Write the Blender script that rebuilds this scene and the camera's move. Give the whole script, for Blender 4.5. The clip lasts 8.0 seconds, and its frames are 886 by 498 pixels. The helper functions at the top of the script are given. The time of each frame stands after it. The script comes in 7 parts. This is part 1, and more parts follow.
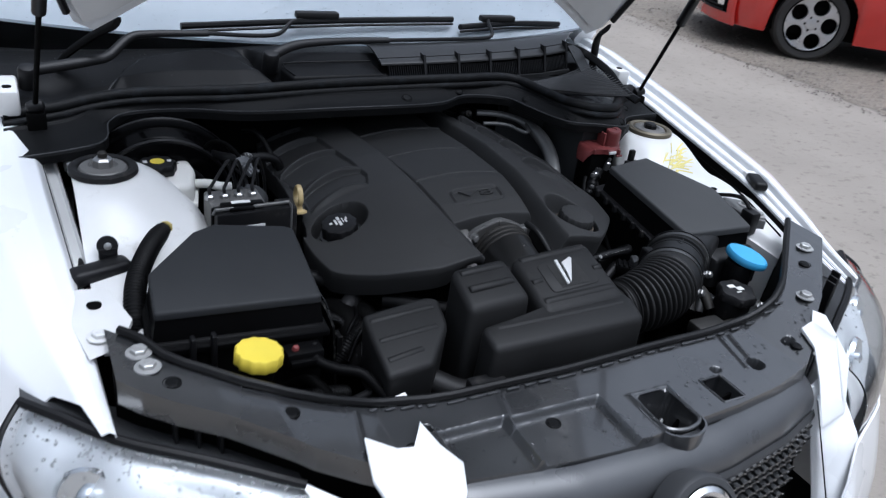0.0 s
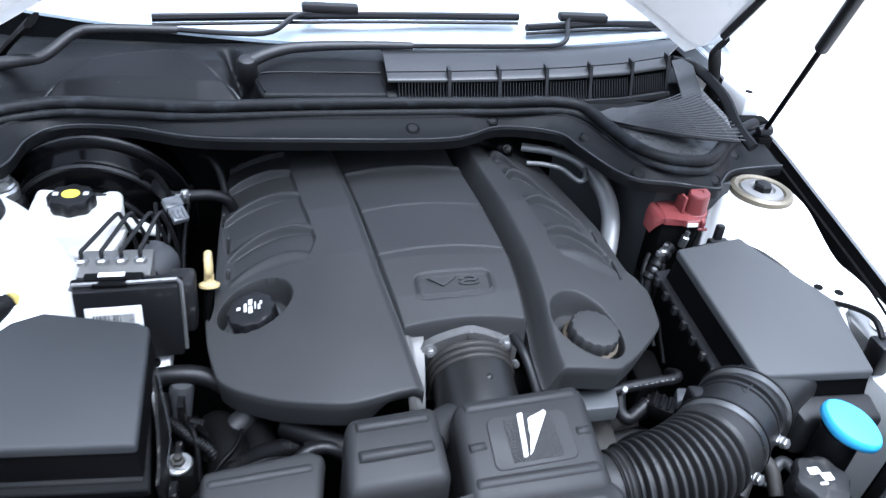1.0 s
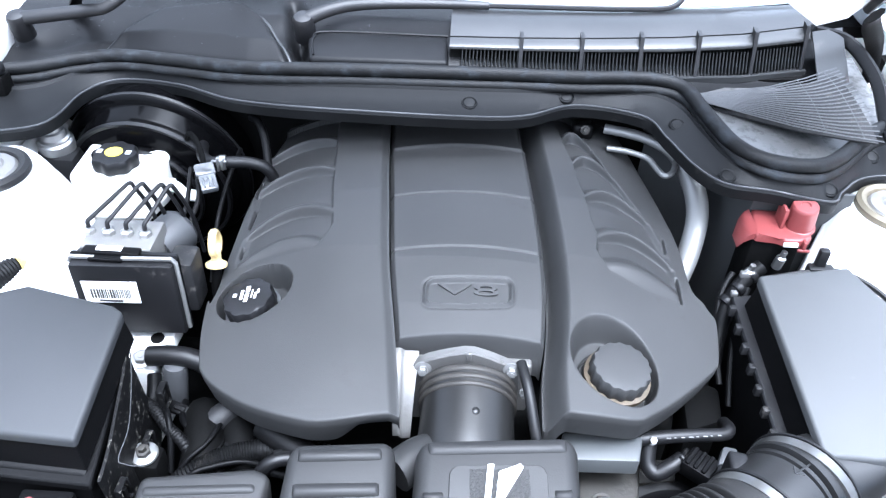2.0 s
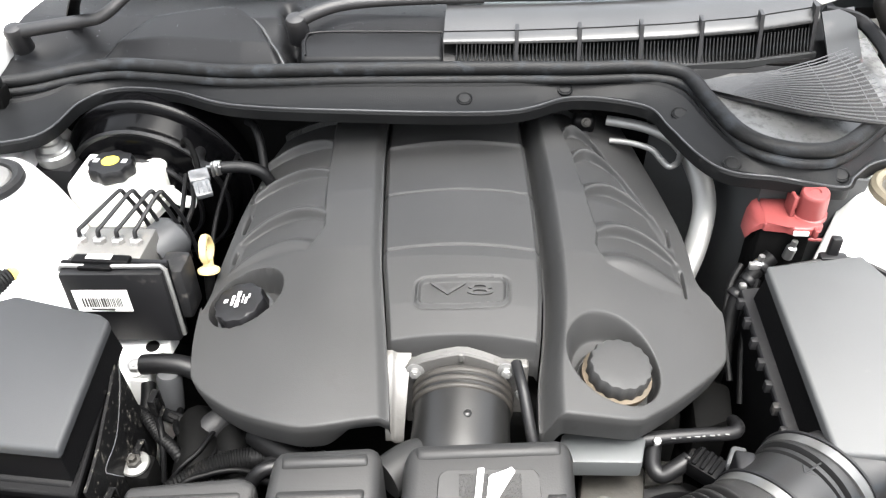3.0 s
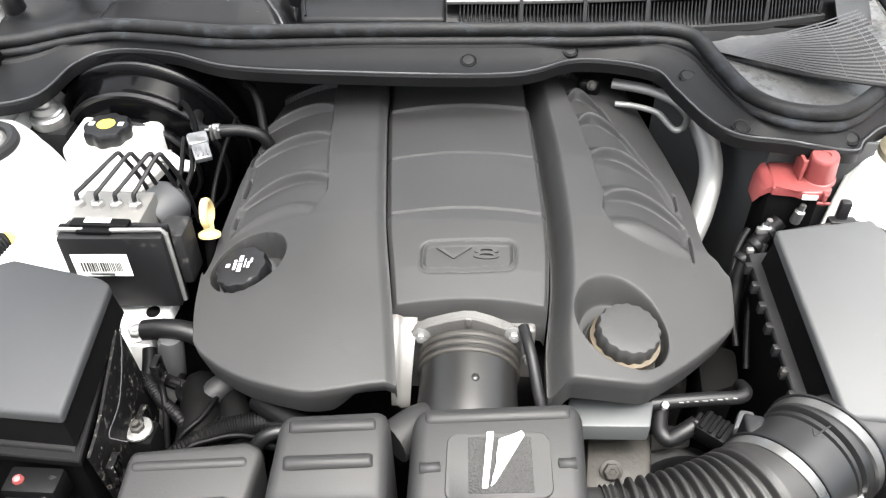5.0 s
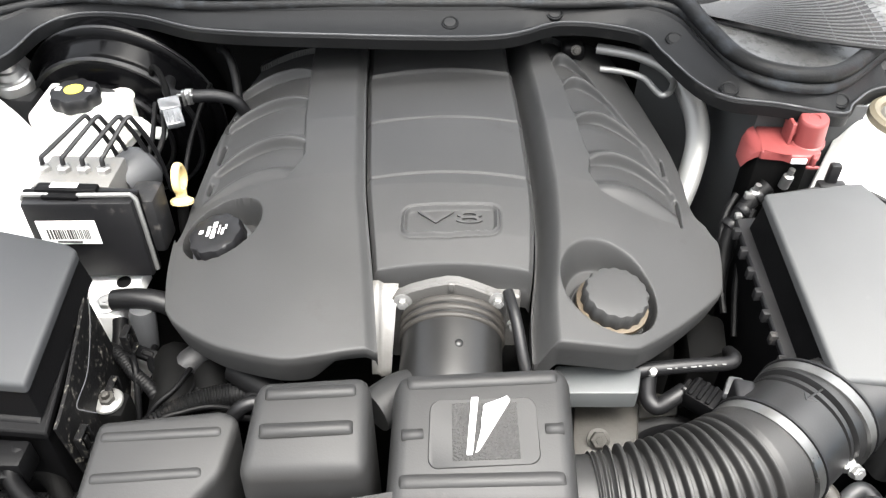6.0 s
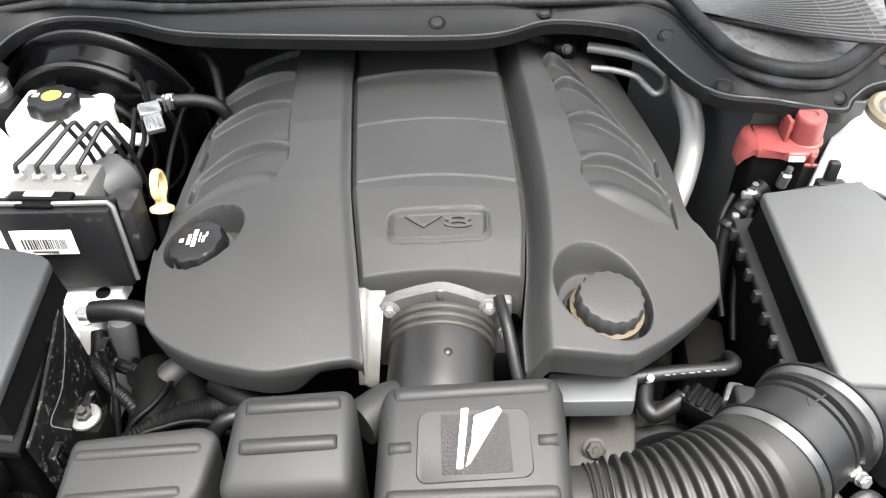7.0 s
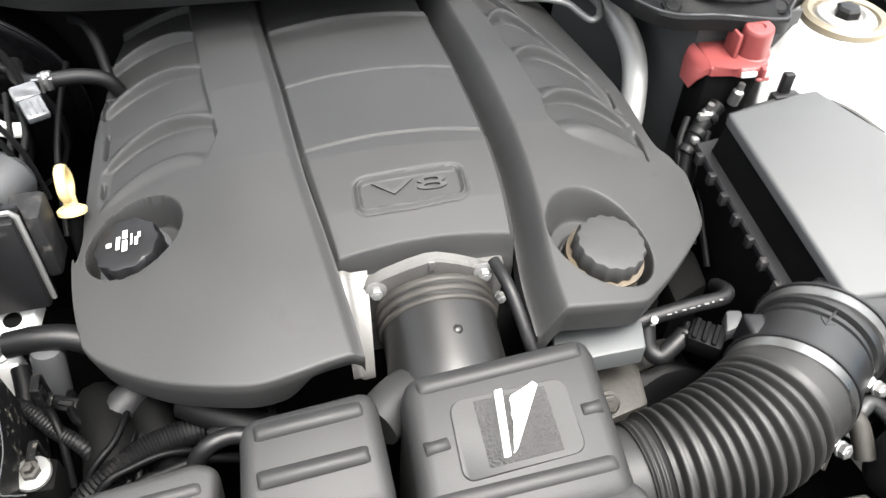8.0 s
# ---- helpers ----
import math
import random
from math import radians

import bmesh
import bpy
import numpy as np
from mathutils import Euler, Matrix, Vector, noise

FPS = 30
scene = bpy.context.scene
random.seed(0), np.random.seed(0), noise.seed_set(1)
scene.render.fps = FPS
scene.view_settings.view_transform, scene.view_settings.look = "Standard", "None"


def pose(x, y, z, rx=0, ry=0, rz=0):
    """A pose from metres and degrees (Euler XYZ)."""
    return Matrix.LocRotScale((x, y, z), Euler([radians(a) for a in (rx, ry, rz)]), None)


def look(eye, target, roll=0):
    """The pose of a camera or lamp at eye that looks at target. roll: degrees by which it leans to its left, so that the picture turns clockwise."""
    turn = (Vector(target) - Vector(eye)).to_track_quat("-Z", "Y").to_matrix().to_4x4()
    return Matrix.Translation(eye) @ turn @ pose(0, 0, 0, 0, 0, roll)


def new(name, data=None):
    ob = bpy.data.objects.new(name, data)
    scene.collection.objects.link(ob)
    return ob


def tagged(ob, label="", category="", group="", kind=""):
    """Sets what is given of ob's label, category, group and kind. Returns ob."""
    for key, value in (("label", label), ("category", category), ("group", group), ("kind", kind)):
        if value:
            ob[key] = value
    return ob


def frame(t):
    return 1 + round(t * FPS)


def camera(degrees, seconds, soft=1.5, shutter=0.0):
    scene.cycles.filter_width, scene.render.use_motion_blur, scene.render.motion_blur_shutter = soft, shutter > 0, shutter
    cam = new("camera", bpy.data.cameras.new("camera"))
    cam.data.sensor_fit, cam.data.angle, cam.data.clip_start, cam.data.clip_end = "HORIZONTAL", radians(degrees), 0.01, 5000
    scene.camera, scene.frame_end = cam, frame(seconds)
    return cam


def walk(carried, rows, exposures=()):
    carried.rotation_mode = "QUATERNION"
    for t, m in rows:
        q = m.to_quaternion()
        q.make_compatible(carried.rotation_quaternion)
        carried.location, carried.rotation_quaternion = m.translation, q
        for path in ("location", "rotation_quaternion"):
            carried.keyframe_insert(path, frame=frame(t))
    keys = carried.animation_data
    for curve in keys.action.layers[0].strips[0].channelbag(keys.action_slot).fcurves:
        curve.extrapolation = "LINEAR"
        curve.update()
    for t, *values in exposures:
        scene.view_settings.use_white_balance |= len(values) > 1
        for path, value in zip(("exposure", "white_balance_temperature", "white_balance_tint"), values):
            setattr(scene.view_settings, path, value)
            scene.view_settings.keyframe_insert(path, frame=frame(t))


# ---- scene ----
cam = camera(58.0, 8.0, soft=1.25, shutter=0.2)
PATH = [
    (0, (-0.666, 0.057, 1.43), (0.247, 1.574, 0.5), 8.1),
    (0.2, (-0.563, 0.108, 1.468), (0.247, 1.641, 0.477), 6.9),
    (0.5, (-0.407, 0.186, 1.45), (0.246, 1.777, 0.429), 7.8),
    (0.8, (-0.270, 0.272, 1.471), (0.216, 1.869, 0.370), 7.2),
    (1, (-0.225, 0.334, 1.459), (0.229, 1.946, 0.366), 7.1),
    (1.2, (-0.159, 0.390, 1.465), (0.278, 1.970, 0.320), 8.5),
    (1.5, (-0.131, 0.435, 1.472), (0.155, 2.003, 0.263), 4.7),
    (1.7, (-0.060, 0.450, 1.468), (0.015, 2.007, 0.215), 1.6),
    (2, (-0.011, 0.458, 1.473), (-0.034, 2.005, 0.204), 2.8),
    (2.2, (0.018, 0.457, 1.452), (-0.08, 2.011, 0.196), 1.2),
    (3.3, (0.035, 0.478, 1.454), (-0.072, 2.02, 0.186), -1.1),
    (3.5, (0.03, 0.478, 1.451), (-0.056, 2.011, 0.169), -0.1),
    (4, (0.029, 0.482, 1.447), (-0.073, 2.0, 0.15), -0.8),
    (4.5, (0.024, 0.477, 1.442), (-0.07, 1.986, 0.133), -0.5),
    (5.8, (0.017, 0.479, 1.417), (-0.047, 1.976, 0.093), -0.1),
    (6, (0.018, 0.481, 1.404), (-0.021, 1.969, 0.069), 0.6),
    (6.2, (0.021, 0.482, 1.399), (-0.030, 1.961, 0.054), -0.1),
    (6.5, (0.018, 0.488, 1.391), (0.005, 1.961, 0.038), 1.2),
    (7, (0.026, 0.5, 1.386), (-0.006, 1.999, 0.062), 0.0),
    (7.2, (0.028, 0.505, 1.376), (0.009, 2.001, 0.049), 0.2),
    (7.5, (0.017, 0.52, 1.375), (0.037, 1.99, 0.018), 0.3),
    (7.8, (-0.030, 0.550, 1.358), (0.131, 1.983, -0.027), 1.6),
    (8, (-0.087, 0.579, 1.348), (0.251, 1.946, -0.073), 2.6),
]
EXPOSURES = [(0.0, 0.65, 5600, 10), (0.2, 1.2, 5550, 10), (0.5, 1.74, 5450, 10), (0.7, 2.25, 5450, 10), (1.0, 2.52, 5330, 10), (1.5, 2.98, 5300, 10), (2.0, 3.62, 5400, 10), (2.2, 3.64, 5700, 10), (3.3, 3.58, 6600, 8), (8.0, 3.58, 6600, 8)]
walk(cam, [(t, look(eye, target, roll)) for t, eye, target, roll in PATH], EXPOSURES)

# ---- light: a bright overcast sky and a broad, weak sun ----
world = bpy.data.worlds.new("overcast_sky")
scene.world = world
world.use_nodes = True
wn, wl = world.node_tree.nodes, world.node_tree.links
sky = wn.new("ShaderNodeTexSky")
sky.sky_type, sky.sun_disc = "NISHITA", False
sky.sun_elevation, sky.sun_rotation = radians(74), radians(152)
sky.air_density, sky.dust_density, sky.ozone_density = 1.0, 6.0, 1.0
pale = wn.new("ShaderNodeHueSaturation")
pale.inputs["Saturation"].default_value = 0.25
wl.new(sky.outputs["Color"], pale.inputs["Color"])
# an overcast sky is about three times as bright overhead as at the horizon
way = wn.new("ShaderNodeTexCoord")
split = wn.new("ShaderNodeSeparateXYZ")
lift = wn.new("ShaderNodeMapRange")
lift.inputs["To Min"].default_value, lift.inputs["To Max"].default_value = 0.30, 1.36
cloud = wn.new("ShaderNodeMix")
cloud.data_type, cloud.blend_type = "RGBA", "MULTIPLY"
cloud.inputs["Factor"].default_value = 1.0
wl.new(way.outputs["Generated"], split.inputs["Vector"])
wl.new(split.outputs["Z"], lift.inputs["Value"])
wl.new(pale.outputs["Color"], cloud.inputs["A"]), wl.new(lift.outputs["Result"], cloud.inputs["B"])
wl.new(cloud.outputs["Result"], wn["Background"].inputs["Color"])
wn["Background"].inputs["Strength"].default_value = 0.12

sun_data = bpy.data.lights.new("sun", "SUN")
sun_data.energy, sun_data.angle, sun_data.color = 0.52, radians(34), (1.0, 0.97, 0.93)
sun = new("sun", sun_data)
sun.matrix_world = look((0.8, 0.7, 6.8), (0, 1, 0.8))


# ---- materials ----
def surface(name, base, rough, metal=0.0, vary=0.25, scale=9.0, grain=420.0, bump=0.15, coat=0.0, spec=0.5, rvary=0.12, dirt=0.0, dirt_col=(0.16, 0.14, 0.12), dirt_scale=26.0, depth=0.0008, trans=0.0, sss=0.0, spread=0.0):
    """A surface with blotches, fine grain relief, uneven gloss and, where asked, dusty patches."""
    m = bpy.data.materials.new(name)
    m.use_nodes = True
    n, l = m.node_tree.nodes, m.node_tree.links
    b = n["Principled BSDF"]
    co = n.new("ShaderNodeTexCoord")
    where = co.outputs["Object"]
    big = n.new("ShaderNodeTexNoise")
    big.inputs["Scale"].default_value, big.inputs["Detail"].default_value = scale, 6.0
    fine = n.new("ShaderNodeTexNoise")
    fine.inputs["Scale"].default_value, fine.inputs["Detail"].default_value = grain, 3.0
    l.new(where, big.inputs["Vector"]), l.new(where, fine.inputs["Vector"])
    low, high = [c * (1 - vary) for c in base], [min(1.0, c * (1 + vary)) for c in base]
    ramp = n.new("ShaderNodeValToRGB")
    ramp.color_ramp.elements[0].position, ramp.color_ramp.elements[1].position = 0.3, 0.7
    ramp.color_ramp.elements[0].color, ramp.color_ramp.elements[1].color = (*low, 1), (*high, 1)
    l.new(big.outputs["Fac"], ramp.inputs["Fac"])
    colour = ramp.outputs["Color"]
    if spread:
        info = n.new("ShaderNodeObjectInfo")
        hsv = n.new("ShaderNodeHueSaturation")
        mr = n.new("ShaderNodeMapRange")
        mr.inputs["To Min"].default_value, mr.inputs["To Max"].default_value = 1 - spread, 1 + spread
        l.new(info.outputs["Random"], mr.inputs["Value"]), l.new(mr.outputs["Result"], hsv.inputs["Value"])
        l.new(colour, hsv.inputs["Color"])
        colour = hsv.outputs["Color"]
    rough_in = n.new("ShaderNodeMapRange")
    rough_in.inputs["To Min"].default_value, rough_in.inputs["To Max"].default_value = max(0.02, rough - rvary), min(1.0, rough + rvary)
    l.new(big.outputs["Fac"], rough_in.inputs["Value"])
    gloss = rough_in.outputs["Result"]
    if dirt:
        spot = n.new("ShaderNodeTexNoise")
        spot.inputs["Scale"].default_value, spot.inputs["Detail"].default_value, spot.inputs["Roughness"].default_value = dirt_scale, 8.0, 0.72
        l.new(where, spot.inputs["Vector"])
        cut = n.new("ShaderNodeMapRange")
        cut.inputs["From Min"].default_value, cut.inputs["From Max"].default_value = 0.68 - 0.32 * dirt, 0.82 - 0.2 * dirt
        l.new(spot.outputs["Fac"], cut.inputs["Value"])
        mix = n.new("ShaderNodeMix")
        mix.data_type = "RGBA"
        l.new(cut.outputs["Result"], mix.inputs["Factor"]), l.new(colour, mix.inputs["A"])
        mix.inputs["B"].default_value = (*dirt_col, 1)
        colour = mix.outputs["Result"]
        rmix = n.new("ShaderNodeMix")
        l.new(cut.outputs["Result"], rmix.inputs["Factor"]), l.new(gloss, rmix.inputs["A"])
        rmix.inputs["B"].default_value = 0.85
        gloss = rmix.outputs["Result"]
    l.new(colour, b.inputs["Base Color"]), l.new(gloss, b.inputs["Roughness"])
    if bump:
        bp = n.new("ShaderNodeBump")
        bp.inputs["Strength"].default_value, bp.inputs["Distance"].default_value = bump, depth
        l.new(fine.outputs["Fac"], bp.inputs["Height"]), l.new(bp.outputs["Normal"], b.inputs["Normal"])
    b.inputs["Metallic"].default_value, b.inputs["Coat Weight"].default_value = metal, coat
    b.inputs["Coat Roughness"].default_value, b.inputs["Specular IOR Level"].default_value = 0.06, spec
    b.inputs["Transmission Weight"].default_value = trans
    if sss:
        b.inputs["Subsurface Weight"].default_value, b.inputs["Subsurface Radius"].default_value = sss, (0.02, 0.02, 0.02)
    return m


M_COVER = surface("engine_cover_plastic", (0.0205, 0.0205, 0.0205), 0.58, spec=0.30, grain=900, bump=0.25, vary=0.15, depth=0.0006, dirt=0.2, dirt_col=(0.0240, 0.0232, 0.0225), dirt_scale=11)
M_BLACK = surface("black_plastic", (0.005, 0.005, 0.0056), 0.44, spec=0.26, grain=700, bump=0.18, dirt=0.15, dirt_col=(0.03, 0.028, 0.026))
# paler than the other lid: the sky's sheen is in its base colour
M_AIRLID = surface("skylit_lid_plastic", (0.035, 0.0363, 0.0372), 0.62, spec=0.36, grain=1200, bump=0.2, vary=0.1, depth=0.0005, dirt=0.1, dirt_col=(0.07, 0.07, 0.068))
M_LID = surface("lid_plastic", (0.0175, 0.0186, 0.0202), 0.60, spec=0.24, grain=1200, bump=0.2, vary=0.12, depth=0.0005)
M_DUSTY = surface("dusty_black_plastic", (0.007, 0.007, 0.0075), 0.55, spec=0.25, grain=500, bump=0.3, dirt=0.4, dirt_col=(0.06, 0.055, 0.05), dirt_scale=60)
M_DUCT = surface("intake_plastic", (0.0088, 0.0088, 0.0089), 0.54, spec=0.26, grain=600, bump=0.12, dirt=0.12, dirt_col=(0.04, 0.038, 0.036), dirt_scale=18)
M_RUBBER = surface("black_rubber", (0.004, 0.004, 0.0044), 0.45, spec=0.24, grain=500, bump=0.2, dirt=0.25, dirt_col=(0.025, 0.024, 0.022), dirt_scale=40)
M_SEAL = surface("weatherstrip_rubber", (0.0032, 0.0034, 0.0037), 0.55, spec=0.16, grain=350, bump=0.45, dirt=0.5, dirt_col=(0.020, 0.023, 0.027), dirt_scale=38)
M_COWL = surface("cowl_plastic", (0.0045, 0.0046, 0.005), 0.42, spec=0.10, grain=520, bump=0.3, dirt=0.15, dirt_col=(0.03, 0.03, 0.03), dirt_scale=40)
M_FLANGE = surface("flange_plastic", (0.0039, 0.0041, 0.0044), 0.5, spec=0.12, grain=520, bump=0.3, dirt=0.2, dirt_col=(0.022, 0.021, 0.02), dirt_scale=30)
M_METER = surface("meter_plastic", (0.0080, 0.0080, 0.0082), 0.36, spec=0.36, grain=600, bump=0.12, dirt=0.2, dirt_col=(0.045, 0.043, 0.04), dirt_scale=24)
M_FOLD = surface("bellows_rubber", (0.0095, 0.0093, 0.0092), 0.52, spec=0.30, grain=500, bump=0.2, dirt=0.25, dirt_col=(0.035, 0.033, 0.03), dirt_scale=30)
M_GOLD = surface("yellow_zinc", (0.14, 0.122, 0.088), 0.45, metal=0.6, vary=0.2, bump=0.15, dirt=0.3, dirt_col=(0.10, 0.08, 0.05))
# near black; also holds the deep shade of recesses as colour
M_DARK = surface("shaded_bay_black", (0.0016, 0.0016, 0.0016), 0.72, spec=0.05, grain=200, bump=0.4, dirt=0.25, dirt_col=(0.007, 0.0062, 0.0052))
# darker copy of black plastic: shade on walls and low parts is coloured in
M_SHELL = surface("shaded_box_plastic", (0.0017, 0.0017, 0.0019), 0.5, spec=0.08, grain=600, bump=0.2, dirt=0.2, dirt_col=(0.014, 0.013, 0.012), dirt_scale=50)
M_WHITE = surface("white_car_paint", (0.76, 0.77, 0.78), 0.28, vary=0.015, bump=0.02, coat=0.8, rvary=0.05)
M_WHITE_IN = surface("white_inner_paint", (0.62, 0.62, 0.61), 0.4, vary=0.07, bump=0.05, coat=0.2, dirt=0.22, dirt_col=(0.40, 0.385, 0.355), dirt_scale=16)
M_TANK = surface("milky_tank_plastic", (0.72, 0.71, 0.67), 0.42, vary=0.05, bump=0.06, sss=0.3)
M_YELLOW = surface("yellow_cap_plastic", (0.68, 0.54, 0.055), 0.42, vary=0.1, bump=0.1)
M_DIP = surface("yellow_dipstick_plastic", (0.43, 0.33, 0.155), 0.4, vary=0.2, bump=0.08, dirt=0.3, dirt_col=(0.30, 0.18, 0.07))
M_BLUE = surface("blue_cap_plastic", (0.06, 0.33, 0.60), 0.4, vary=0.1, bump=0.08)
M_RED = surface("red_terminal_plastic", (0.150, 0.030, 0.029), 0.5, vary=0.2, bump=0.12, dirt=0.2, dirt_col=(0.22, 0.07, 0.06))
M_ALU = surface("cast_aluminium", (0.17, 0.166, 0.158), 0.48, metal=0.6, vary=0.15, grain=260, bump=0.35, dirt=0.3, dirt_col=(0.25, 0.23, 0.2))
M_STEEL = surface("zinc_steel", (0.36, 0.36, 0.355), 0.34, metal=0.9, vary=0.15, bump=0.05)
M_ZINC = surface("dull_zinc_bolt", (0.42, 0.42, 0.41), 0.4, metal=0.5, vary=0.2, bump=0.06)
M_PIPE = surface("dull_aluminium_pipe", (0.16, 0.16, 0.157), 0.44, metal=0.5, vary=0.12, bump=0.1)
M_CAST = surface("dirty_casting", (0.0175, 0.016, 0.0135), 0.6, metal=0.3, vary=0.3, grain=220, bump=0.5, dirt=0.4, dirt_col=(0.02, 0.018, 0.016))
M_CHROME = surface("chrome", (0.85, 0.86, 0.87), 0.12, metal=1.0, vary=0.03, bump=0.0)
M_LABEL = surface("white_label", (0.72, 0.72, 0.70), 0.55, vary=0.03, bump=0.03)
M_INK = surface("black_ink", (0.03, 0.03, 0.03), 0.6, vary=0.1, bump=0.0)
M_PRINT = surface("white_print", (0.50, 0.50, 0.49), 0.5, vary=0.08, bump=0.0)
M_AMBER = surface("stained_neck_plastic", (0.038, 0.027, 0.014), 0.55, vary=0.4, bump=0.15, dirt=0.5, dirt_col=(0.05, 0.035, 0.018))
M_GREYP = surface("grey_plastic", (0.030, 0.031, 0.033), 0.5, vary=0.15, bump=0.15, dirt=0.25, dirt_col=(0.03, 0.028, 0.026))
# lighter than the cowl plastic: sky sheen on the rails is in the base
M_PALE = surface("pale_sheen_plastic", (0.015, 0.0155, 0.016), 0.36, spec=0.35, vary=0.1, bump=0.12, dirt=0.2, dirt_col=(0.04, 0.04, 0.04), dirt_scale=20)
M_SPECK = surface("mud_flecked_plastic", (0.0028, 0.0028, 0.003), 0.55, vary=0.2, bump=0.25, spec=0.10, dirt=0.34, dirt_col=(0.20, 0.19, 0.165), dirt_scale=120)
M_PANEL = surface("panel_plastic", (0.026, 0.0268, 0.0283), 0.30, spec=1.0, coat=1.0, rvary=0.16, grain=600, bump=0.15, dirt=0.30, dirt_col=(0.007, 0.0068, 0.0066), dirt_scale=14)
# loom black lowered further to hold the shade low beside the engine
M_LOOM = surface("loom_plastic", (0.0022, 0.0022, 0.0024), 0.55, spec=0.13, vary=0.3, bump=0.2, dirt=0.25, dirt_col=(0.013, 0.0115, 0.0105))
M_WET = surface("drop_water", (0.9, 0.9, 0.9), 0.05, vary=0.0, bump=0.0, trans=1.0, rvary=0.0)


# ---- shaping helpers ----
def thing(name, label, category, group="", at=(0, 0, 0)):
    ob = new(name)
    ob.empty_display_size = 0.02
    ob.location = at
    return tagged(ob, label, category, group)


def finish(name, bm, material, smooth=38):
    bmesh.ops.recalc_face_normals(bm, faces=bm.faces)
    me = bpy.data.meshes.new(name)
    bm.to_mesh(me)
    bm.free()
    me.materials.append(material)
    typical = float(np.median([p.area for p in me.polygons]))
    for p in me.polygons:
        p.use_smooth = smooth >= 50 or not (p.area > 25 * typical or (len(p.vertices) > 4 and p.area > 2e-5))
    me.set_sharp_from_angle(angle=radians(smooth))
    return me


def part(name, bm, material, parent=None, label="", smooth=38):
    ob = new(name, finish(name, bm, material, smooth))
    if parent is not None:
        ob.parent = parent
        top = parent
        shift = Vector((0, 0, 0))
        while top is not None:
            shift += top.location
            top = top.parent
        ob.matrix_parent_inverse = Matrix.Translation(-shift)
    return tagged(ob, label)


def solid(name, bm, material, label, category, group="", kind="", smooth=38):
    return tagged(part(name, bm, material, None, "", smooth), label, category, group, kind)


def catmull(pts, n=8, closed=False):
    pts = [Vector(p) for p in pts]
    k, out = len(pts), []
    for i in range(k if closed else k - 1):
        a, b, c, d = (pts[(i + j) % k] if closed else pts[min(max(i + j, 0), k - 1)] for j in (-1, 0, 1, 2))
        for s in range(n):
            u = s / n
            out.append(0.5 * ((2 * b) + (c - a) * u + (2 * a - 5 * b + 4 * c - d) * u * u + (3 * b - a - 3 * c + d) * u ** 3))
    return out if closed else out + [pts[-1]]


def interp(v, xs, ys):
    return float(np.interp(v, xs, ys))


def loft(bm, rings, closed=True, cap=True):
    rows = [[bm.verts.new(p) for p in ring] for ring in rings]
    k = len(rows[0])
    for a, b in zip(rows, rows[1:]):
        for i in range(k if closed else k - 1):
            j = (i + 1) % k
            bm.faces.new((a[i], a[j], b[j], b[i]))
    if cap and closed:
        bm.faces.new(rows[0][::-1])
        bm.faces.new(rows[-1])
    return rows


def tube(bm, pts, r, seg=12, n=6, smooth=True, cap=True, flat=1.0):
    """A hose along a smooth line; r is a radius or a function of the way along it, 0 to 1."""
    line = catmull(pts, n) if smooth and len(pts) > 2 else [Vector(p) for p in pts]
    rings, side = [], None
    for i, p in enumerate(line):
        d = (line[min(i + 1, len(line) - 1)] - line[max(i - 1, 0)]).normalized()
        if side is None:
            side = d.orthogonal().normalized()
        side = (side - d * side.dot(d)).normalized()
        up = d.cross(side)
        rr = r(i / (len(line) - 1)) if callable(r) else r
        rings.append([p + rr * (math.cos(2 * math.pi * a / seg) * side + flat * math.sin(2 * math.pi * a / seg) * up) for a in range(seg)])
    loft(bm, rings, True, cap)
    return bm


def lathe(bm, profile, at, axis=(0, 0, 1), seg=32, wave=0.0, waves=0, waved=()):
    """Turns a profile of (radius, height) round an axis; waved rows get a scalloped edge."""
    m = Matrix.Translation(at) @ Vector((0, 0, 1)).rotation_difference(Vector(axis).normalized()).to_matrix().to_4x4()
    rings = []
    for k, (r, h) in enumerate(profile):
        ring = []
        for a in range(seg):
            t = 2 * math.pi * a / seg
            rr = r * (1 + (wave * math.cos(waves * t) if k in waved else 0))
            ring.append(m @ Vector((rr * math.cos(t), rr * math.sin(t), h)))
        rings.append(ring)
    loft(bm, rings, True, True)
    return bm


def rbox(bm, lo, hi, r=0.004, seg=2, m=None):
    made = bmesh.ops.create_cube(bm, size=1.0)["verts"]
    c, s = (Vector(lo) + Vector(hi)) / 2, Vector(hi) - Vector(lo)
    for v in made:
        v.co = Vector((v.co.x * s.x, v.co.y * s.y, v.co.z * s.z)) + c
    edges = list({e for v in made for e in v.link_edges})
    if r:
        res = bmesh.ops.bevel(bm, geom=edges, offset=min(r, min(s) * 0.45), segments=seg, profile=0.5, affect="EDGES", clamp_overlap=True)
        made = list({v for f in res["faces"] for v in f.verts} | {v for v in made if v.is_valid})
    if m is not None:
        for v in made:
            v.co = m @ v.co
    return bm


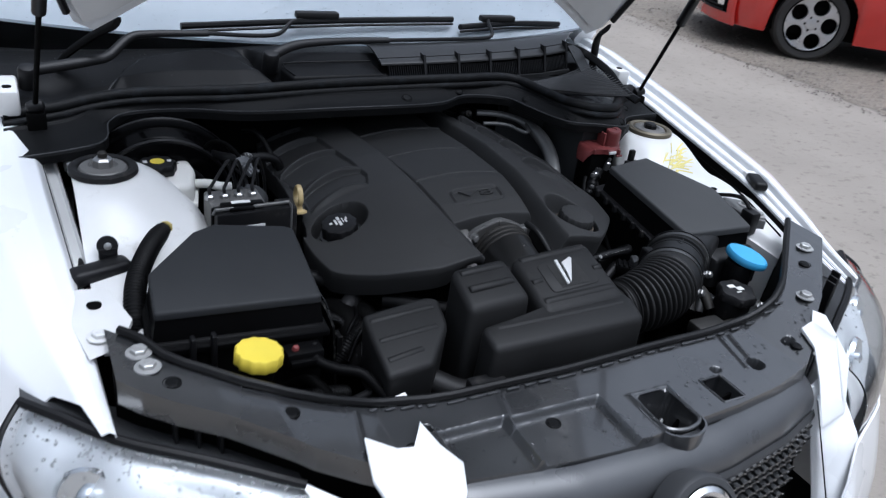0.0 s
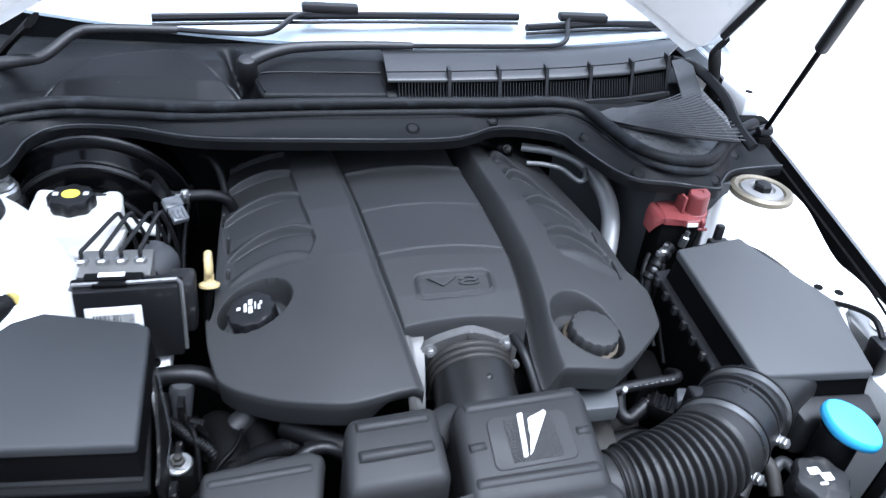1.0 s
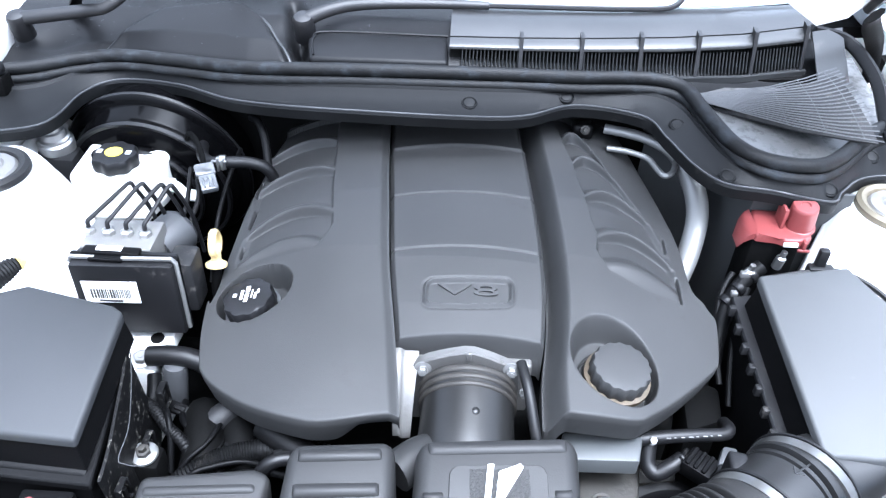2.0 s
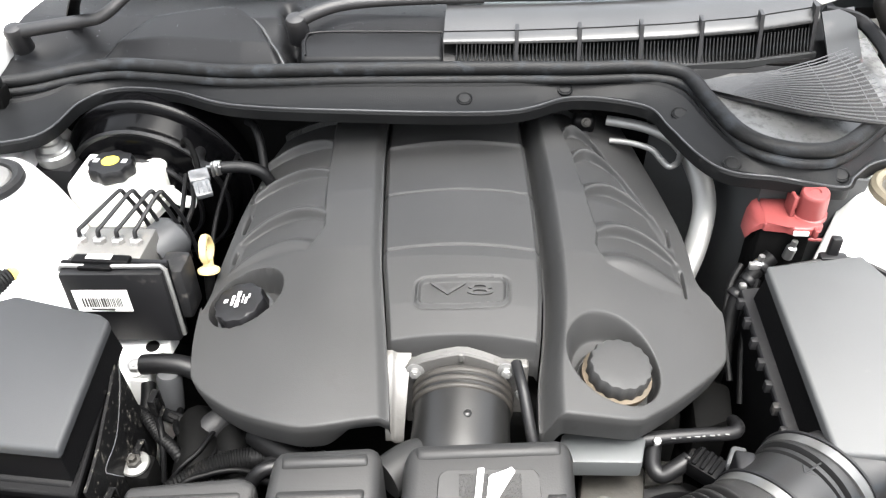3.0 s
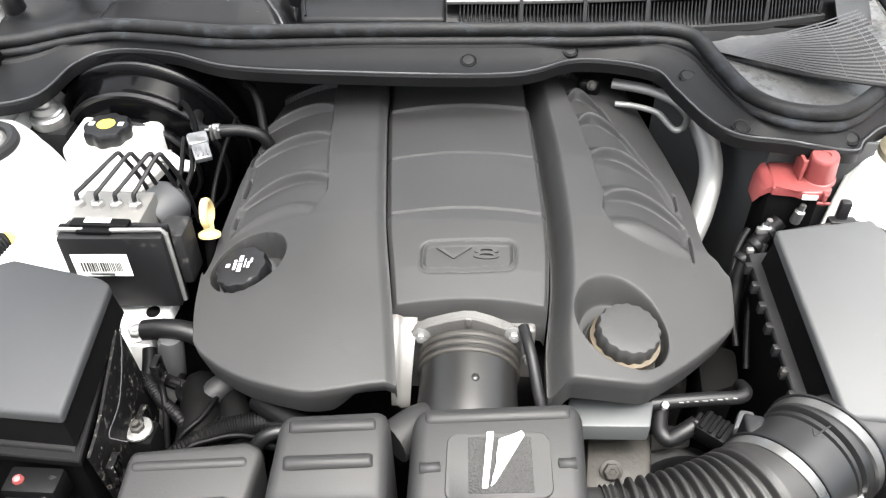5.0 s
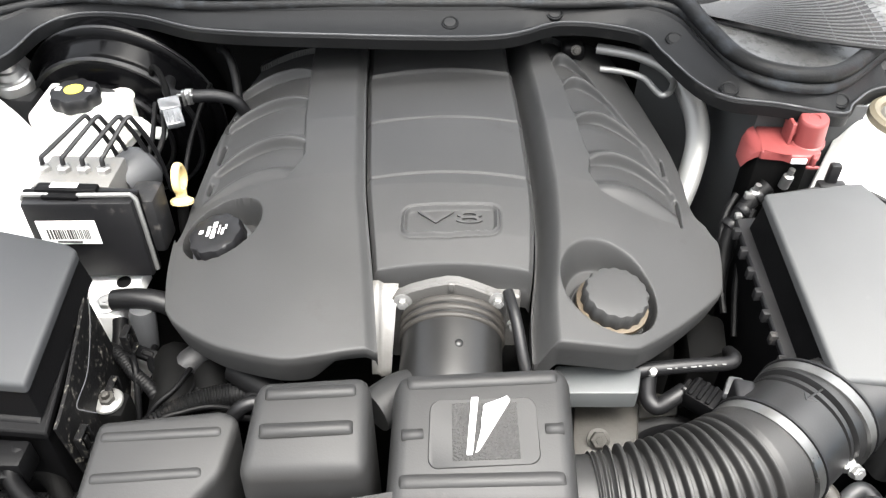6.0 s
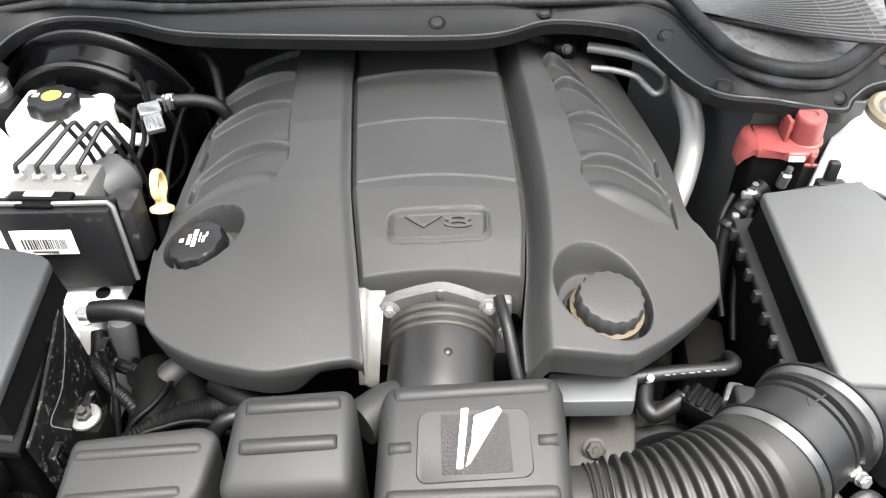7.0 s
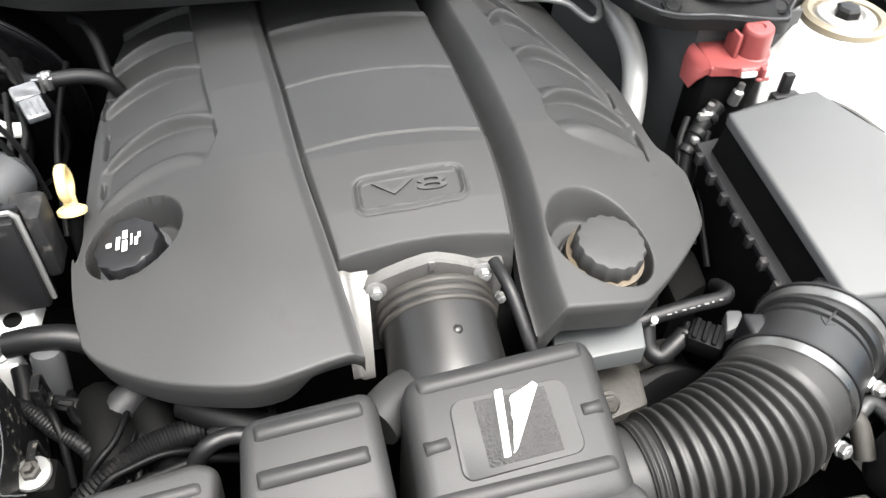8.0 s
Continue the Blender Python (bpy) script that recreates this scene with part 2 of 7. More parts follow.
def prism(bm, outline, low, high, r=0.006, seg=3, taper=0.0, bevel_low=False):
    """A block on a plan outline, from low(x, y) to high(x, y), with rounded upper edges; taper widens its foot."""
    lo = low if callable(low) else (lambda x, y: low)
    hi = high if callable(high) else (lambda x, y: high)
    c = sum((Vector((p[0], p[1])) for p in outline), Vector((0, 0))) / len(outline)
    foot = [bm.verts.new((c.x + (p[0] - c.x) * (1 + taper), c.y + (p[1] - c.y) * (1 + taper), lo(p[0], p[1]))) for p in outline]
    top = [bm.verts.new((p[0], p[1], hi(p[0], p[1]))) for p in outline]
    k = len(outline)
    sides = [bm.faces.new((foot[i], foot[(i + 1) % k], top[(i + 1) % k], top[i])) for i in range(k)]
    lid = bm.faces.new(top)
    base = bm.faces.new(foot[::-1])
    if r:
        edges = set(lid.edges) | {e for s in sides for e in s.edges if e not in base.edges}
        if bevel_low:
            edges |= set(base.edges)
        bmesh.ops.bevel(bm, geom=list(edges), offset=r, segments=seg, profile=0.5, affect="EDGES", clamp_overlap=True)
    return bm


def sheet(bm, nu, nv, at, thick=0.003, side=Vector((0, 0, -1))):
    """A curved panel at(u, v) of real thickness."""
    rows = [[bm.verts.new(at(i / nu, j / nv)) for j in range(nv + 1)] for i in range(nu + 1)]
    back = [[bm.verts.new(v.co + side * thick) for v in row] for row in rows]
    for i in range(nu):
        for j in range(nv):
            bm.faces.new((rows[i][j], rows[i + 1][j], rows[i + 1][j + 1], rows[i][j + 1]))
            bm.faces.new((back[i][j], back[i][j + 1], back[i + 1][j + 1], back[i + 1][j]))
    for i in range(nu):
        for j in (0, nv):
            bm.faces.new((rows[i][j], rows[i + 1][j], back[i + 1][j], back[i][j]))
    for j in range(nv):
        for i in (0, nu):
            bm.faces.new((rows[i][j], rows[i][j + 1], back[i][j + 1], back[i][j]))
    return bm


def bolt(parent, at, axis=(0, 0, 1), r=0.007, name="bolt", material=None, washer=1.6, label=""):
    bm = bmesh.new()
    lathe(bm, [(r * washer, 0), (r * washer, 0.0016), (r * 1.05, 0.002)], at, axis, 20)
    a = Vector(axis).normalized()
    lathe(bm, [(r, 0.0018), (r, 0.007), (r * 0.85, 0.0078), (r * 0.45, 0.0078), (r * 0.4, 0.0085)], Vector(at), a, 6)
    return part(name, bm, material or M_STEEL, parent, label, 30)


def clip(parent, at, axis=(0, 0, 1), r=0.0105):
    bm = bmesh.new()
    lathe(bm, [(r, -0.001), (r, 0.0010), (r * 0.95, 0.0016), (r * 0.86, 0.0012), (r * 0.80, 0.0004), (r * 0.74, 0.0006), (r * 0.66, 0.0018), (r * 0.3, 0.0022), (0.001, 0.0022)], at, axis, 24)
    return part("push_clip", bm, M_FLANGE, parent)


# ---- ground ----
def ground_material(name, dark, light, scale, rough, patch):
    m = surface(name, light, rough, vary=0.12, scale=1.3, grain=90, bump=0.6, depth=0.004, dirt=patch, dirt_col=dark, dirt_scale=scale, spec=0.4)
    return m


M_CONCRETE = ground_material("worn_concrete", (0.095, 0.079, 0.065), (0.25, 0.223, 0.193), 17.0, 0.85, 0.42)
M_GRAVEL = ground_material("wet_gravel", (0.05, 0.042, 0.035), (0.19, 0.165, 0.135), 24.0, 0.75, 0.62)
bm = bmesh.new()
bmesh.ops.create_grid(bm, x_segments=40, y_segments=40, size=400)
tagged(part("ground", bm, M_CONCRETE), "pale worn concrete yard around the cars", "ground", kind="structure")
bm = bmesh.new()
edge = [(4.95 + 0.1 * noise.noise((0, y * 0.9, 0)) + 0.07 * noise.noise((3, y * 5.0, 0)) + 0.04 * noise.noise((7, y * 17.0, 0)) - 0.02 * y, y) for y in np.linspace(-6, 30, 900)]
rows = [[bm.verts.new((x, y, 0.004)), bm.verts.new((80, y, 0.004))] for x, y in edge]
for a, b in zip(rows, rows[1:]):
    bm.faces.new((a[0], a[1], b[1], b[0]))
tagged(part("road", bm, M_GRAVEL), "dark damp gravel strip beside the concrete", "gravel road", kind="structure")

random.seed(44)
verts, faces = [], []
for k in range(2600):
    y = random.uniform(1.5, 8.0)
    x = 4.75 - 0.02 * y + random.expovariate(1.3)
    r = random.uniform(0.006, 0.022) * (1 if x > 4.9 else 0.6)
    base, a0 = len(verts), random.uniform(0, 6.3)
    for j in range(6):
        a = a0 + j * math.pi / 3
        verts.append((x + r * random.uniform(0.7, 1.2) * math.cos(a), y + r * random.uniform(0.7, 1.2) * math.sin(a), 0.004))
    verts.append((x + r * random.uniform(-0.3, 0.3), y + r * random.uniform(-0.3, 0.3), 0.004 + r * random.uniform(0.4, 0.8)))
    faces += [(base + j, base + (j + 1) % 6, base + 6) for j in range(6)]
stones = bpy.data.meshes.new("gravel")
stones.from_pydata(verts, [], faces)
stones.materials.append(surface("gravel_stone", (0.15, 0.13, 0.11), 0.8, vary=0.6, scale=4.0, grain=120, bump=0.4))
tagged(new("gravel", stones), "loose small stones along the edge of the concrete", "gravel", kind="stuff")

# ---- car body ----
car = thing("car_body", "white sedan with its bonnet raised, parked on concrete", "car")


def step(v):
    v = min(1.0, max(0.0, v))
    return v * v * (3 - 2 * v)


def crest(y):
    return interp(y, [0.75, 0.9, 1.07, 1.4, 1.7, 2.2], [0.815, 0.848, 0.884, 0.93, 0.965, 0.985])


def fender(side):
    bm = bmesh.new()
    outer = lambda y: interp(y, [0.74, 0.82, 0.86, 0.937, 1.07, 1.119, 1.323, 1.5, 2.2], [0.66, 0.700, 0.724, 0.785, 0.845, 0.862, 0.90, 0.93, 0.95])
    out = 0.018 if side > 0 else 0.0
    inner = lambda y: interp(y, [0.74, 0.86, 1.07, 1.4, 1.7, 2.2], [0.605, 0.612, 0.622 + out, 0.64 + out, 0.675, 0.69])
    plain = [(0.0, -0.050), (0.0, -0.014), (0.03, -0.004), (0.12, 0.0), (0.2, -0.002), (0.3, -0.006)]
    tail = [(0.55, -0.035), (0.8, -0.095), (0.95, -0.17), (1.0, -0.26), (1.0, -0.5)]
    prof = (plain if side < 0 else [(0.0, -0.050), (0.0, -0.016), (0.05, -0.015), (0.06, -0.031), (0.10, -0.031), (0.11, -0.013), (0.16, -0.012), (0.17, -0.021), (0.195, -0.021), (0.205, -0.002), (0.26, 0.0), (0.34, -0.006)]) + tail

    def at(u, v):
        k = v * (len(prof) - 1)
        v0 = 0.59 if side > 0 else 0.42
        yf = 0.772 + min(0.088, 0.60 * max(0.0, v - v0)) - 0.11 * max(0.0, v - v0 - 0.22)
        y = yf + (2.2 - yf) * u ** 1.15
        i = min(int(k), len(prof) - 2)
        a, b, w = prof[i], prof[i + 1], k - min(int(k), len(prof) - 2)
        f, d = a[0] + (b[0] - a[0]) * w, a[1] + (b[1] - a[1]) * w
        short = 0.22 + 0.78 * step((y - 0.77) / 0.07)
        return Vector((side * (inner(y) + f * (outer(y) - inner(y))), y, crest(y) + d * (short if d < -0.055 else 1)))

    sheet(bm, 40, 96, at, 0.0025, Vector((-side * 0.7, 0, -0.7)))
    part("fender", bm, M_WHITE, car, smooth=50)
    # drain gutter between fender and inner wing; the right one is coloured as gap shade
    bm = bmesh.new()

    def gutter(u, v):
        y = 0.93 + 0.75 * u
        x = inner(y) - 0.004
        p = [(0, -0.022), (-0.004, -0.036), (-0.016, -0.038), (-0.019, -0.028), (-0.026, -0.06)]
        k = v * 4
        i = min(int(k), 3)
        w = k - i
        return Vector((side * (x + p[i][0] + (p[i + 1][0] - p[i][0]) * w), y, crest(y) + p[i][1] + (p[i + 1][1] - p[i][1]) * w))

    sheet(bm, 24, 16, gutter, 0.002, Vector((0, 0, -1)))
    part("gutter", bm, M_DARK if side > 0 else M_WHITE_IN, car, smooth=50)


fender(1), fender(-1)


def tower_z(x, y, side=1):
    """Height of the painted inner wing: a flat-topped tower that sinks to a shelf in front."""
    cx, cy, top = (0.521, 1.262, 0.915) if side > 0 else (0.558, 1.215, 0.928)
    d = math.hypot(x - cx, y - cy)
    z = top - 0.055 * step((d - 0.045) / 0.11) - 0.26 * max(0.0, 1.13 - y) ** 1.2
    return max(z, 0.806)


def inner_wing(side):
    """The painted inner wing with the domed strut tower pressed into it."""
    bm = bmesh.new()

    def at(u, v):
        y = 0.90 + 0.56 * u
        edge = interp(y, [0.90, 1.0, 1.1, 1.18, 1.23, 1.27, 1.31, 1.36, 1.46], [0.545, 0.475, 0.430, 0.420, 0.462, 0.510, 0.565, 0.576, 0.578]) if side < 0 else interp(y, [0.90, 1.02, 1.12, 1.20, 1.28, 1.34, 1.46], [0.570, 0.53, 0.455, 0.405, 0.455, 0.495, 0.52])
        w = max(0.0, (v - 0.3) / 0.7)
        far = 0.602 if side < 0 else interp(y, [0.9, 1.04, 1.12, 1.2, 1.4], [0.632, 0.630, 0.612, 0.590, 0.578])
        x = edge + (far - edge) * w
        z = tower_z(x, y, side) - 0.02 * (1 - step((x - edge) / 0.03)) ** 2
        if v < 0.3:
            k = (0.3 - v) / 0.3
            z -= 0.30 * k
            x -= 0.03 * k
        return Vector((side * x, y, z))

    sheet(bm, 70, 60, at, 0.002, Vector((0, 0, -1)))
    part("inner_wing", bm, M_WHITE_IN, car, "white painted inner wing with domed strut tower", smooth=60)


inner_wing(1), inner_wing(-1)

# engine bay tray, firewall and outer walls, with the bay's shade in their colour
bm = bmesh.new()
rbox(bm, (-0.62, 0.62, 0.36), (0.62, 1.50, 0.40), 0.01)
part("undertray", bm, M_DARK, car, "dirty tray under the engine, darkened to the bay's shade")
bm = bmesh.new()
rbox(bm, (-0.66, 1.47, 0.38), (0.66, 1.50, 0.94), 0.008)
part("firewall", bm, M_DARK, car, "firewall behind the engine, darkened to the bay's shade")

line = [Vector(p) for p in ((0.47, 1.266, 0), (0.352, 1.266, 0), (0.340, 1.30, 0), (0.334, 1.38, 0), (0.25, 1.435, 0))]
bm = bmesh.new()
loft(bm, [[Vector((p.x, p.y, z)) for z in (0.66, 0.80, 0.93)] + [Vector((p.x + 0.003, p.y + 0.004, z)) for z in (0.93, 0.80, 0.66)] for p in line], True, True)
part("side_bulkhead", bm, M_AIRLID, car, "dull black bulkhead panel", smooth=30)

# bonnet, raised
RISE = radians(64)
FORE = Vector((0, -math.cos(RISE), math.sin(RISE)))
FLAT = Vector((0, math.sin(RISE), math.cos(RISE)))


def bonnet_at(u, v, lift=0.0):
    e = 2 * u - 1
    w = interp(v, [0, 0.05, 0.12, 0.3, 0.8, 1.0], [0.505, 0.530, 0.545, 0.57, 0.62, 0.52])
    s = -0.185 * min(1.0, abs(e) / 0.94) ** 1.9 * (1 - v) + 0.02 * step((abs(e) - 0.94) / 0.06) * (1 - v) + v * 1.0 - 0.18 * v * v * abs(e) ** 2
    return Vector((e * w - 0.062, 1.348, 1.263)) + FORE * s + FLAT * (lift - 0.03 * e * e)


bm = bmesh.new()
sheet(bm, 36, 30, lambda u, v: bonnet_at(u, v), 0.004, -FLAT)
bonnet = part("bonnet", bm, M_WHITE, car, "white bonnet panel held open", smooth=50)
bm = bmesh.new()
sheet(bm, 36, 30, lambda u, v: bonnet_at(0.02 + 0.96 * u, 0.015 + 0.97 * v, -0.012 - 0.016 * (math.sin(math.pi * min(1, 6 * min(u, 1 - u, v, 1 - v)) / 2)) ** 2), 0.003, FLAT)
part("inner_skin", bm, M_WHITE_IN, bonnet, "white pressed underside", smooth=60)
# unseen dark pad, added to stop the white underside lighting the bay
bm = bmesh.new()
sheet(bm, 24, 20, lambda u, v: bonnet_at(0.10 + 0.80 * u, 0.05 + 0.17 * (2 * u - 1) ** 4 + (0.89 - 0.20 * (2 * u - 1) ** 4) * v, -0.036), 0.006, FLAT)
part("added_dark_pad", bm, M_DARK, bonnet, "dark pad added under the bonnet, unseen, to cut its bounce", smooth=60)
for s in (-1, 1):
    bm = bmesh.new()
    tube(bm, [bonnet_at(0.5 + s * 0.5, v, -0.012) for v in np.linspace(0.02, 0.9, 12)], 0.006, 8, 3)
    part("edge_seal", bm, M_RUBBER, bonnet, "black rubber edge strip")
for s in (-1, 1):
    bm = bmesh.new()
    tube(bm, [(s * 0.50, 1.44, 1.085), (s * 0.53, 1.50, 1.05), (s * 0.58, 1.56, 0.99), (s * 0.60, 1.58, 0.93)], 0.014, 8, 5, flat=0.4)
    part("hinge", bm, M_DARK, bonnet)

# windscreen
# pale base adds the sky's reflection to the glass as colour
M_GLASS = surface("windscreen_glass", (0.52, 0.58, 0.63), 0.06, vary=0.06, scale=6, bump=0.0, trans=0.55, rvary=0.03, spec=0.6)


def screen_at(u, v, up=0.0):
    e = 2 * u - 1
    y = 1.585 + 0.16 * e * e + v * (0.95 - 0.12 * e * e)
    return Vector((e * (0.74 - 0.1 * v), y, 1.012 + 0.56 * (y - 1.585) - 0.075 * e * e + up))


bm = bmesh.new()
sheet(bm, 30, 24, screen_at, 0.005)
screen = part("windscreen", bm, M_GLASS, car, "wet windscreen, sky reflection partly in its pale colour", smooth=60)
bm = bmesh.new()
sheet(bm, 24, 10, lambda u, v: Vector(((2 * u - 1) * 0.72, 1.66 + 0.16 * (2 * u - 1) ** 2 + 0.5 * v, 0.965 - 0.03 * v - 0.05 * (2 * u - 1) ** 2)), 0.02)
part("dashboard", bm, M_DARK, car, "dark dashboard top behind the glass")
bm = bmesh.new()
for k in range(420):
    u, v = random.uniform(0.05, 0.95), random.uniform(0.02, 0.5) ** 1.3
    p, r = screen_at(u, v, 0.0005), random.uniform(0.0012, 0.0035)
    bmesh.ops.create_icosphere(bm, subdivisions=1, radius=r, matrix=Matrix.Translation(p) @ Matrix.Diagonal((1, 1, 0.4, 1)))
tagged(part("rainwater", bm, M_WET, screen), "scattered raindrops on the glass", kind="stuff")

# the rest of the body, behind the windscreen
for s in (-1, 1):
    bm = bmesh.new()
    sheet(bm, 24, 12, lambda u, v: Vector((s * (0.945 - 0.10 * max(0, u - 0.75) - 0.05 * (2 * v - 1) ** 2), 2.205 + 3.0 * u, 0.30 + (0.665 + 0.06 * u) * v)), 0.01, Vector((-s, 0, 0)))
    part("body_side", bm, M_WHITE, car, smooth=60)
    bm = bmesh.new()
    tube(bm, [(s * 0.735, 1.80, 0.975), (s * 0.69, 2.15, 1.20), (s * 0.62, 2.52, 1.47), (s * 0.60, 3.2, 1.50), (s * 0.62, 3.9, 1.46), (s * 0.70, 4.5, 1.16), (s * 0.74, 4.75, 1.05)], 0.035, 10, 8)
    part("roof_rail", bm, M_WHITE, car, smooth=60)
    bm = bmesh.new()
    sheet(bm, 20, 6, lambda u, v: Vector((s * (0.86 - 0.21 * v), 2.0 + 2.5 * u + (0.45 - 0.75 * u) * v, 0.99 + 0.45 * v)), 0.005, Vector((-s, 0, 0)))
    part("side_window", bm, M_GLASS, car)
    bm = bmesh.new()
    sheet(bm, 20, 2, lambda u, v: Vector((s * (0.93 - 0.09 * v), 2.2 + 2.9 * u, 0.985 + 0.01 * v)), 0.006)
    part("waist_rail", bm, M_WHITE, car)
bm = bmesh.new()
sheet(bm, 20, 24, lambda u, v: Vector(((2 * u - 1) * 0.63, 2.50 + 1.45 * v, 1.49 + 0.03 * math.sin(math.pi * v) - 0.05 * (2 * u - 1) ** 2 - 0.03 * v)), 0.01)
part("roof", bm, M_WHITE, car, smooth=60)
bm = bmesh.new()
sheet(bm, 16, 10, lambda u, v: Vector(((2 * u - 1) * (0.62 + 0.08 * v), 3.95 + 0.72 * v, 1.46 - 0.40 * v - 0.04 * (2 * u - 1) ** 2)), 0.006)
part("rear_window", bm, M_GLASS, car, smooth=60)
bm = bmesh.new()
sheet(bm, 16, 14, lambda u, v: Vector(((2 * u - 1) * 0.86, 4.66 + interp(v, [0, 0.55, 1], [0, 0.58, 0.62]), interp(v, [0, 0.55, 0.65, 1], [1.05, 1.04, 0.96, 0.35]))), 0.01)
part("boot_lid", bm, M_WHITE, car, smooth=40)

# ---- cowl ----
cowl = thing("cowl_panel", "dusty black plastic cowl trim below the windscreen", "cowl panel")
FRONT = [(-0.68, 1.31, 0.915), (-0.55, 1.325, 0.927), (-0.525, 1.41, 0.93), (-0.486, 1.445, 0.933), (-0.398, 1.425, 0.942), (-0.30, 1.372, 0.952), (-0.147, 1.346, 0.962), (0.05, 1.351, 0.962), (0.137, 1.391, 0.962), (0.225, 1.379, 0.959), (0.250, 1.332, 0.956), (0.276, 1.274, 0.953), (0.306, 1.246, 0.950), (0.36, 1.244, 0.945), (0.43, 1.238, 0.938), (0.452, 1.262, 0.937), (0.50, 1.305, 0.932), (0.60, 1.33, 0.926)]
REAR = [(-0.68, 1.42, 0.937), (-0.60, 1.437, 0.942), (-0.545, 1.455, 0.948), (-0.486, 1.463, 0.953), (-0.40, 1.44, 0.962), (-0.30, 1.413, 0.971), (-0.15, 1.404, 0.981), (0.05, 1.413, 0.982), (0.14, 1.416, 0.982), (0.235, 1.432, 0.978), (0.281, 1.42, 0.974), (0.298, 1.36, 0.972), (0.318, 1.292, 0.970), (0.35, 1.263, 0.967), (0.40, 1.26, 0.963), (0.445, 1.288, 0.957), (0.528, 1.378, 0.949), (0.60, 1.43, 0.945)]
fore, rear = catmull(FRONT, 7), catmull(REAR, 7)
bm = bmesh.new()
rings = []
for a, b in zip(fore, rear):
    mid = a.lerp(b, 0.5)
    rings.append([a + Vector((0, 0.005, -0.018)), a + Vector((0, 0, -0.017)), a + Vector((0, -0.001, -0.004)), a + Vector((0, 0.001, -0.0005)), a + Vector((0, 0.004, 0)), a.lerp(b, 0.2) + Vector((0, 0, -0.0045)), mid + Vector((0, 0, -0.004)), a.lerp(b, 0.74) + Vector((0, 0, -0.004)), a.lerp(b, 0.78) + Vector((0, 0, -0.001)), b + Vector((0, 0, -0.012)), b + Vector((0, 0.004, -0.035))])
loft(bm, rings, True, True)
part("flange", bm, M_FLANGE, cowl, "black plastic front flange with push clips", smooth=28)
# lip is paler than the flange: its sky highlight is in the colour
bm = bmesh.new()
tube(bm, [p + Vector((0, 0.0015, 0)) for p in fore], 0.0013, 6, 1, smooth=False)
part("front_lip", bm, M_GREYP, cowl, "front lip, its edge highlight put in as paler colour", smooth=60)
for x, y, z in [(-0.006, 1.376, 0.9635), (0.301, 1.262, 0.9515), (0.426, 1.257, 0.9415), (0.127, 1.405, 0.968), (0.257, 1.365, 0.96), (0.52, 1.345, 0.94)]:
    k = min(range(len(fore)), key=lambda i: (fore[i].lerp(rear[i], 0.5) - Vector((x, y, z))).length)
    w = max(0.3, min(0.7, (Vector((x, y, z)) - fore[k]).dot(rear[k] - fore[k]) / (rear[k] - fore[k]).length_squared))
    clip(cowl, fore[k].lerp(rear[k], w) + Vector((0, 0, -0.0042)), (0, -0.4, 1))
seal = thing("weatherstrip", "dusty black rubber bonnet seal along the cowl", "seal")
bm = bmesh.new()
tube(bm, [p + Vector((0, 0.004, 0.006)) for p in rear], 0.0095, 12, 1, smooth=False)
part("bulb", bm, M_SEAL, seal, smooth=60)
bm = bmesh.new()
tube(bm, [p + Vector((0, -0.009, -0.003)) for p in rear], 0.0055, 8, 1, smooth=False, flat=0.6)
part("lip", bm, M_SEAL, seal, smooth=60)

# the tray behind the seal
bm = bmesh.new()


def cowl_back(x):
    return interp(abs(x), [0, 0.3, 0.6, 0.72], [1.60, 1.63, 1.71, 1.77])


def tray_at(u, v):
    x = -0.68 + 1.20 * u
    y0 = interp(x, [-0.68, -0.545, -0.486, -0.40, -0.30, -0.15, 0.05, 0.27, 0.52], [1.42, 1.455, 1.463, 1.44, 1.413, 1.404, 1.413, 1.428, 1.49])
    z0 = interp(x, [-0.68, -0.486, -0.15, 0.27, 0.52], [0.935, 0.95, 0.978, 0.974, 0.962])
    y = y0 + (cowl_back(x) - y0) * v
    rise = interp(v, [0, 0.06, 0.2, 0.55, 0.85, 1], [-0.012, 0.004, 0.022, 0.036, 0.034, 0.026])
    valley = math.exp(-(((x + 0.226 + 0.25 * (y - 1.44)) / 0.011) ** 2)) * (1 if v < 0.65 else max(0, 1 - (v - 0.65) * 6))
    pit = math.exp(-(((x + 0.232) / 0.035) ** 2 + ((y - 1.486) / 0.03) ** 2))
    pit2 = math.exp(-(((x + 0.60) / 0.05) ** 2 + ((y - 1.50) / 0.035) ** 2))
    wave = 0.012 * math.exp(-(((x + 0.50) / 0.05) ** 2)) * (1 - v)
    hump = min(x - interp(y, [1.45, 1.47, 1.524, 1.56], [-0.540, -0.526, -0.491, -0.447]), interp(y, [1.40, 1.414, 1.446, 1.506, 1.542, 1.56], [-0.227, -0.234, -0.252, -0.287, -0.319, -0.37]) - x, 1.556 - y)
    return Vector((x, y, z0 + rise + 0.014 * step(hump / 0.008) - 0.030 * valley - 0.02 * pit - 0.02 * pit2 - wave))


sheet(bm, 330, 60, tray_at, 0.003)
part("tray", bm, M_COWL, cowl, smooth=60)
bm = bmesh.new()
rim = catmull([(-0.524, 1.478, 0), (-0.491, 1.524, 0), (-0.452, 1.553, 0), (-0.40, 1.557, 0), (-0.35, 1.553, 0), (-0.317, 1.538, 0), (-0.284, 1.504, 0), (-0.249, 1.446, 0), (-0.236, 1.424, 0)], 8)


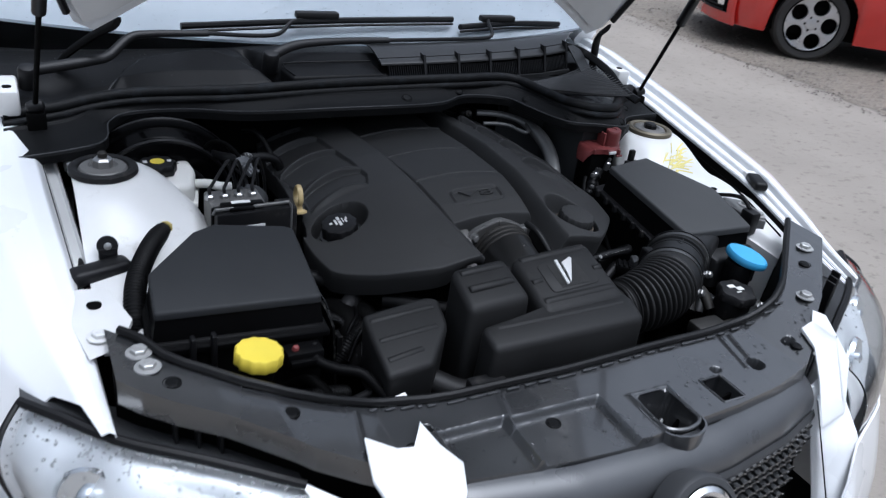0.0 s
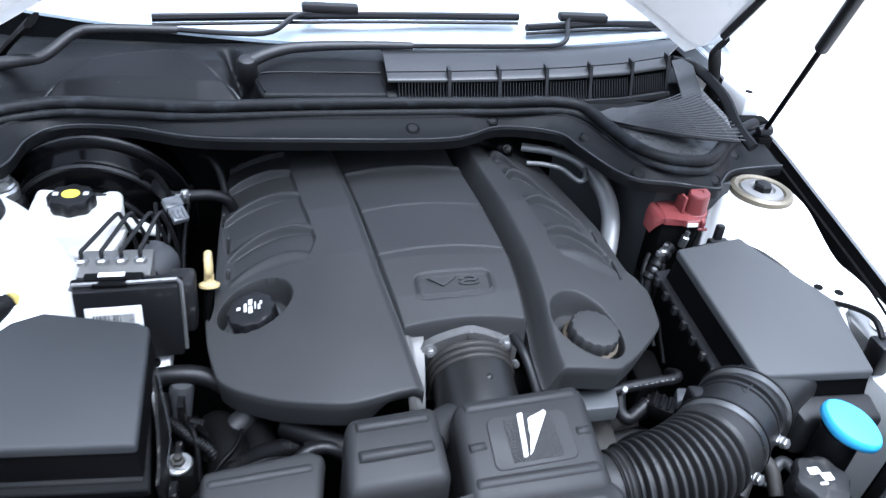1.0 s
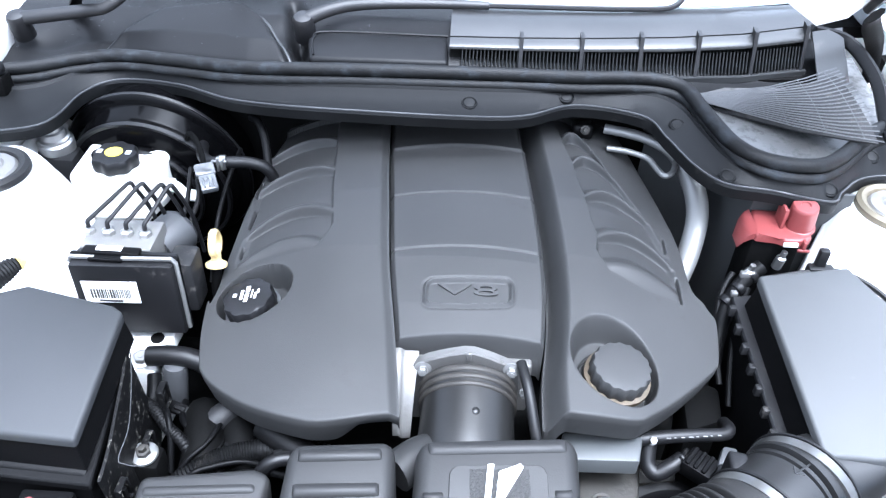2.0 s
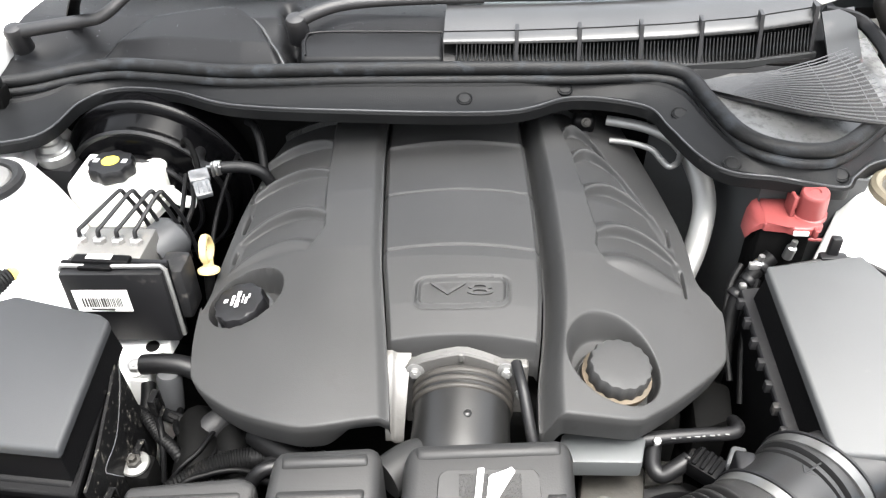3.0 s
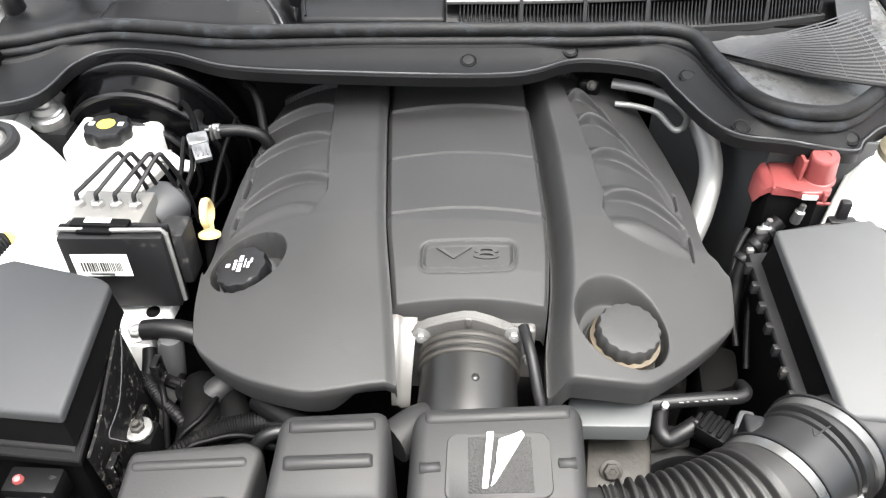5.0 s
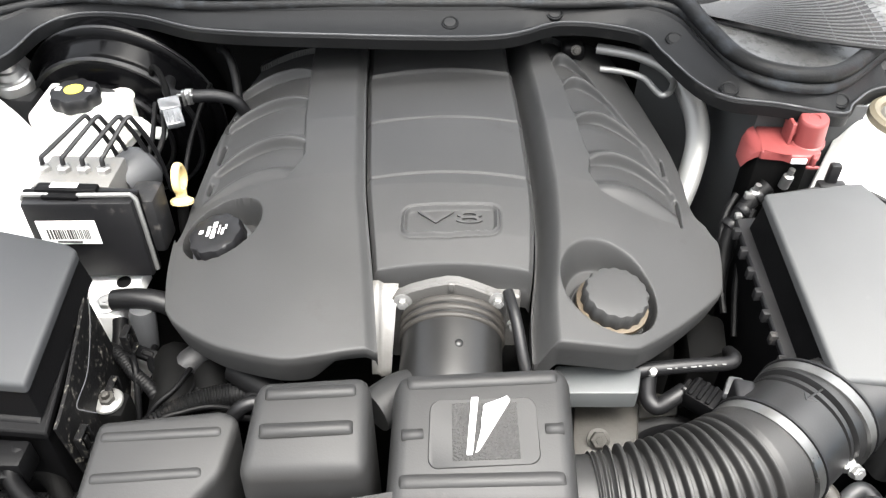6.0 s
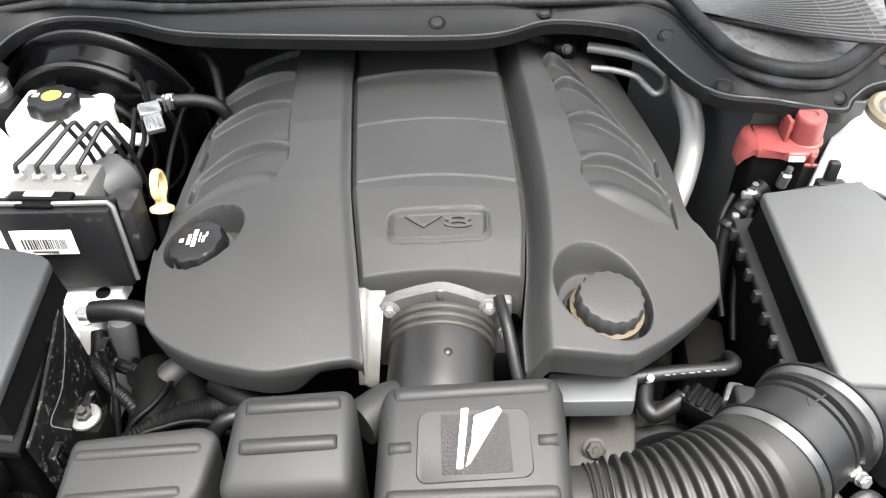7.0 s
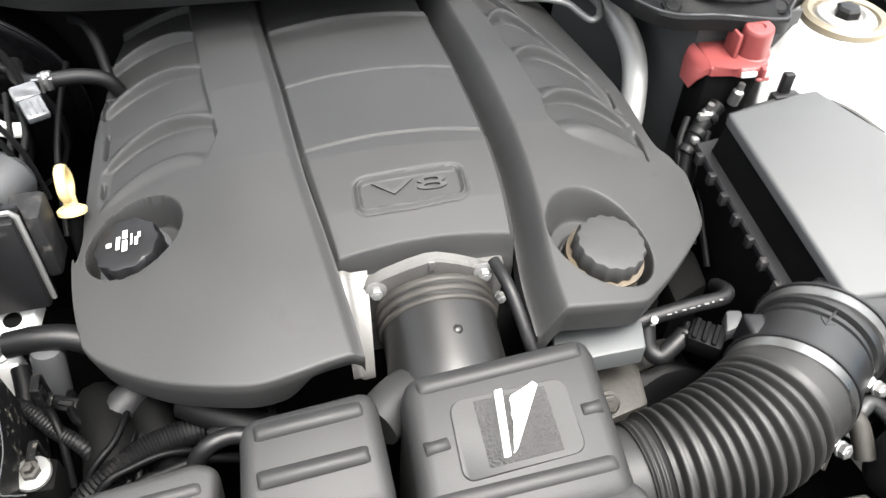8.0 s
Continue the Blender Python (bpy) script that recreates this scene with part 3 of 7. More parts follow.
def tray_height(x, y):
    u = (x + 0.68) / 1.20
    y0, y1 = tray_at(u, 0).y, tray_at(u, 1).y
    return tray_at(u, (y - y0) / (y1 - y0)).z


# bead is paler than the tray, as a coloured-in edge highlight
tube(bm, [Vector((p.x, p.y, tray_height(p.x, p.y) + 0.001)) for p in rim], 0.0026, 8, 1, smooth=False)
part("edge_bead", bm, M_PALE, cowl, "thin raised edge of the cowl moulding", smooth=60)

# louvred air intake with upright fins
# floor is near black: the recess's shade is in its colour
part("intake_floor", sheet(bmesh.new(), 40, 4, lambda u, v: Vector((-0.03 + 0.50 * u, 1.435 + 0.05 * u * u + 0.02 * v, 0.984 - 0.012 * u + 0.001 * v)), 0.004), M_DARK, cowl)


def intake_line(u, top):
    x = -0.03 + 0.495 * u
    y = interp(u, [0, 0.2, 0.4, 0.6, 0.8, 1.0], [1.441, 1.445, 1.453, 1.465, 1.485, 1.52])
    return Vector((x, y, 1.0195 + 0.008 * u)) if top else Vector((x, y - 0.02, 0.985 - 0.01 * u))


bm = bmesh.new()
sheet(bm, 40, 8, lambda u, v: intake_line(u, True).lerp(intake_line(u, False), 0.25 * v) + Vector((0, 0.012 * (1 - v) ** 2, 0.003 * v)), 0.003)
part("upper_rail", bm, M_PALE, cowl, "upper rail of the air intake, sky sheen in its grey", smooth=60)
bm = bmesh.new()


def scuttle(u, v):
    a = intake_line(u, True) + Vector((0, 0.014, 0.001))
    b = Vector((-0.03 + 0.60 * u, 1.545 + 0.10 * u * u, 1.022))
    return a.lerp(b, v) + Vector((0, 0, 0.008 * math.sin(math.pi * v) + 0.004 * v))


sheet(bm, 40, 10, scuttle, 0.003)
part("scuttle_top", bm, surface("wet_scuttle_plastic", (0.0078, 0.0079, 0.0082), 0.36, spec=0.4, coat=0.12, grain=520, bump=0.15, dirt=0.2, dirt_col=(0.012, 0.012, 0.012), dirt_scale=30), cowl, "dark wet scuttle top", smooth=60)
bm = bmesh.new()
sheet(bm, 8, 8, lambda u, v: Vector((0.466 + 0.055 * u, 1.52 + 0.035 * u - 0.075 * v, 1.026 - 0.045 * v - 0.006 * u)), 0.003)
part("end_panel", bm, M_PALE, cowl, "pale grey end panel of the cowl", smooth=60)
bm = bmesh.new()
sheet(bm, 40, 2, lambda u, v: intake_line(u, False) + Vector((0, 0.006 * v - 0.004, 0.004)), 0.008)
part("lower_rail", bm, M_PALE, cowl, smooth=60)
# dark sheet behind the slats, for the shade inside the intake
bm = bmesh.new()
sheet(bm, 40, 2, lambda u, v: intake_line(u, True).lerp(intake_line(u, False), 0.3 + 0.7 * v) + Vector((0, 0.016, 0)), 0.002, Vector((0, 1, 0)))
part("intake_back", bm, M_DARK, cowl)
slat = bmesh.new()
rbox(slat, (-0.0009, -0.001, -0.0150), (0.0009, 0.008, 0.0150), 0.0005, 1, Matrix.Rotation(radians(-29), 4, "X"))
slat_mesh = finish("slat", slat, M_SEAL)
for k in range(96):
    u = 0.03 + 0.95 * (k + 0.5) / 96
    ob = new("slat", slat_mesh)
    ob.parent = cowl
    ob.location = intake_line(u, True).lerp(intake_line(u, False), 0.63) + Vector((0, 0.003, 0))
for u in (0.19, 0.352, 0.512, 0.67, 0.83, 0.985):
    bm = bmesh.new()
    a, b = intake_line(u, True), intake_line(u, False)
    pts = [a + Vector((0, 0.014, 0.009)), a + Vector((0, -0.002, 0.008)), b + Vector((0, -0.001, 0.0)), b + Vector((0, 0.014, -0.002))]
    loft(bm, [[p + Vector((s, 0, 0)) for p in pts] for s in (-0.0024, 0.0024)], True, True)
    part("fin", bm, M_BLACK, cowl)

# leaf screen beside the intake
bm = bmesh.new()
sheet(bm, 20, 20, lambda u, v: Vector((0.30 + 0.27 * u, interp(u, [0, 0.2, 0.5, 0.7, 1], [1.36, 1.275, 1.272, 1.325, 1.43]) * (1 - v) + v * (1.425 + 0.17 * u), 0.955 - 0.012 * u + 0.015 * v)), 0.003)
# pale base carries the sky's reflection off the wet floor; dark flecks are litter
part("well_floor", bm, surface("wet_floor_sky_sheen", (0.043, 0.0432, 0.0425), 0.34, spec=0.5, vary=0.45, scale=14, dirt=0.6, dirt_col=(0.006, 0.0055, 0.0052), dirt_scale=58), cowl, "wet leaf-littered floor of the cowl well, sky reflection in its grey")
bm = bmesh.new()


def net(a, b):
    """A point of the leaf screen, which bulges upward."""
    x = 0.296 + 0.208 * a - 0.012 * a * b
    front = interp(a, [0, 0.3, 0.55, 0.8, 1], [1.412, 1.375, 1.345, 1.325, 1.312])
    back = interp(a, [0, 0.25, 0.5, 0.75, 1], [1.419, 1.422, 1.428, 1.445, 1.470])
    return Vector((x, front + (back - front) * b, 0.970 + 0.004 * b + 0.026 * a * math.sin(math.pi * (0.12 + 0.5 * b))))


def strand(a, b):
    return net(a, b + 0.10 * math.sin(2 * math.pi * a) * b * (1 - b) * 2)


for k in range(19):
    tube(bm, [strand(i / 24, k / 18) for i in range(25)], 0.0009, 5, 1, smooth=False)
for k in range(5):
    tube(bm, [strand((k + 0.5) / 5, j / 8) for j in range(9)], 0.0004, 4, 1, smooth=False)
tagged(part("leaf_screen", bm, M_GREYP, cowl, "fine grey plastic leaf screen"), kind="stuff")
# dark sheet below the strands puts the hollow's shade in as colour
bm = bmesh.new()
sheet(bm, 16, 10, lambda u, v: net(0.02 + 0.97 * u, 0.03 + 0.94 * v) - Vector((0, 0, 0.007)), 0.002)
part("under_screen_shade", bm, M_DUSTY, cowl, "dark sheet for the shade under the leaf screen")
# moulded box beside the wiper pivot, with a raised edge
bm = bmesh.new()
prism(bm, [(-0.212, 1.412), (-0.03, 1.418), (-0.032, 1.488), (-0.20, 1.484), (-0.222, 1.462)], 0.965, lambda x, y: 1.003 + 0.10 * (y - 1.45), 0.006, 3)
box = part("moulded_box", bm, M_COWL, cowl, "raised black moulding")
bm = bmesh.new()
tube(bm, [(-0.034, 1.482, 1.007), (-0.192, 1.478, 1.0065), (-0.214, 1.460, 1.005), (-0.207, 1.418, 1.001)], 0.0016, 6, 8)
part("edge_bead", bm, M_COWL, box)
bm = bmesh.new()
tube(bm, [(0.535, 1.33, 0.958), (0.545, 1.40, 0.962), (0.55, 1.47, 0.985), (0.53, 1.54, 1.005), (0.475, 1.535, 1.02)], 0.009, 8, 6, flat=0.5)
part("side_trim", bm, M_COWL, cowl)


# ---- wipers ----
def wiper(pts, blade, joint, label):
    w = thing("wiper", label, "wiper", "wipers on the windscreen")
    bm = bmesh.new()
    tube(bm, pts, lambda t: 0.0108 - 0.0045 * t, 10, 8, flat=0.75)
    arm = part("arm", bm, M_BLACK, w)
    bm = bmesh.new()
    lathe(bm, [(0.015, -0.03), (0.015, 0.003), (0.012, 0.008), (0.004, 0.010)], pts[0], (0, -0.3, 1), 20)
    part("pivot_cap", bm, M_BLACK, arm)
    bm = bmesh.new()
    tube(bm, [pts[-1], *joint], 0.0042, 8, 6)
    part("rod", bm, M_BLACK, w)
    bm = bmesh.new()
    tube(bm, blade, 0.0062, 8, 8, flat=1.2)
    b = part("blade", bm, M_BLACK, w)
    bm = bmesh.new()
    tube(bm, [Vector(p) + Vector((0, -0.004, -0.009)) for p in blade], 0.003, 6, 8)
    part("rubber_edge", bm, M_RUBBER, b)
    c = Vector(joint[-1])
    bm = bmesh.new()
    rbox(bm, c - Vector((0.045, 0.010, 0.004)), c + Vector((0.045, 0.010, 0.010)), 0.004)
    part("clip", bm, M_DUCT, b)
    return w


wiper([(-0.635, 1.495, 0.992), (-0.54, 1.502, 1.006), (-0.508, 1.510, 1.012), (-0.470, 1.535, 1.036), (-0.435, 1.541, 1.042), (-0.33, 1.550, 1.041)], [(-0.37, 1.597, 1.042), (-0.07, 1.612, 1.052), (0.222, 1.632, 1.054)], [(-0.205, 1.56, 1.036), (-0.155, 1.60, 1.052), (-0.10, 1.613, 1.060)], "black wiper arm with long blade resting on wet glass")
wiper([(-0.231, 1.486, 1.016), (-0.205, 1.496, 1.026), (-0.17, 1.506, 1.033), (-0.12, 1.512, 1.036), (-0.05, 1.518, 1.037), (0.02, 1.522, 1.037)], [(0.236, 1.618, 1.041), (0.39, 1.648, 1.043), (0.555, 1.69, 1.033)], [(0.22, 1.54, 1.036), (0.285, 1.56, 1.038), (0.315, 1.632, 1.052), (0.345, 1.643, 1.052)], "black wiper arm reaching across to a shorter blade")


# ---- gas struts ----
def gas_strut(a, b):
    g = thing("gas_strut", "thin black gas strut holding the bonnet open", "gas strut", "bonnet struts")
    a, b = Vector(a), Vector(b)
    d = (b - a).normalized()
    bm = bmesh.new()
    tube(bm, [a, b + d * 0.02], 0.0042, 10, 1, smooth=False)
    part("rod", bm, M_DARK, g)
    bm = bmesh.new()
    tube(bm, [b, b + d * 0.25], 0.0098, 14, 1, smooth=False)
    part("cylinder", bm, M_BLACK, g)
    bm = bmesh.new()
    lathe(bm, [(0.004, -0.014), (0.009, -0.011), (0.011, 0), (0.009, 0.011), (0.004, 0.014)], a, (1, 0, 0.2), 14)
    part("ball_joint", bm, M_BLACK, g)
    bm = bmesh.new()
    rbox(bm, a + Vector((-0.014, -0.012, -0.05)), a + Vector((0.014, 0.014, -0.008)), 0.004)
    part("bracket", bm, M_DARK, g)


gas_strut((0.600, 1.402, 0.953), (0.545, 1.274, 1.139)), gas_strut((-0.632, 1.400, 0.964), (-0.617, 1.285, 1.138))
for x0, y0, z0 in ((-0.664, 1.46, 0.972), (0.640, 1.545, 0.958)):
    bm = bmesh.new()
    rbox(bm, (x0 - 0.022, y0 - 0.045, z0 - 0.03), (x0 + 0.012, y0 + 0.045, z0 + 0.012), 0.006)
    hb = tagged(part("hinge_bracket", bm, M_WHITE_IN), "white painted bonnet hinge bracket", "bracket", "hinge brackets")
    # dark disc laid on top, its colour standing for the hole's shade
    bm = bmesh.new()
    lathe(bm, [(0.007, 0), (0.007, 0.0015), (0.001, 0.0015)], (x0 - 0.004, y0 - 0.02, z0 + 0.012), (0, 0, 1), 16)
    part("hole", bm, M_DARK, hb)


# ---- strut mounts ----
def strut_mount(s):
    t = thing("strut_mount", "dusty black strut top mount on the white tower", "strut mount", "strut mounts")
    c = Vector((0.523, 1.262, 0.914)) if s > 0 else Vector((-0.558, 1.213, 0.928))
    bm = bmesh.new()
    lathe(bm, [(0.042, -0.005), (0.048, 0.002), (0.047, 0.008), (0.042, 0.011), (0.036, 0.009), (0.034, 0.005)], c, (0, 0, 1), 40)
    part("rim_ring", bm, M_GOLD if s > 0 else M_DUSTY, t, "yellowed zinc rim" if s > 0 else "")
    bm = bmesh.new()
    lathe(bm, [(0.035, 0.004), (0.031, 0.009), (0.020, 0.011), (0.017, 0.008)], c, (0, 0, 1), 32)
    part("plate", bm, M_ALU, t)
    bm = bmesh.new()
    top = 0.016 if s > 0 else 0.019
    lathe(bm, [(0.014, 0.008), (0.014, top), (0.011, top + 0.003), (0.003, top + 0.004)], c, (0, 0, 1), 6)
    part("nut_cap", bm, M_RUBBER if s > 0 else M_STEEL, t, "" if s > 0 else "bright steel nut")
    if s < 0:
        bm = bmesh.new()
        lathe(bm, [(0.0065, top), (0.0065, top + 0.010), (0.004, top + 0.012), (0.001, top + 0.012)], c, (0, 0, 1), 12)
        part("stud", bm, M_CAST, t)


strut_mount(1), strut_mount(-1)


# ---- engine cover ----
cover = thing("engine_cover", "large matte black plastic engine cover with moulded runners", "engine cover")
MID = 0.012


def ridge(y):
    return interp(y, [0.9, 0.95, 1.05, 1.15, 1.25, 1.4, 1.5], [0.853, 0.865, 0.885, 0.905, 0.912, 0.908, 0.900])


def panel_z(x, y):
    return interp(y, [0.95, 1.02, 1.08, 1.14, 1.26, 1.38, 1.5], [0.848, 0.871, 0.891, 0.905, 0.910, 0.906, 0.898]) - 0.9 * (x - MID) ** 2


def fall(a):
    return 0 if a < 0.1 else 2.2 * (a - 0.1) ** 2 if a < 0.2 else 0.022 + 0.44 * (a - 0.2)


RUNS = {-1: [1.156, 1.214, 1.304, 1.380, 1.450], 1: [1.143, 1.191, 1.261, 1.333, 1.388, 1.45]}
RUN_IN = {-1: ([1.13, 1.16, 1.19, 1.215, 1.27, 1.31, 1.38, 1.5], [0.178, 0.163, 0.153, 0.156, 0.164, 0.168, 0.175, 0.187]), 1: ([1.12, 1.145, 1.167, 1.19, 1.26, 1.333, 1.376, 1.5], [0.172, 0.162, 0.154, 0.157, 0.147, 0.138, 0.130, 0.11])}
RUN_OUT = {-1: ([1.13, 1.17, 1.22, 1.33, 1.5], [0.262, 0.260, 0.259, 0.272, 0.285]), 1: ([1.12, 1.135, 1.20, 1.25, 1.30, 1.34, 1.42], [0.256, 0.252, 0.245, 0.226, 0.202, 0.182, 0.15])}
SLITS = {-1: [(1.168, 1.192, 0.2605), (1.219, 1.264, 0.261), (1.288, 1.334, 0.2685)], 1: [(1.128, 1.172, 0.2515), (1.205, 1.236, 0.244)]}


def runner(x, y, side):
    """Scooped runners down the flank of a wing: each floor rises forward to a rounded lip, which drops to the next floor."""
    a = abs(x)
    ys = RUNS[side]
    w = (a - interp(y, *RUN_IN[side])) / (interp(y, *RUN_OUT[side]) - interp(y, *RUN_IN[side]))
    slit = 0.0
    for y0, y1, at in SLITS[side]:
        if abs(a - at) < 0.006:
            slit -= 0.005 * math.exp(-(((a - at) / 0.0016) ** 2)) * step((y - y0) / 0.006) * step((y1 - y) / 0.006)
    if not -0.06 < w < 1.12:
        return slit
    c = min(1.0, max(0.0, w))
    hump = 4 * c * (1 - c)
    q = y - (0.015 if side < 0 else 0.0135 * step((y - 1.13) / 0.05)) * hump + 0.006 * c ** 3
    if q >= ys[-1] or q < ys[0] - 0.02:
        return slit
    proud = (0.0062 if side < 0 else 0.0070) * hump ** 0.8
    k = max([i for i in range(len(ys) - 1) if ys[i] <= q], default=-1)
    if k < 0:
        return slit + proud * step(1 - (ys[0] - q) / (0.004 + 0.010 * hump))
    span = ys[k + 1] - ys[k]
    f = (q - ys[k]) / span
    floor = -0.0052 - 0.0030 * f
    rise = step((f - 1 + 0.007 / span) / (0.006 / span))
    z = proud + (floor - proud) * step(f * span / 0.019)
    z += (proud - z) * rise * (k < len(ys) - 2)
    edge = step((w + 0.02) / 0.03) * step((1.06 - w) / 0.12)
    return slit + z * (edge if z < 0 else 1)


def pocket(x, y, side):
    if side < 0:
        d = math.hypot((x + 0.229) / 0.0425, (y - 1.108) / 0.0350)
        return -0.034 * step((1.05 - d) / 0.10)
    d = math.hypot((x - 0.1615 - 0.10 * (1.0255 - y)) / 0.0455, (y - 1.0255) / 0.0495)
    e = math.hypot(x - 0.1655, y - 1.016)
    return -0.034 * step((1.04 - d) / 0.20) + 0.004 * math.exp(-(((e - 0.0385) / 0.0022) ** 2)) * (d < 0.93)


def wing(side):
    if side < 0:
        inner = [(0.948, -0.052), (1.02, -0.062), (1.065, -0.069), (1.136, -0.080), (1.226, -0.089), (1.351, -0.101), (1.50, -0.112)]
        lead = [(0.052, 0.951), (0.080, 0.947), (0.104, 0.942), (0.128, 0.939), (0.149, 0.942), (0.182, 0.954), (0.214, 0.972), (0.250, 1.000), (0.268, 1.020), (0.281, 1.045), (0.285, 1.07)]
        edge = [(1.02, 0.270), (1.045, 0.281), (1.07, 0.285), (1.10, 0.280), (1.164, 0.275), (1.31, 0.271), (1.40, 0.268), (1.50, 0.255)]
    else:
        inner = [(0.955, 0.089), (1.006, 0.089), (1.057, 0.094), (1.105, 0.096), (1.185, 0.093), (1.293, 0.086), (1.39, 0.079), (1.50, 0.072)]
        lead = [(0.088, 0.960), (0.126, 0.959), (0.160, 0.961), (0.180, 0.965), (0.193, 0.973), (0.231, 1.007), (0.278, 1.057), (0.289, 1.077), (0.294, 1.095)]
        edge = [(1.05, 0.281), (1.071, 0.290), (1.10, 0.293), (1.13, 0.286), (1.18, 0.270), (1.237, 0.262), (1.309, 0.248), (1.375, 0.232), (1.50, 0.205)]
    dense = lambda rows: zip(*[(p.x, p.y) for p in catmull([(*r, 0) for r in rows], 6)])
    (in_y, in_x), (le_x, le_y), (ed_y, ed_x) = dense(inner), dense(lead), dense(edge)
    back = 1.48
    nx, ny = 200, 420
    bm = bmesh.new()

    def top(x, y):
        z = ridge(y) - fall(abs(x)) + runner(x, y, side) + pocket(x, y, side)
        xi = interp(y, in_y, in_x)
        gap = abs(x - xi)
        if side < 0:
            z -= 0.007 * (1 - step(gap / 0.012))
        else:
            z += 0.005 - 0.036 * (1 - step(gap / 0.023))
        return z

    def place(i, j):
        # the inner third of the columns runs along the inner edge, the rest follows the outline
        v = j / ny
        y = 0.94 + (back - 0.94) * v
        u = i / nx
        xi, xo = abs(interp(y, in_y, in_x)), interp(y, ed_y, ed_x)
        a = xi + (xo - xi) * u
        front = interp(a, le_x, le_y)
        yy = front + (back - front) * v
        xi, xo = abs(interp(yy, in_y, in_x)), interp(yy, ed_y, ed_x)
        a = xi + (xo - xi) * u
        front = interp(a, le_x, le_y)
        yy = front + (back - front) * v
        x = side * a
        return Vector((x, yy, top(x, yy)))

    rows = [[bm.verts.new(place(i, j)) for j in range(ny + 1)] for i in range(nx + 1)]
    for i in range(nx):
        for j in range(ny):
            bm.faces.new((rows[i][j], rows[i + 1][j], rows[i + 1][j + 1], rows[i][j + 1]))
    rim = [rows[i][0] for i in range(nx + 1)] + [rows[nx][j] for j in range(1, ny + 1)] + [rows[i][ny] for i in range(nx - 1, -1, -1)] + [rows[0][j] for j in range(ny - 1, 0, -1)]
    c = Vector((side * 0.17, 1.2, 0))
    loops = [rim]
    depth = 0.041
    for out, down in ((0.0014, 0.0006), (0.0022, 0.0026), (0.0008, 0.014), (-0.006, depth)):
        ring = []
        for v in rim:
            d = Vector((v.co.x - c.x, v.co.y - c.y, 0))
            inside = abs(abs(v.co.x) - abs(interp(v.co.y, in_y, in_x))) < 0.001
            d = Vector((0, -1 if v.co.y < 1.2 else 1, 0)) if inside and (v.co.y > 1.45) else Vector((0, 0, 0)) if inside else d.normalized()
            hollow = 1 - 0.55 * step((0.116 - abs(v.co.x)) / 0.035) * (side < 0 and v.co.y < 0.96)
            ring.append(bm.verts.new((v.co.x + d.x * out, v.co.y + d.y * out, v.co.z - down * (0.55 if inside else hollow if down > 0.03 else 1))))
        loops.append(ring)
    for a, b in zip(loops, loops[1:]):
        for k in range(len(a)):
            m = (k + 1) % len(a)
            bm.faces.new((a[k], a[m], b[m], b[k]))
    return bm


part("left_wing", wing(-1), M_COVER, cover, smooth=50)
part("right_wing", wing(1), M_COVER, cover, smooth=50)
bm = bmesh.new()


def centre_at(u, v):
    xl = lambda y: interp(y, [1.0, 1.065, 1.136, 1.226, 1.351, 1.50], [-0.0585, -0.0678, -0.0788, -0.0878, -0.0998, -0.1108])
    xr = lambda y: interp(y, [1.0, 1.057, 1.105, 1.185, 1.293, 1.39, 1.5], [0.0872, 0.0917, 0.0935, 0.0905, 0.0838, 0.0768, 0.070])
    e = 2 * u - 1
    bow = 0.004 * (1 - e * e) + 0.002 * e
    line = 1.036 + 0.436 * v
    y = line + bow
    x = xl(y) + (xr(y) - xl(y)) * u
    z = panel_z(x, y)
    for s, deep, lip in ((1.154, 0.0026, 0.0), (1.2535, 0.0024, 0.0), (1.366, 0.0004, 0.0032)):
        q = line - s
        z -= deep * math.exp(-((q / 0.0015) ** 2)) - lip * math.exp(-((q / 0.0045) ** 2)) + lip * 1.6 * step(q / 0.008) * step((0.08 - q) / 0.05)
    z -= 0.006 * step((abs(e) - 0.94) / 0.06) + 0.024 * (1 - step(v / 0.014))
    # oblong badge recess
    dy = y - (1.0945 + 0.06 * (x - 0.01))
    bx, by = abs(x - 0.0095) - 0.0385, abs(dy) - (0.0075 if dy > 0 else 0.0075 + 0.002 * max(0, 1 - abs(x - 0.0095) / 0.04))
    q = math.hypot(max(bx, 0), max(by, 0)) + min(max(bx, by), 0)
    z += 0.0023 * math.exp(-(((q - 0.0080) / 0.0015) ** 2)) - 0.0012 * math.exp(-(((q - 0.0112) / 0.0013) ** 2)) - 0.0020 * step((0.0066 - q) / 0.002)
    return Vector((x, y, z))


sheet(bm, 150, 440, centre_at, 0.02)
centre = part("centre_panel", bm, M_COVER, cover, smooth=50)


def text_part(body, size, m, material, parent, name, depth=0.0008, label=""):
    cu = bpy.data.curves.new(name, "FONT")
    cu.body, cu.size, cu.extrude, cu.align_x, cu.align_y = body, size, depth, "CENTER", "CENTER"
    tmp = bpy.data.objects.new(name, cu)
    me = bpy.data.meshes.new_from_object(tmp)
    me.transform(m)
    me.materials.append(material)
    ob = new(name, me)
    bpy.data.objects.remove(tmp)
    bpy.data.curves.remove(cu)
    ob.parent = parent
    return tagged(ob, label)


bz = panel_z(0.01, 1.0955) - 0.0006
tilt = Matrix.Translation((0.0095, 1.0958, bz)) @ Matrix.Rotation(radians(18.5), 4, "X") @ Matrix.Rotation(radians(1.5), 4, "Z") @ Matrix.Diagonal((2.6, 0.80, 1, 1))
text_part("V8", 0.0235, tilt, M_COVER, centre, "badge_lettering", 0.0011, "raised lettering in the cover plastic")


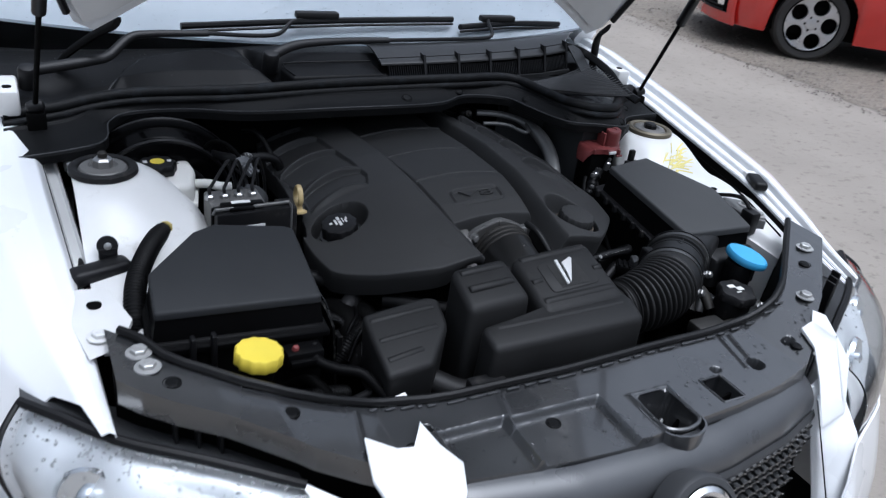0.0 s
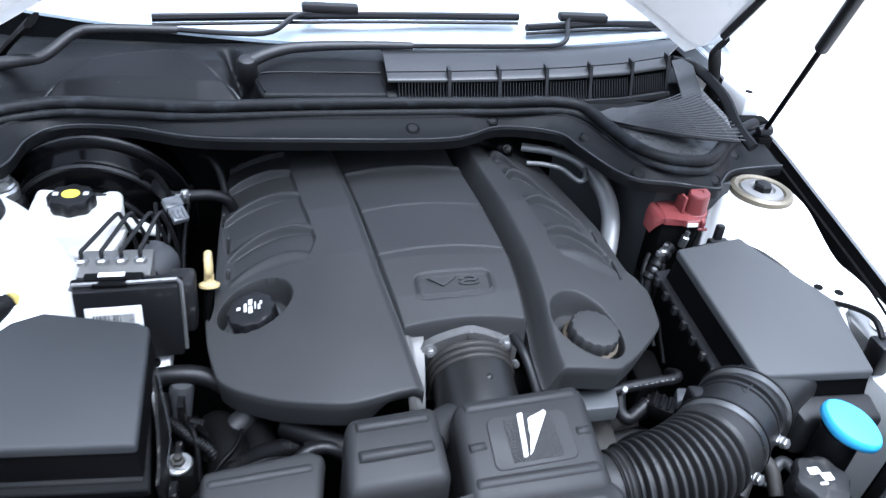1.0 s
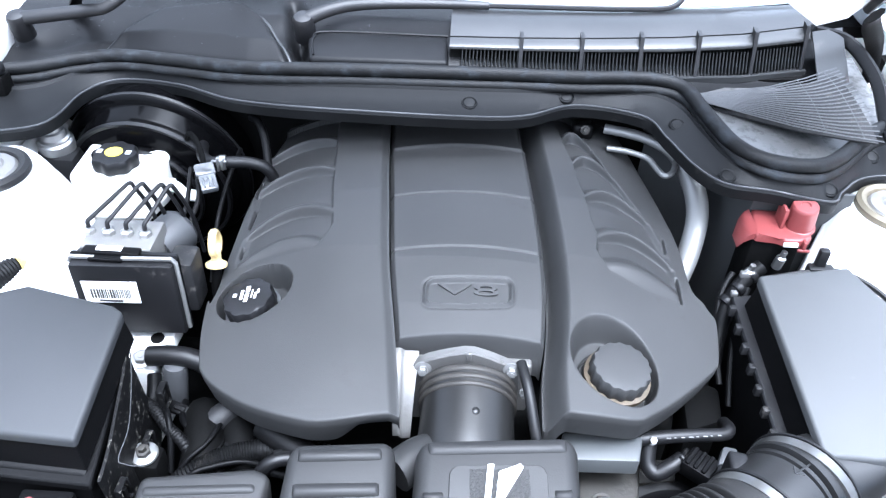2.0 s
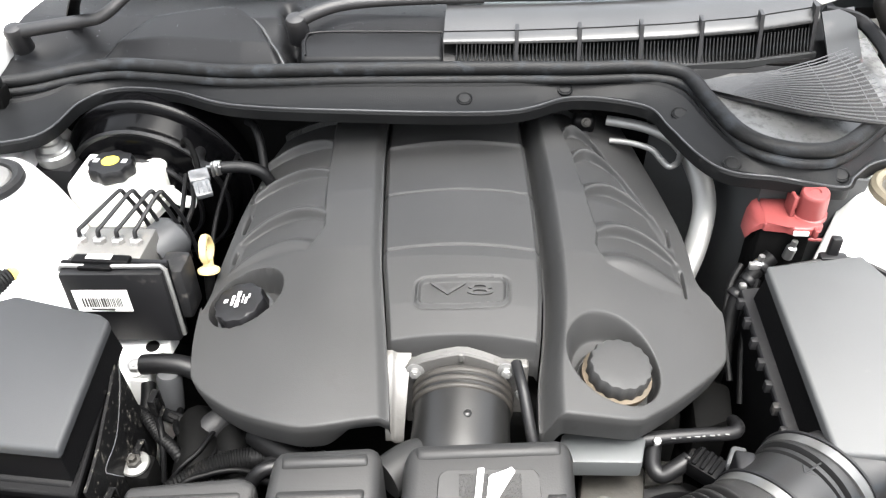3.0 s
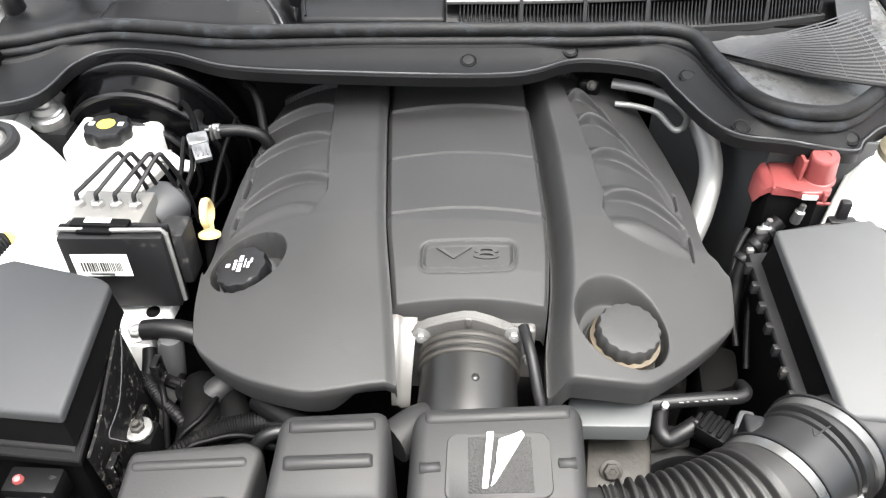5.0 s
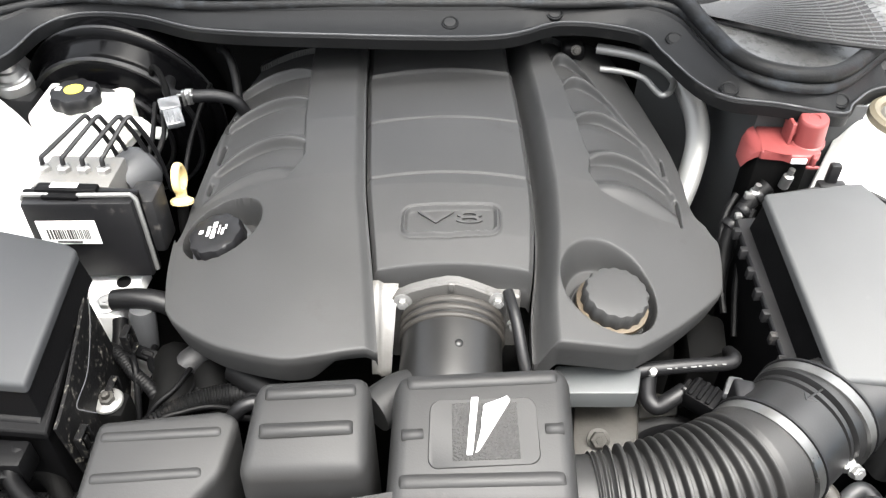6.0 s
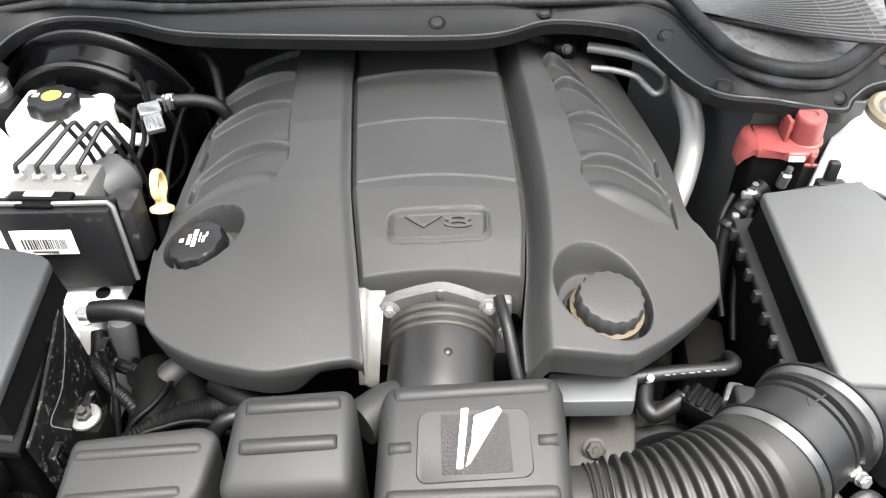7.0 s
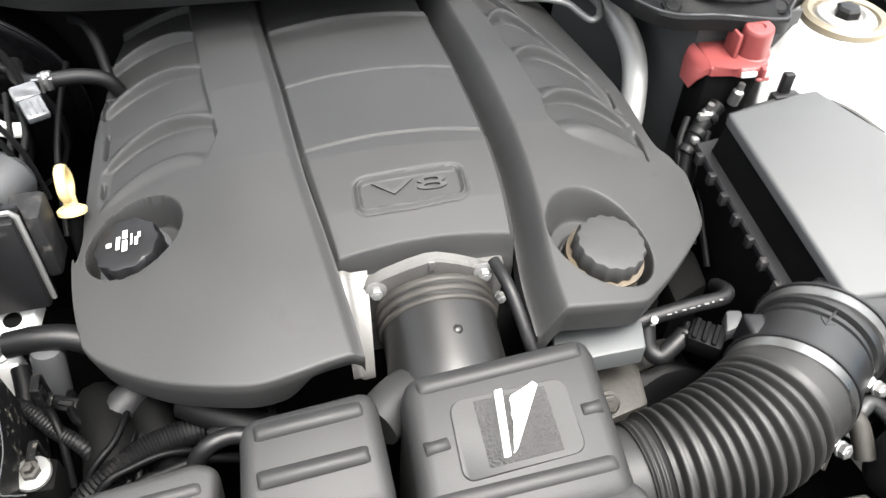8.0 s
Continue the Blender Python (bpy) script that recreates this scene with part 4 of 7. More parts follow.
def scalloped_cap(name, at, r, h, axis, material, label, category, waves=12, wave=0.03, neck=None, top=None):
    t = thing(name, label, category)
    bm = bmesh.new()
    lathe(bm, [(r * 0.96, 0), (r, h * 0.12), (r, h * 0.82), (r * 0.95, h * 0.96), (r * 0.86, h), (r * 0.5, h * 1.02), (0.001, h * 1.02)], at, axis, 96, wave, waves, (0, 1, 2, 3))
    part("cap", bm, material, t)
    if neck:
        bm = bmesh.new()
        lathe(bm, [(r * 0.6, -0.05), (r * 0.8, -0.004), (neck * r, -0.002), (neck * r, 0.003), (r * 0.9, 0.004)], at, axis, 40)
        part("neck", bm, top or M_DARK, t)
    return t


oil = scalloped_cap("oil_filler_cap", (-0.229, 1.100, 0.842), 0.0285, 0.024, (-0.22, -0.1, 1), M_BLACK, "black scalloped oil filler cap with white print", "filler cap", 10, 0.035, 1.14, M_GREYP)
up = Vector((-0.22, -0.1, 1)).normalized()
base = Vector((-0.229, 1.100, 0.842)) + up * 0.0257
mm = Matrix.Translation(base) @ Vector((0, 0, 1)).rotation_difference(up).to_matrix().to_4x4()
for x, y, w, h in [(0.0005, 0.008, 0.0046, 0.009), (0.0005, -0.0045, 0.0046, 0.012), (-0.0055, 0.0, 0.0034, 0.014), (-0.0135, 0.0, 0.0046, 0.005), (0.0062, 0.001, 0.0016, 0.012), (0.0105, -0.002, 0.0030, 0.009), (0.0130, 0.004, 0.0024, 0.006)]:
    bm = bmesh.new()
    rbox(bm, (x - w / 2, y - h / 2, 0), (x + w / 2, y + h / 2, 0.0005), 0.0002, 1, mm)
    part("print_bar", bm, M_PRINT, oil, "white printed bar")
scalloped_cap("engine_oil_cap", (0.1655, 1.018, 0.856), 0.0305, 0.022, (0.1, -0.12, 1), M_COVER, "black ribbed screw cap above a stained neck", "filler cap", 16, 0.03, 1.14, M_AMBER)

# ---- dipstick ----
dip = thing("dipstick", "amber plastic dipstick handle beside the cover", "dipstick")
bm = bmesh.new()
ring = [Vector((-0.282, 1.156 + 0.0125 * math.cos(a) * (1 - 0.2 * math.sin(a)), 0.890 + 0.0150 * math.sin(a))) for a in np.linspace(0, 2 * math.pi, 25)[:-1]]
rows = []
for i, p in enumerate(ring):
    d = (ring[(i + 1) % 24] - ring[i - 1]).normalized()
    s = Vector((1, 0, 0))
    t = d.cross(s)
    rows.append([p + 0.0045 * s * math.cos(b) + 0.003 * t * math.sin(b) for b in np.linspace(0, 2 * math.pi, 9)[:-1]])
loft(bm, rows + [rows[0]], True, False)
bmesh.ops.remove_doubles(bm, verts=bm.verts, dist=1e-5)
part("loop", bm, M_DIP, dip)
bm = bmesh.new()
lathe(bm, [(0.006, 0), (0.0125, 0.002), (0.0125, 0.005), (0.006, 0.009), (0.0055, 0.018)], (-0.282, 1.148, 0.860), (0, 0.35, 1), 20)
part("collar", bm, M_DIP, dip)
bm = bmesh.new()
tube(bm, [(-0.282, 1.148, 0.861), (-0.284, 1.142, 0.80), (-0.26, 1.13, 0.70)], 0.006, 10)
part("tube", bm, M_DARK, dip)

# ---- throttle body and inlet duct ----
tb = thing("throttle_body", "cast aluminium throttle body behind the intake duct", "throttle body")
M_BODY = surface("dull_throttle_casting", (0.105, 0.102, 0.098), 0.5, metal=0.5, vary=0.2, grain=260, bump=0.4, dirt=0.35, dirt_col=(0.06, 0.054, 0.046), dirt_scale=45)
bm = bmesh.new()
prism(bm, [(-0.060, 1.030), (-0.060, 1.048), (0.080, 1.048), (0.080, 1.030)], 0.76, 0.852, 0.003)
part("casting", bm, M_BODY, tb)
bm = bmesh.new()
pts = [(-0.046, -0.02), (-0.049, 0.044), (-0.047, 0.060), (-0.040, 0.066), (-0.028, 0.074), (-0.008, 0.082), (0.008, 0.0865), (0.018, 0.0865), (0.034, 0.081), (0.055, 0.071), (0.063, 0.065), (0.067, 0.056), (0.068, 0.042), (0.064, -0.02)]
loft(bm, [[Vector((x - k * (x - 0.013), y, 0.795 + z - k * z)) for x, z in pts] for y, k in ((1.0165, 0.03), (1.018, 0.0), (1.026, 0.0))], True, True)
part("flange", bm, M_BODY, tb, smooth=30)
bm = bmesh.new()
rbox(bm, (0.0095, 1.0150, 0.870), (0.0150, 1.0175, 0.8805), 0.0008, 1)
part("flange_rib", bm, M_BODY, tb)
for x, z in ((-0.034, 0.8545), (0.057, 0.8600)):
    bolt(tb, (x, 1.0165, z), (0, -1, 0.15), 0.0056, "bolt", M_PIPE)
bolt(tb, (0.071, 1.012, 0.832), (0.2, -1, 0.2), 0.0042, "bolt", M_PIPE, 1.2)
bm = bmesh.new()
sheet(bm, 10, 16, lambda u, v: Vector((-0.067 + 0.028 * u + 0.006 * v - 0.010 * u * v, 1.032 - 0.064 * v, 0.866 - 0.018 * v - 0.040 * v * v - 0.004 * step((u - 0.3) / 0.2) + 0.0015 * math.sin(5 * v + 2 * u))), 0.003)
part("side_bracket", bm, M_BODY, tb, "dull metal bracket beside the duct")
bm = bmesh.new()
tube(bm, [(0.066, 1.02, 0.868), (0.073, 0.99, 0.862), (0.082, 0.955, 0.835), (0.092, 0.93, 0.80), (0.095, 0.915, 0.76)], 0.0055, 10)
part("breather_hose", bm, M_RUBBER, tb)

duct = thing("inlet_duct", "smooth black rubber duct joining resonator and throttle", "duct")
LINE = [(0.014, 1.012, 0.832), (0.014, 0.978, 0.825), (0.014, 0.94, 0.813), (0.016, 0.90, 0.80)]
bm = bmesh.new()
tube(bm, LINE, lambda t: 0.0490 + 0.0008 * math.cos(t * 9) - 0.001 * t, 44, 14)
M_SLEEVE = surface("smooth_duct_rubber", (0.0062, 0.0061, 0.006), 0.36, spec=0.34, grain=500, bump=0.1, rvary=0.08, dirt=0.2, dirt_col=(0.016, 0.015, 0.0135), dirt_scale=20)
sleeve = part("sleeve", bm, M_SLEEVE, duct, smooth=60)
M_COLLAR = surface("brown_stained_rubber", (0.0175, 0.0158, 0.0138), 0.55, spec=0.3, vary=0.3, scale=40, bump=0.15, dirt=0.3, dirt_col=(0.028, 0.025, 0.021), dirt_scale=50)
for y, r, w in ((1.008, 0.0512, 0.0030), (0.9995, 0.0508, 0.0026), (0.9910, 0.0506, 0.0022)):
    bm = bmesh.new()
    lathe(bm, [(r - 0.004, -w - 0.001), (r - 0.0006, -w), (r, -w * 0.4), (r, w * 0.4), (r - 0.0006, w), (r - 0.004, w + 0.001)], (0.014, y, 0.832 - (1.012 - y) * 0.19), (0, 1, 0.19), 48)
    part("collar_ring", bm, M_COLLAR, duct, "brown-stained rubber ring", smooth=60)
bm = bmesh.new()
lathe(bm, [(0.0052, -0.003), (0.0046, 0.0008), (0.0022, 0.0022), (0.0005, 0.0024)], (0.020, 0.955, 0.8665), (0, -0.25, 1), 16)
part("moulding_nub", bm, M_SLEEVE, sleeve, smooth=60)

# ---- intake resonator boxes ----
res = thing("intake_resonator", "black moulded intake resonator box with raised ribs", "intake box")


def slab(outline, low, high, r=0.015, taper=0.03):
    bm = bmesh.new()
    return prism(bm, outline, low, high, r, 4, taper)


hi1 = lambda x, y: 0.869 + 0.30 * (y - 0.885) - 0.0
part("upper_box", slab([(-0.034, 0.800), (0.119, 0.806), (0.115, 0.926), (-0.033, 0.914)], 0.73, hi1), M_DUCT, res)
part("front_box", slab([(-0.138, 0.762), (0.122, 0.766), (0.128, 0.806), (0.118, 0.822), (-0.03, 0.818), (-0.138, 0.806)], 0.715, lambda x, y: 0.842 + 0.25 * (y - 0.806)), M_DUCT, res)


def rib(a, b, w=0.007, h=0.003, m=None, parent=res):
    a, b = Vector(a), Vector(b)
    bm = bmesh.new()
    d = (b - a).normalized()
    s = d.cross(Vector((0, -0.3, 1))).normalized()
    prof = [(-w * 1.2, -0.0015), (-w * 0.8, h * 0.15), (-w * 0.4, h * 0.62), (0, h * 0.8), (w * 0.4, h * 0.66), (w * 0.7, h * 0.1), (w * 0.8, -0.0015)]
    rings = [[a.lerp(b, t) + s * q * (0.8 + 0.2 * k) + Vector((0, 0, 1)) * (-0.0015 + (hh + 0.0015) * k) for q, hh in prof] for t, k in ((0, 0.1), (0.02, 0.7), (0.05, 1), (0.5, 1), (0.95, 1), (0.98, 0.7), (1, 0.1))]
    loft(bm, rings, True, True)
    part("rib", bm, m or M_DUCT, parent, smooth=70)


for (x0, y0), (x1, y1) in [((-0.022, 0.901), (0.104, 0.911)), ((-0.024, 0.823), (0.108, 0.830))]:
    rib((x0, y0, hi1(x0, y0)), (x1, y1, hi1(x1, y1)))
for (x0, y0), (x1, y1) in [((-0.024, 0.859), (-0.006, 0.861)), ((0.092, 0.868), (0.108, 0.869))]:
    rib((x0, y0, hi1(x0, y0)), (x1, y1, hi1(x1, y1)), 0.0055)
rib((-0.122, 0.797, 0.8385), (0.112, 0.802, 0.8395))
bm = bmesh.new()
pq = []
for (x, y), a in zip([(0.006, 0.842), (0.080, 0.848), (0.077, 0.885), (0.006, 0.880)], (180, 270, 0, 90)):
    pq += [(x + 0.008 * math.cos(radians(a + 22.5 * k)), y + 0.008 * math.sin(radians(a + 22.5 * k))) for k in range(5)]
prism(bm, pq, lambda x, y: hi1(x, y) - 0.004, lambda x, y: hi1(x, y) + 0.0012, 0.0008, 1)
plaque = part("plaque", bm, M_DUCT, res, "flat black plaque")
bm = bmesh.new()
prism(bm, [(0.018, 0.840), (0.072, 0.8435), (0.069, 0.8885), (0.016, 0.8855)], lambda x, y: hi1(x, y), lambda x, y: hi1(x, y) + 0.0018, 0.0004, 1)
part("adhesive_patch", bm, surface("rough_adhesive", (0.012, 0.0118, 0.0115), 0.85, vary=0.5, scale=300, grain=500, bump=1.0, depth=0.002), plaque, "rough residue of a lost badge")
emblem = thing("emblem_remnant", "broken white badge strip shaped like a tick, on the resonator", "emblem")
ragged = [(0.0358, 0.8462), (0.0395, 0.8490), (0.0640, 0.8892), (0.0610, 0.8925), (0.0500, 0.8860), (0.0485, 0.8872), (0.0452, 0.8842), (0.0440, 0.8856), (0.0412, 0.8826), (0.0424, 0.8780), (0.0402, 0.8730), (0.0414, 0.8665), (0.0390, 0.8600), (0.0382, 0.8530)]
for outline in ([(0.0288, 0.8445), (0.0338, 0.8450), (0.0378, 0.8905), (0.0318, 0.8900)], ragged):
    bm = bmesh.new()
    prism(bm, outline, lambda x, y: hi1(x, y) + 0.001, lambda x, y: hi1(x, y) + 0.0040, 0.0008, 2)
    part("stroke", bm, M_PRINT, emblem)

hi2 = lambda x, y: 0.882 + 0.22 * (y - 0.888) - (0 if y > 0.83 else (0.83 - y) * 0.5)
res2 = thing("resonator_chamber", "black ribbed resonator chamber beside the intake box", "intake box", "resonator chambers")
part("shell", slab([(-0.150, 0.818), (-0.048, 0.823), (-0.052, 0.904), (-0.146, 0.895)], 0.72, hi2, 0.012, 0.05), M_DUCT, res2)
for y in (0.884, 0.853):
    rib((-0.136, y - 0.003, hi2(0, y) - 0.0005), (-0.062, y + 0.003, hi2(0, y) + 0.0005), 0.006, 0.003, None, res2)
bm = bmesh.new()
tube(bm, [(-0.052, 0.905, 0.83), (-0.03, 0.925, 0.83), (0.0, 0.945, 0.82)], 0.02, 16)
part("link_pipe", bm, M_DUCT, res2)

hi3 = lambda x, y: 0.842 + 0.26 * (y - 0.88)
res3 = thing("resonator_chamber", "low black resonator chamber with a slanted corner", "intake box", "resonator chambers")
part("shell", slab([(-0.288, 0.772), (-0.218, 0.780), (-0.170, 0.838), (-0.163, 0.886), (-0.180, 0.893), (-0.284, 0.879)], 0.735, hi3, 0.015, -0.08), M_DUCT, res3)
for y, x1 in ((0.866, -0.176), (0.832, -0.186), (0.800, -0.222)):
    rib((-0.278, y - 0.003, hi3(0, y - 0.003)), (x1, y + 0.006, hi3(0, y + 0.006)), 0.0055, 0.0028, None, res3)
bm = bmesh.new()
tube(bm, [(-0.20, 0.81, 0.76), (-0.16, 0.785, 0.75), (-0.10, 0.785, 0.755)], 0.018, 14)
part("link_pipe", bm, M_DUCT, res3)

# ---- corrugated intake hose and air meter ----
M_BAND = surface("hose_clamp_steel", (0.13, 0.13, 0.128), 0.32, metal=0.85, vary=0.4, scale=30, bump=0.03)
hose = thing("intake_hose", "ribbed black intake hose with metal clamps", "intake hose")
bm = bmesh.new()
tube(bm, [(0.105, 0.846, 0.790), (0.150, 0.846, 0.794)], lambda t: 0.040, 36, 1, smooth=False)
part("cuff", bm, M_DUCT, hose)


def bellows(t):
    base = 0.0425 + 0.0085 * step(t * 1.35)
    if t < 0.12:
        return base - 0.001 + 0.0012 * math.cos(2 * math.pi * t / 0.04)
    if t > 0.80:
        return base + 0.0025 * step((t - 0.80) / 0.04)
    fold = 0.5 + 0.5 * math.cos(2 * math.pi * 11 * (t - 0.12) / 0.68)
    return base + 0.0085 * (step(fold * 1.5 - 0.35) - 0.55)


bm = bmesh.new()
tube(bm, [(0.138, 0.8455, 0.793), (0.190, 0.850, 0.797), (0.243, 0.864, 0.800), (0.292, 0.893, 0.800)], bellows, 56, 110)
part("bellows", bm, M_FOLD, hose, "ribbed rubber bellows", smooth=70)
bm = bmesh.new()
tube(bm, [(0.280, 0.886, 0.800), (0.308, 0.906, 0.800), (0.330, 0.925, 0.800), (0.352, 0.943, 0.800)], lambda t: 0.0520 - (0.0035 if 0.60 < t < 0.64 or 0.70 < t < 0.74 else 0) + (0.0025 if 0.74 < t else 0), 44, 20)
meter = part("meter_tube", bm, M_METER, hose, "smooth black air meter tube", smooth=60)


def band(at, axis, r, ear):
    bm = bmesh.new()
    lathe(bm, [(r - 0.003, -0.0058), (r - 0.0003, -0.0054), (r - 0.0003, 0.0052), (r - 0.003, 0.0056)], at, axis, 56)
    b = part("clamp", bm, M_BAND, hose, "steel hose clamp")
    bm = bmesh.new()
    lathe(bm, [(r - 0.003, 0.0055), (r + 0.0012, 0.006), (r + 0.0012, 0.0085), (r - 0.003, 0.009)], at, axis, 48)
    part("collar", bm, M_BLACK, b)
    bm = bmesh.new()
    e = Vector(ear)
    rbox(bm, e - Vector((0.006, 0.006, 0.004)), e + Vector((0.006, 0.006, 0.004)), 0.0015)
    part("clamp_block", bm, M_STEEL, b)
    bolt(b, e + Vector((0.002, -0.006, 0.002)), (0.3, -1, 0.5), 0.0062, "clamp_screw", None, 1.1)


band((0.290, 0.892, 0.800), (0.72, 0.69, 0), 0.0555, (0.300, 0.838, 0.803))
band((0.346, 0.937, 0.800), (0.70, 0.71, 0), 0.0570, (0.362, 0.884, 0.803))
bm = bmesh.new()
prism(bm, [(0.270, 0.930), (0.285, 0.928), (0.292, 0.952), (0.272, 0.956)], 0.80, 0.832, 0.004)
part("sensor_plug", bm, M_BLACK, meter)
for q in ([(0.320, 0.916, 0.8518), (0.338, 0.928, 0.8518)], [(0.320, 0.916, 0.8518), (0.329, 0.915, 0.8512)], [(0.320, 0.916, 0.8518), (0.321, 0.924, 0.8518)]):
    bm = bmesh.new()
    tube(bm, q, 0.0010, 6, 1, smooth=False)
    part("arrow_mark", bm, M_METER, meter, "raised flow arrow")

# ---- air filter box ----
air = thing("air_filter_box", "black plastic air filter box with a flat lid", "air filter box")
lid_z = lambda x, y: 0.857 + 0.19 * (y - 0.935)
bm = bmesh.new()
prism(bm, [(0.352, 0.935), (0.507, 0.931), (0.519, 1.046), (0.472, 1.110), (0.438, 1.166), (0.333, 1.147)], lambda x, y: lid_z(x, y) - 0.012, lid_z, 0.004, 3, 0.0)
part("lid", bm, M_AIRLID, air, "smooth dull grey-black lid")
# walls and lower case use darker plastic, with their shade in the colour
bm = bmesh.new()
prism(bm, [(0.354, 0.938), (0.505, 0.934), (0.516, 1.046), (0.470, 1.108), (0.437, 1.163), (0.336, 1.145)], lambda x, y: lid_z(x, y) - 0.052, lambda x, y: lid_z(x, y) - 0.010, 0.0, 1, 0.05)
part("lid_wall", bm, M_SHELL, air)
bm = bmesh.new()
prism(bm, [(0.346, 0.927), (0.513, 0.922), (0.526, 1.048), (0.478, 1.116), (0.443, 1.174), (0.325, 1.155)], 0.60, lambda x, y: lid_z(x, y) - 0.052, 0.004, 2)
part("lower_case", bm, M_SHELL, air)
bm = bmesh.new()
prism(bm, [(0.338, 0.920), (0.520, 0.915), (0.533, 1.050), (0.484, 1.121), (0.447, 1.182), (0.318, 1.162)], lambda x, y: lid_z(x, y) - 0.057, lambda x, y: lid_z(x, y) - 0.050, 0.002, 1)
part("seam_flange", bm, M_BLACK, air)
for y in np.linspace(0.965, 1.145, 8):
    bm = bmesh.new()
    cx, cz = 0.338 - 0.088 * (y - 0.92), lid_z(0, y) - 0.054
    rbox(bm, (cx - 0.005, y - 0.004, cz - 0.007), (cx + 0.003, y + 0.004, cz + 0.006), 0.0015)
    part("lid_clip", bm, M_DUSTY, air)
bm = bmesh.new()
prism(bm, [(0.405, 0.897), (0.512, 0.893), (0.514, 0.930), (0.395, 0.933)], 0.76, lambda x, y: 0.822 + 0.25 * (y - 0.93), 0.006, 2)
part("front_step", bm, M_DUCT, air)
bm = bmesh.new()
ax = Vector((0.70, 0.71, 0)).normalized()
side = Vector((ax.y, -ax.x, 0))
rings = []
for k in range(7):
    w = k / 6
    ring = []
    for a in np.linspace(0, 2 * math.pi, 41)[:-1]:
        c, s = math.cos(a), math.sin(a)
        disc = Vector((0.343, 0.935, 0.800)) + 0.0545 * (c * side + s * Vector((0, 0, 1)))
        q = (abs(c) ** 5 + abs(s) ** 5) ** -0.2
        port = Vector((0.402 + 0.048 * c * q, 0.958 - 0.018 * c * q, 0.802 + 0.050 * s * q))
        ring.append(disc.lerp(port, step(w)))
    rings.append(ring)
loft(bm, rings, True, True)
part("outlet_cone", bm, M_METER, air, smooth=60)
bm = bmesh.new()
rbox(bm, (0.408, 1.176, 0.84), (0.420, 1.186, 0.912), 0.003)
rbox(bm, (0.400, 1.170, 0.872), (0.430, 1.184, 0.890), 0.003)
part("rear_catch", bm, M_BLACK, air)
bm = bmesh.new()
tube(bm, [(0.345, 1.160, 0.880), (0.40, 1.172, 0.884), (0.435, 1.174, 0.886), (0.468, 1.150, 0.884), (0.492, 1.112, 0.876)], 0.0035, 8)
part("trim_cord", bm, M_RUBBER, air)

# ---- fuse box ----
fuse = thing("fuse_box", "black plastic fuse box with a wedge-shaped lid", "fuse box")
fz = lambda x, y: 0.8745 + 0.235 * (y - 0.88)
bm = bmesh.new()
prism(bm, [(-0.545, 0.896), (-0.338, 0.886), (-0.335, 1.020), (-0.347, 1.027), (-0.440, 1.045), (-0.470, 1.034), (-0.540, 0.965)], lambda x, y: fz(x, y) - 0.010, fz, 0.004, 3, 0.0)
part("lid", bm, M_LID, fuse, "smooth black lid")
# wall, case and rim share the lid's plastic, darkened here for their shade
bm = bmesh.new()
prism(bm, [(-0.543, 0.898), (-0.340, 0.888), (-0.337, 1.019), (-0.348, 1.025), (-0.440, 1.043), (-0.469, 1.032), (-0.538, 0.964)], lambda x, y: fz(x, y) - 0.040, lambda x, y: fz(x, y) - 0.008, 0.0, 1, 0.05)
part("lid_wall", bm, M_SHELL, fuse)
bm = bmesh.new()
prism(bm, [(-0.550, 0.888), (-0.335, 0.878), (-0.341, 1.016), (-0.438, 1.050), (-0.474, 1.040), (-0.546, 0.968)], 0.68, lambda x, y: fz(x, y) - 0.040, 0.004, 2)
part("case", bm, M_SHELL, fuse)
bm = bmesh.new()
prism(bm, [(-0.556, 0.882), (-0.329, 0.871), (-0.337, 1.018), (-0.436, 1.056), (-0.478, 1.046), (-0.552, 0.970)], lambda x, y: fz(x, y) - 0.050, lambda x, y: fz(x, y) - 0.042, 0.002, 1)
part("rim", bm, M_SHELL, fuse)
for x in (-0.505, -0.48):
    bm = bmesh.new()
    rbox(bm, (x - 0.003, 0.866, 0.80), (x + 0.003, 0.880, 0.852), 0.002)
    part("latch_rib", bm, M_BLACK, fuse)
bm = bmesh.new()
sheet(bm, 30, 14, lambda u, v: Vector((-0.3215 - 0.013 * u * u + 0.012 * v + 0.0005 * math.sin(9 * u), 0.876 + 0.128 * u, 0.835 + 0.235 * 0.160 * u - 0.005 - 0.13 * v)), 0.003, Vector((-1, 0, 0)))
part("side_skirt", bm, M_SPECK, fuse, "mud-flecked side wall")
bm = bmesh.new()
tube(bm, [(-0.331, 1.004, 0.866), (-0.325, 0.980, 0.849), (-0.315, 0.935, 0.835), (-0.316, 0.905, 0.826), (-0.309, 0.902, 0.822), (-0.300, 0.903, 0.818)], 0.0006, 6, 6)
part("edge_lip", bm, M_LID, fuse, "thin paler edge of the case")
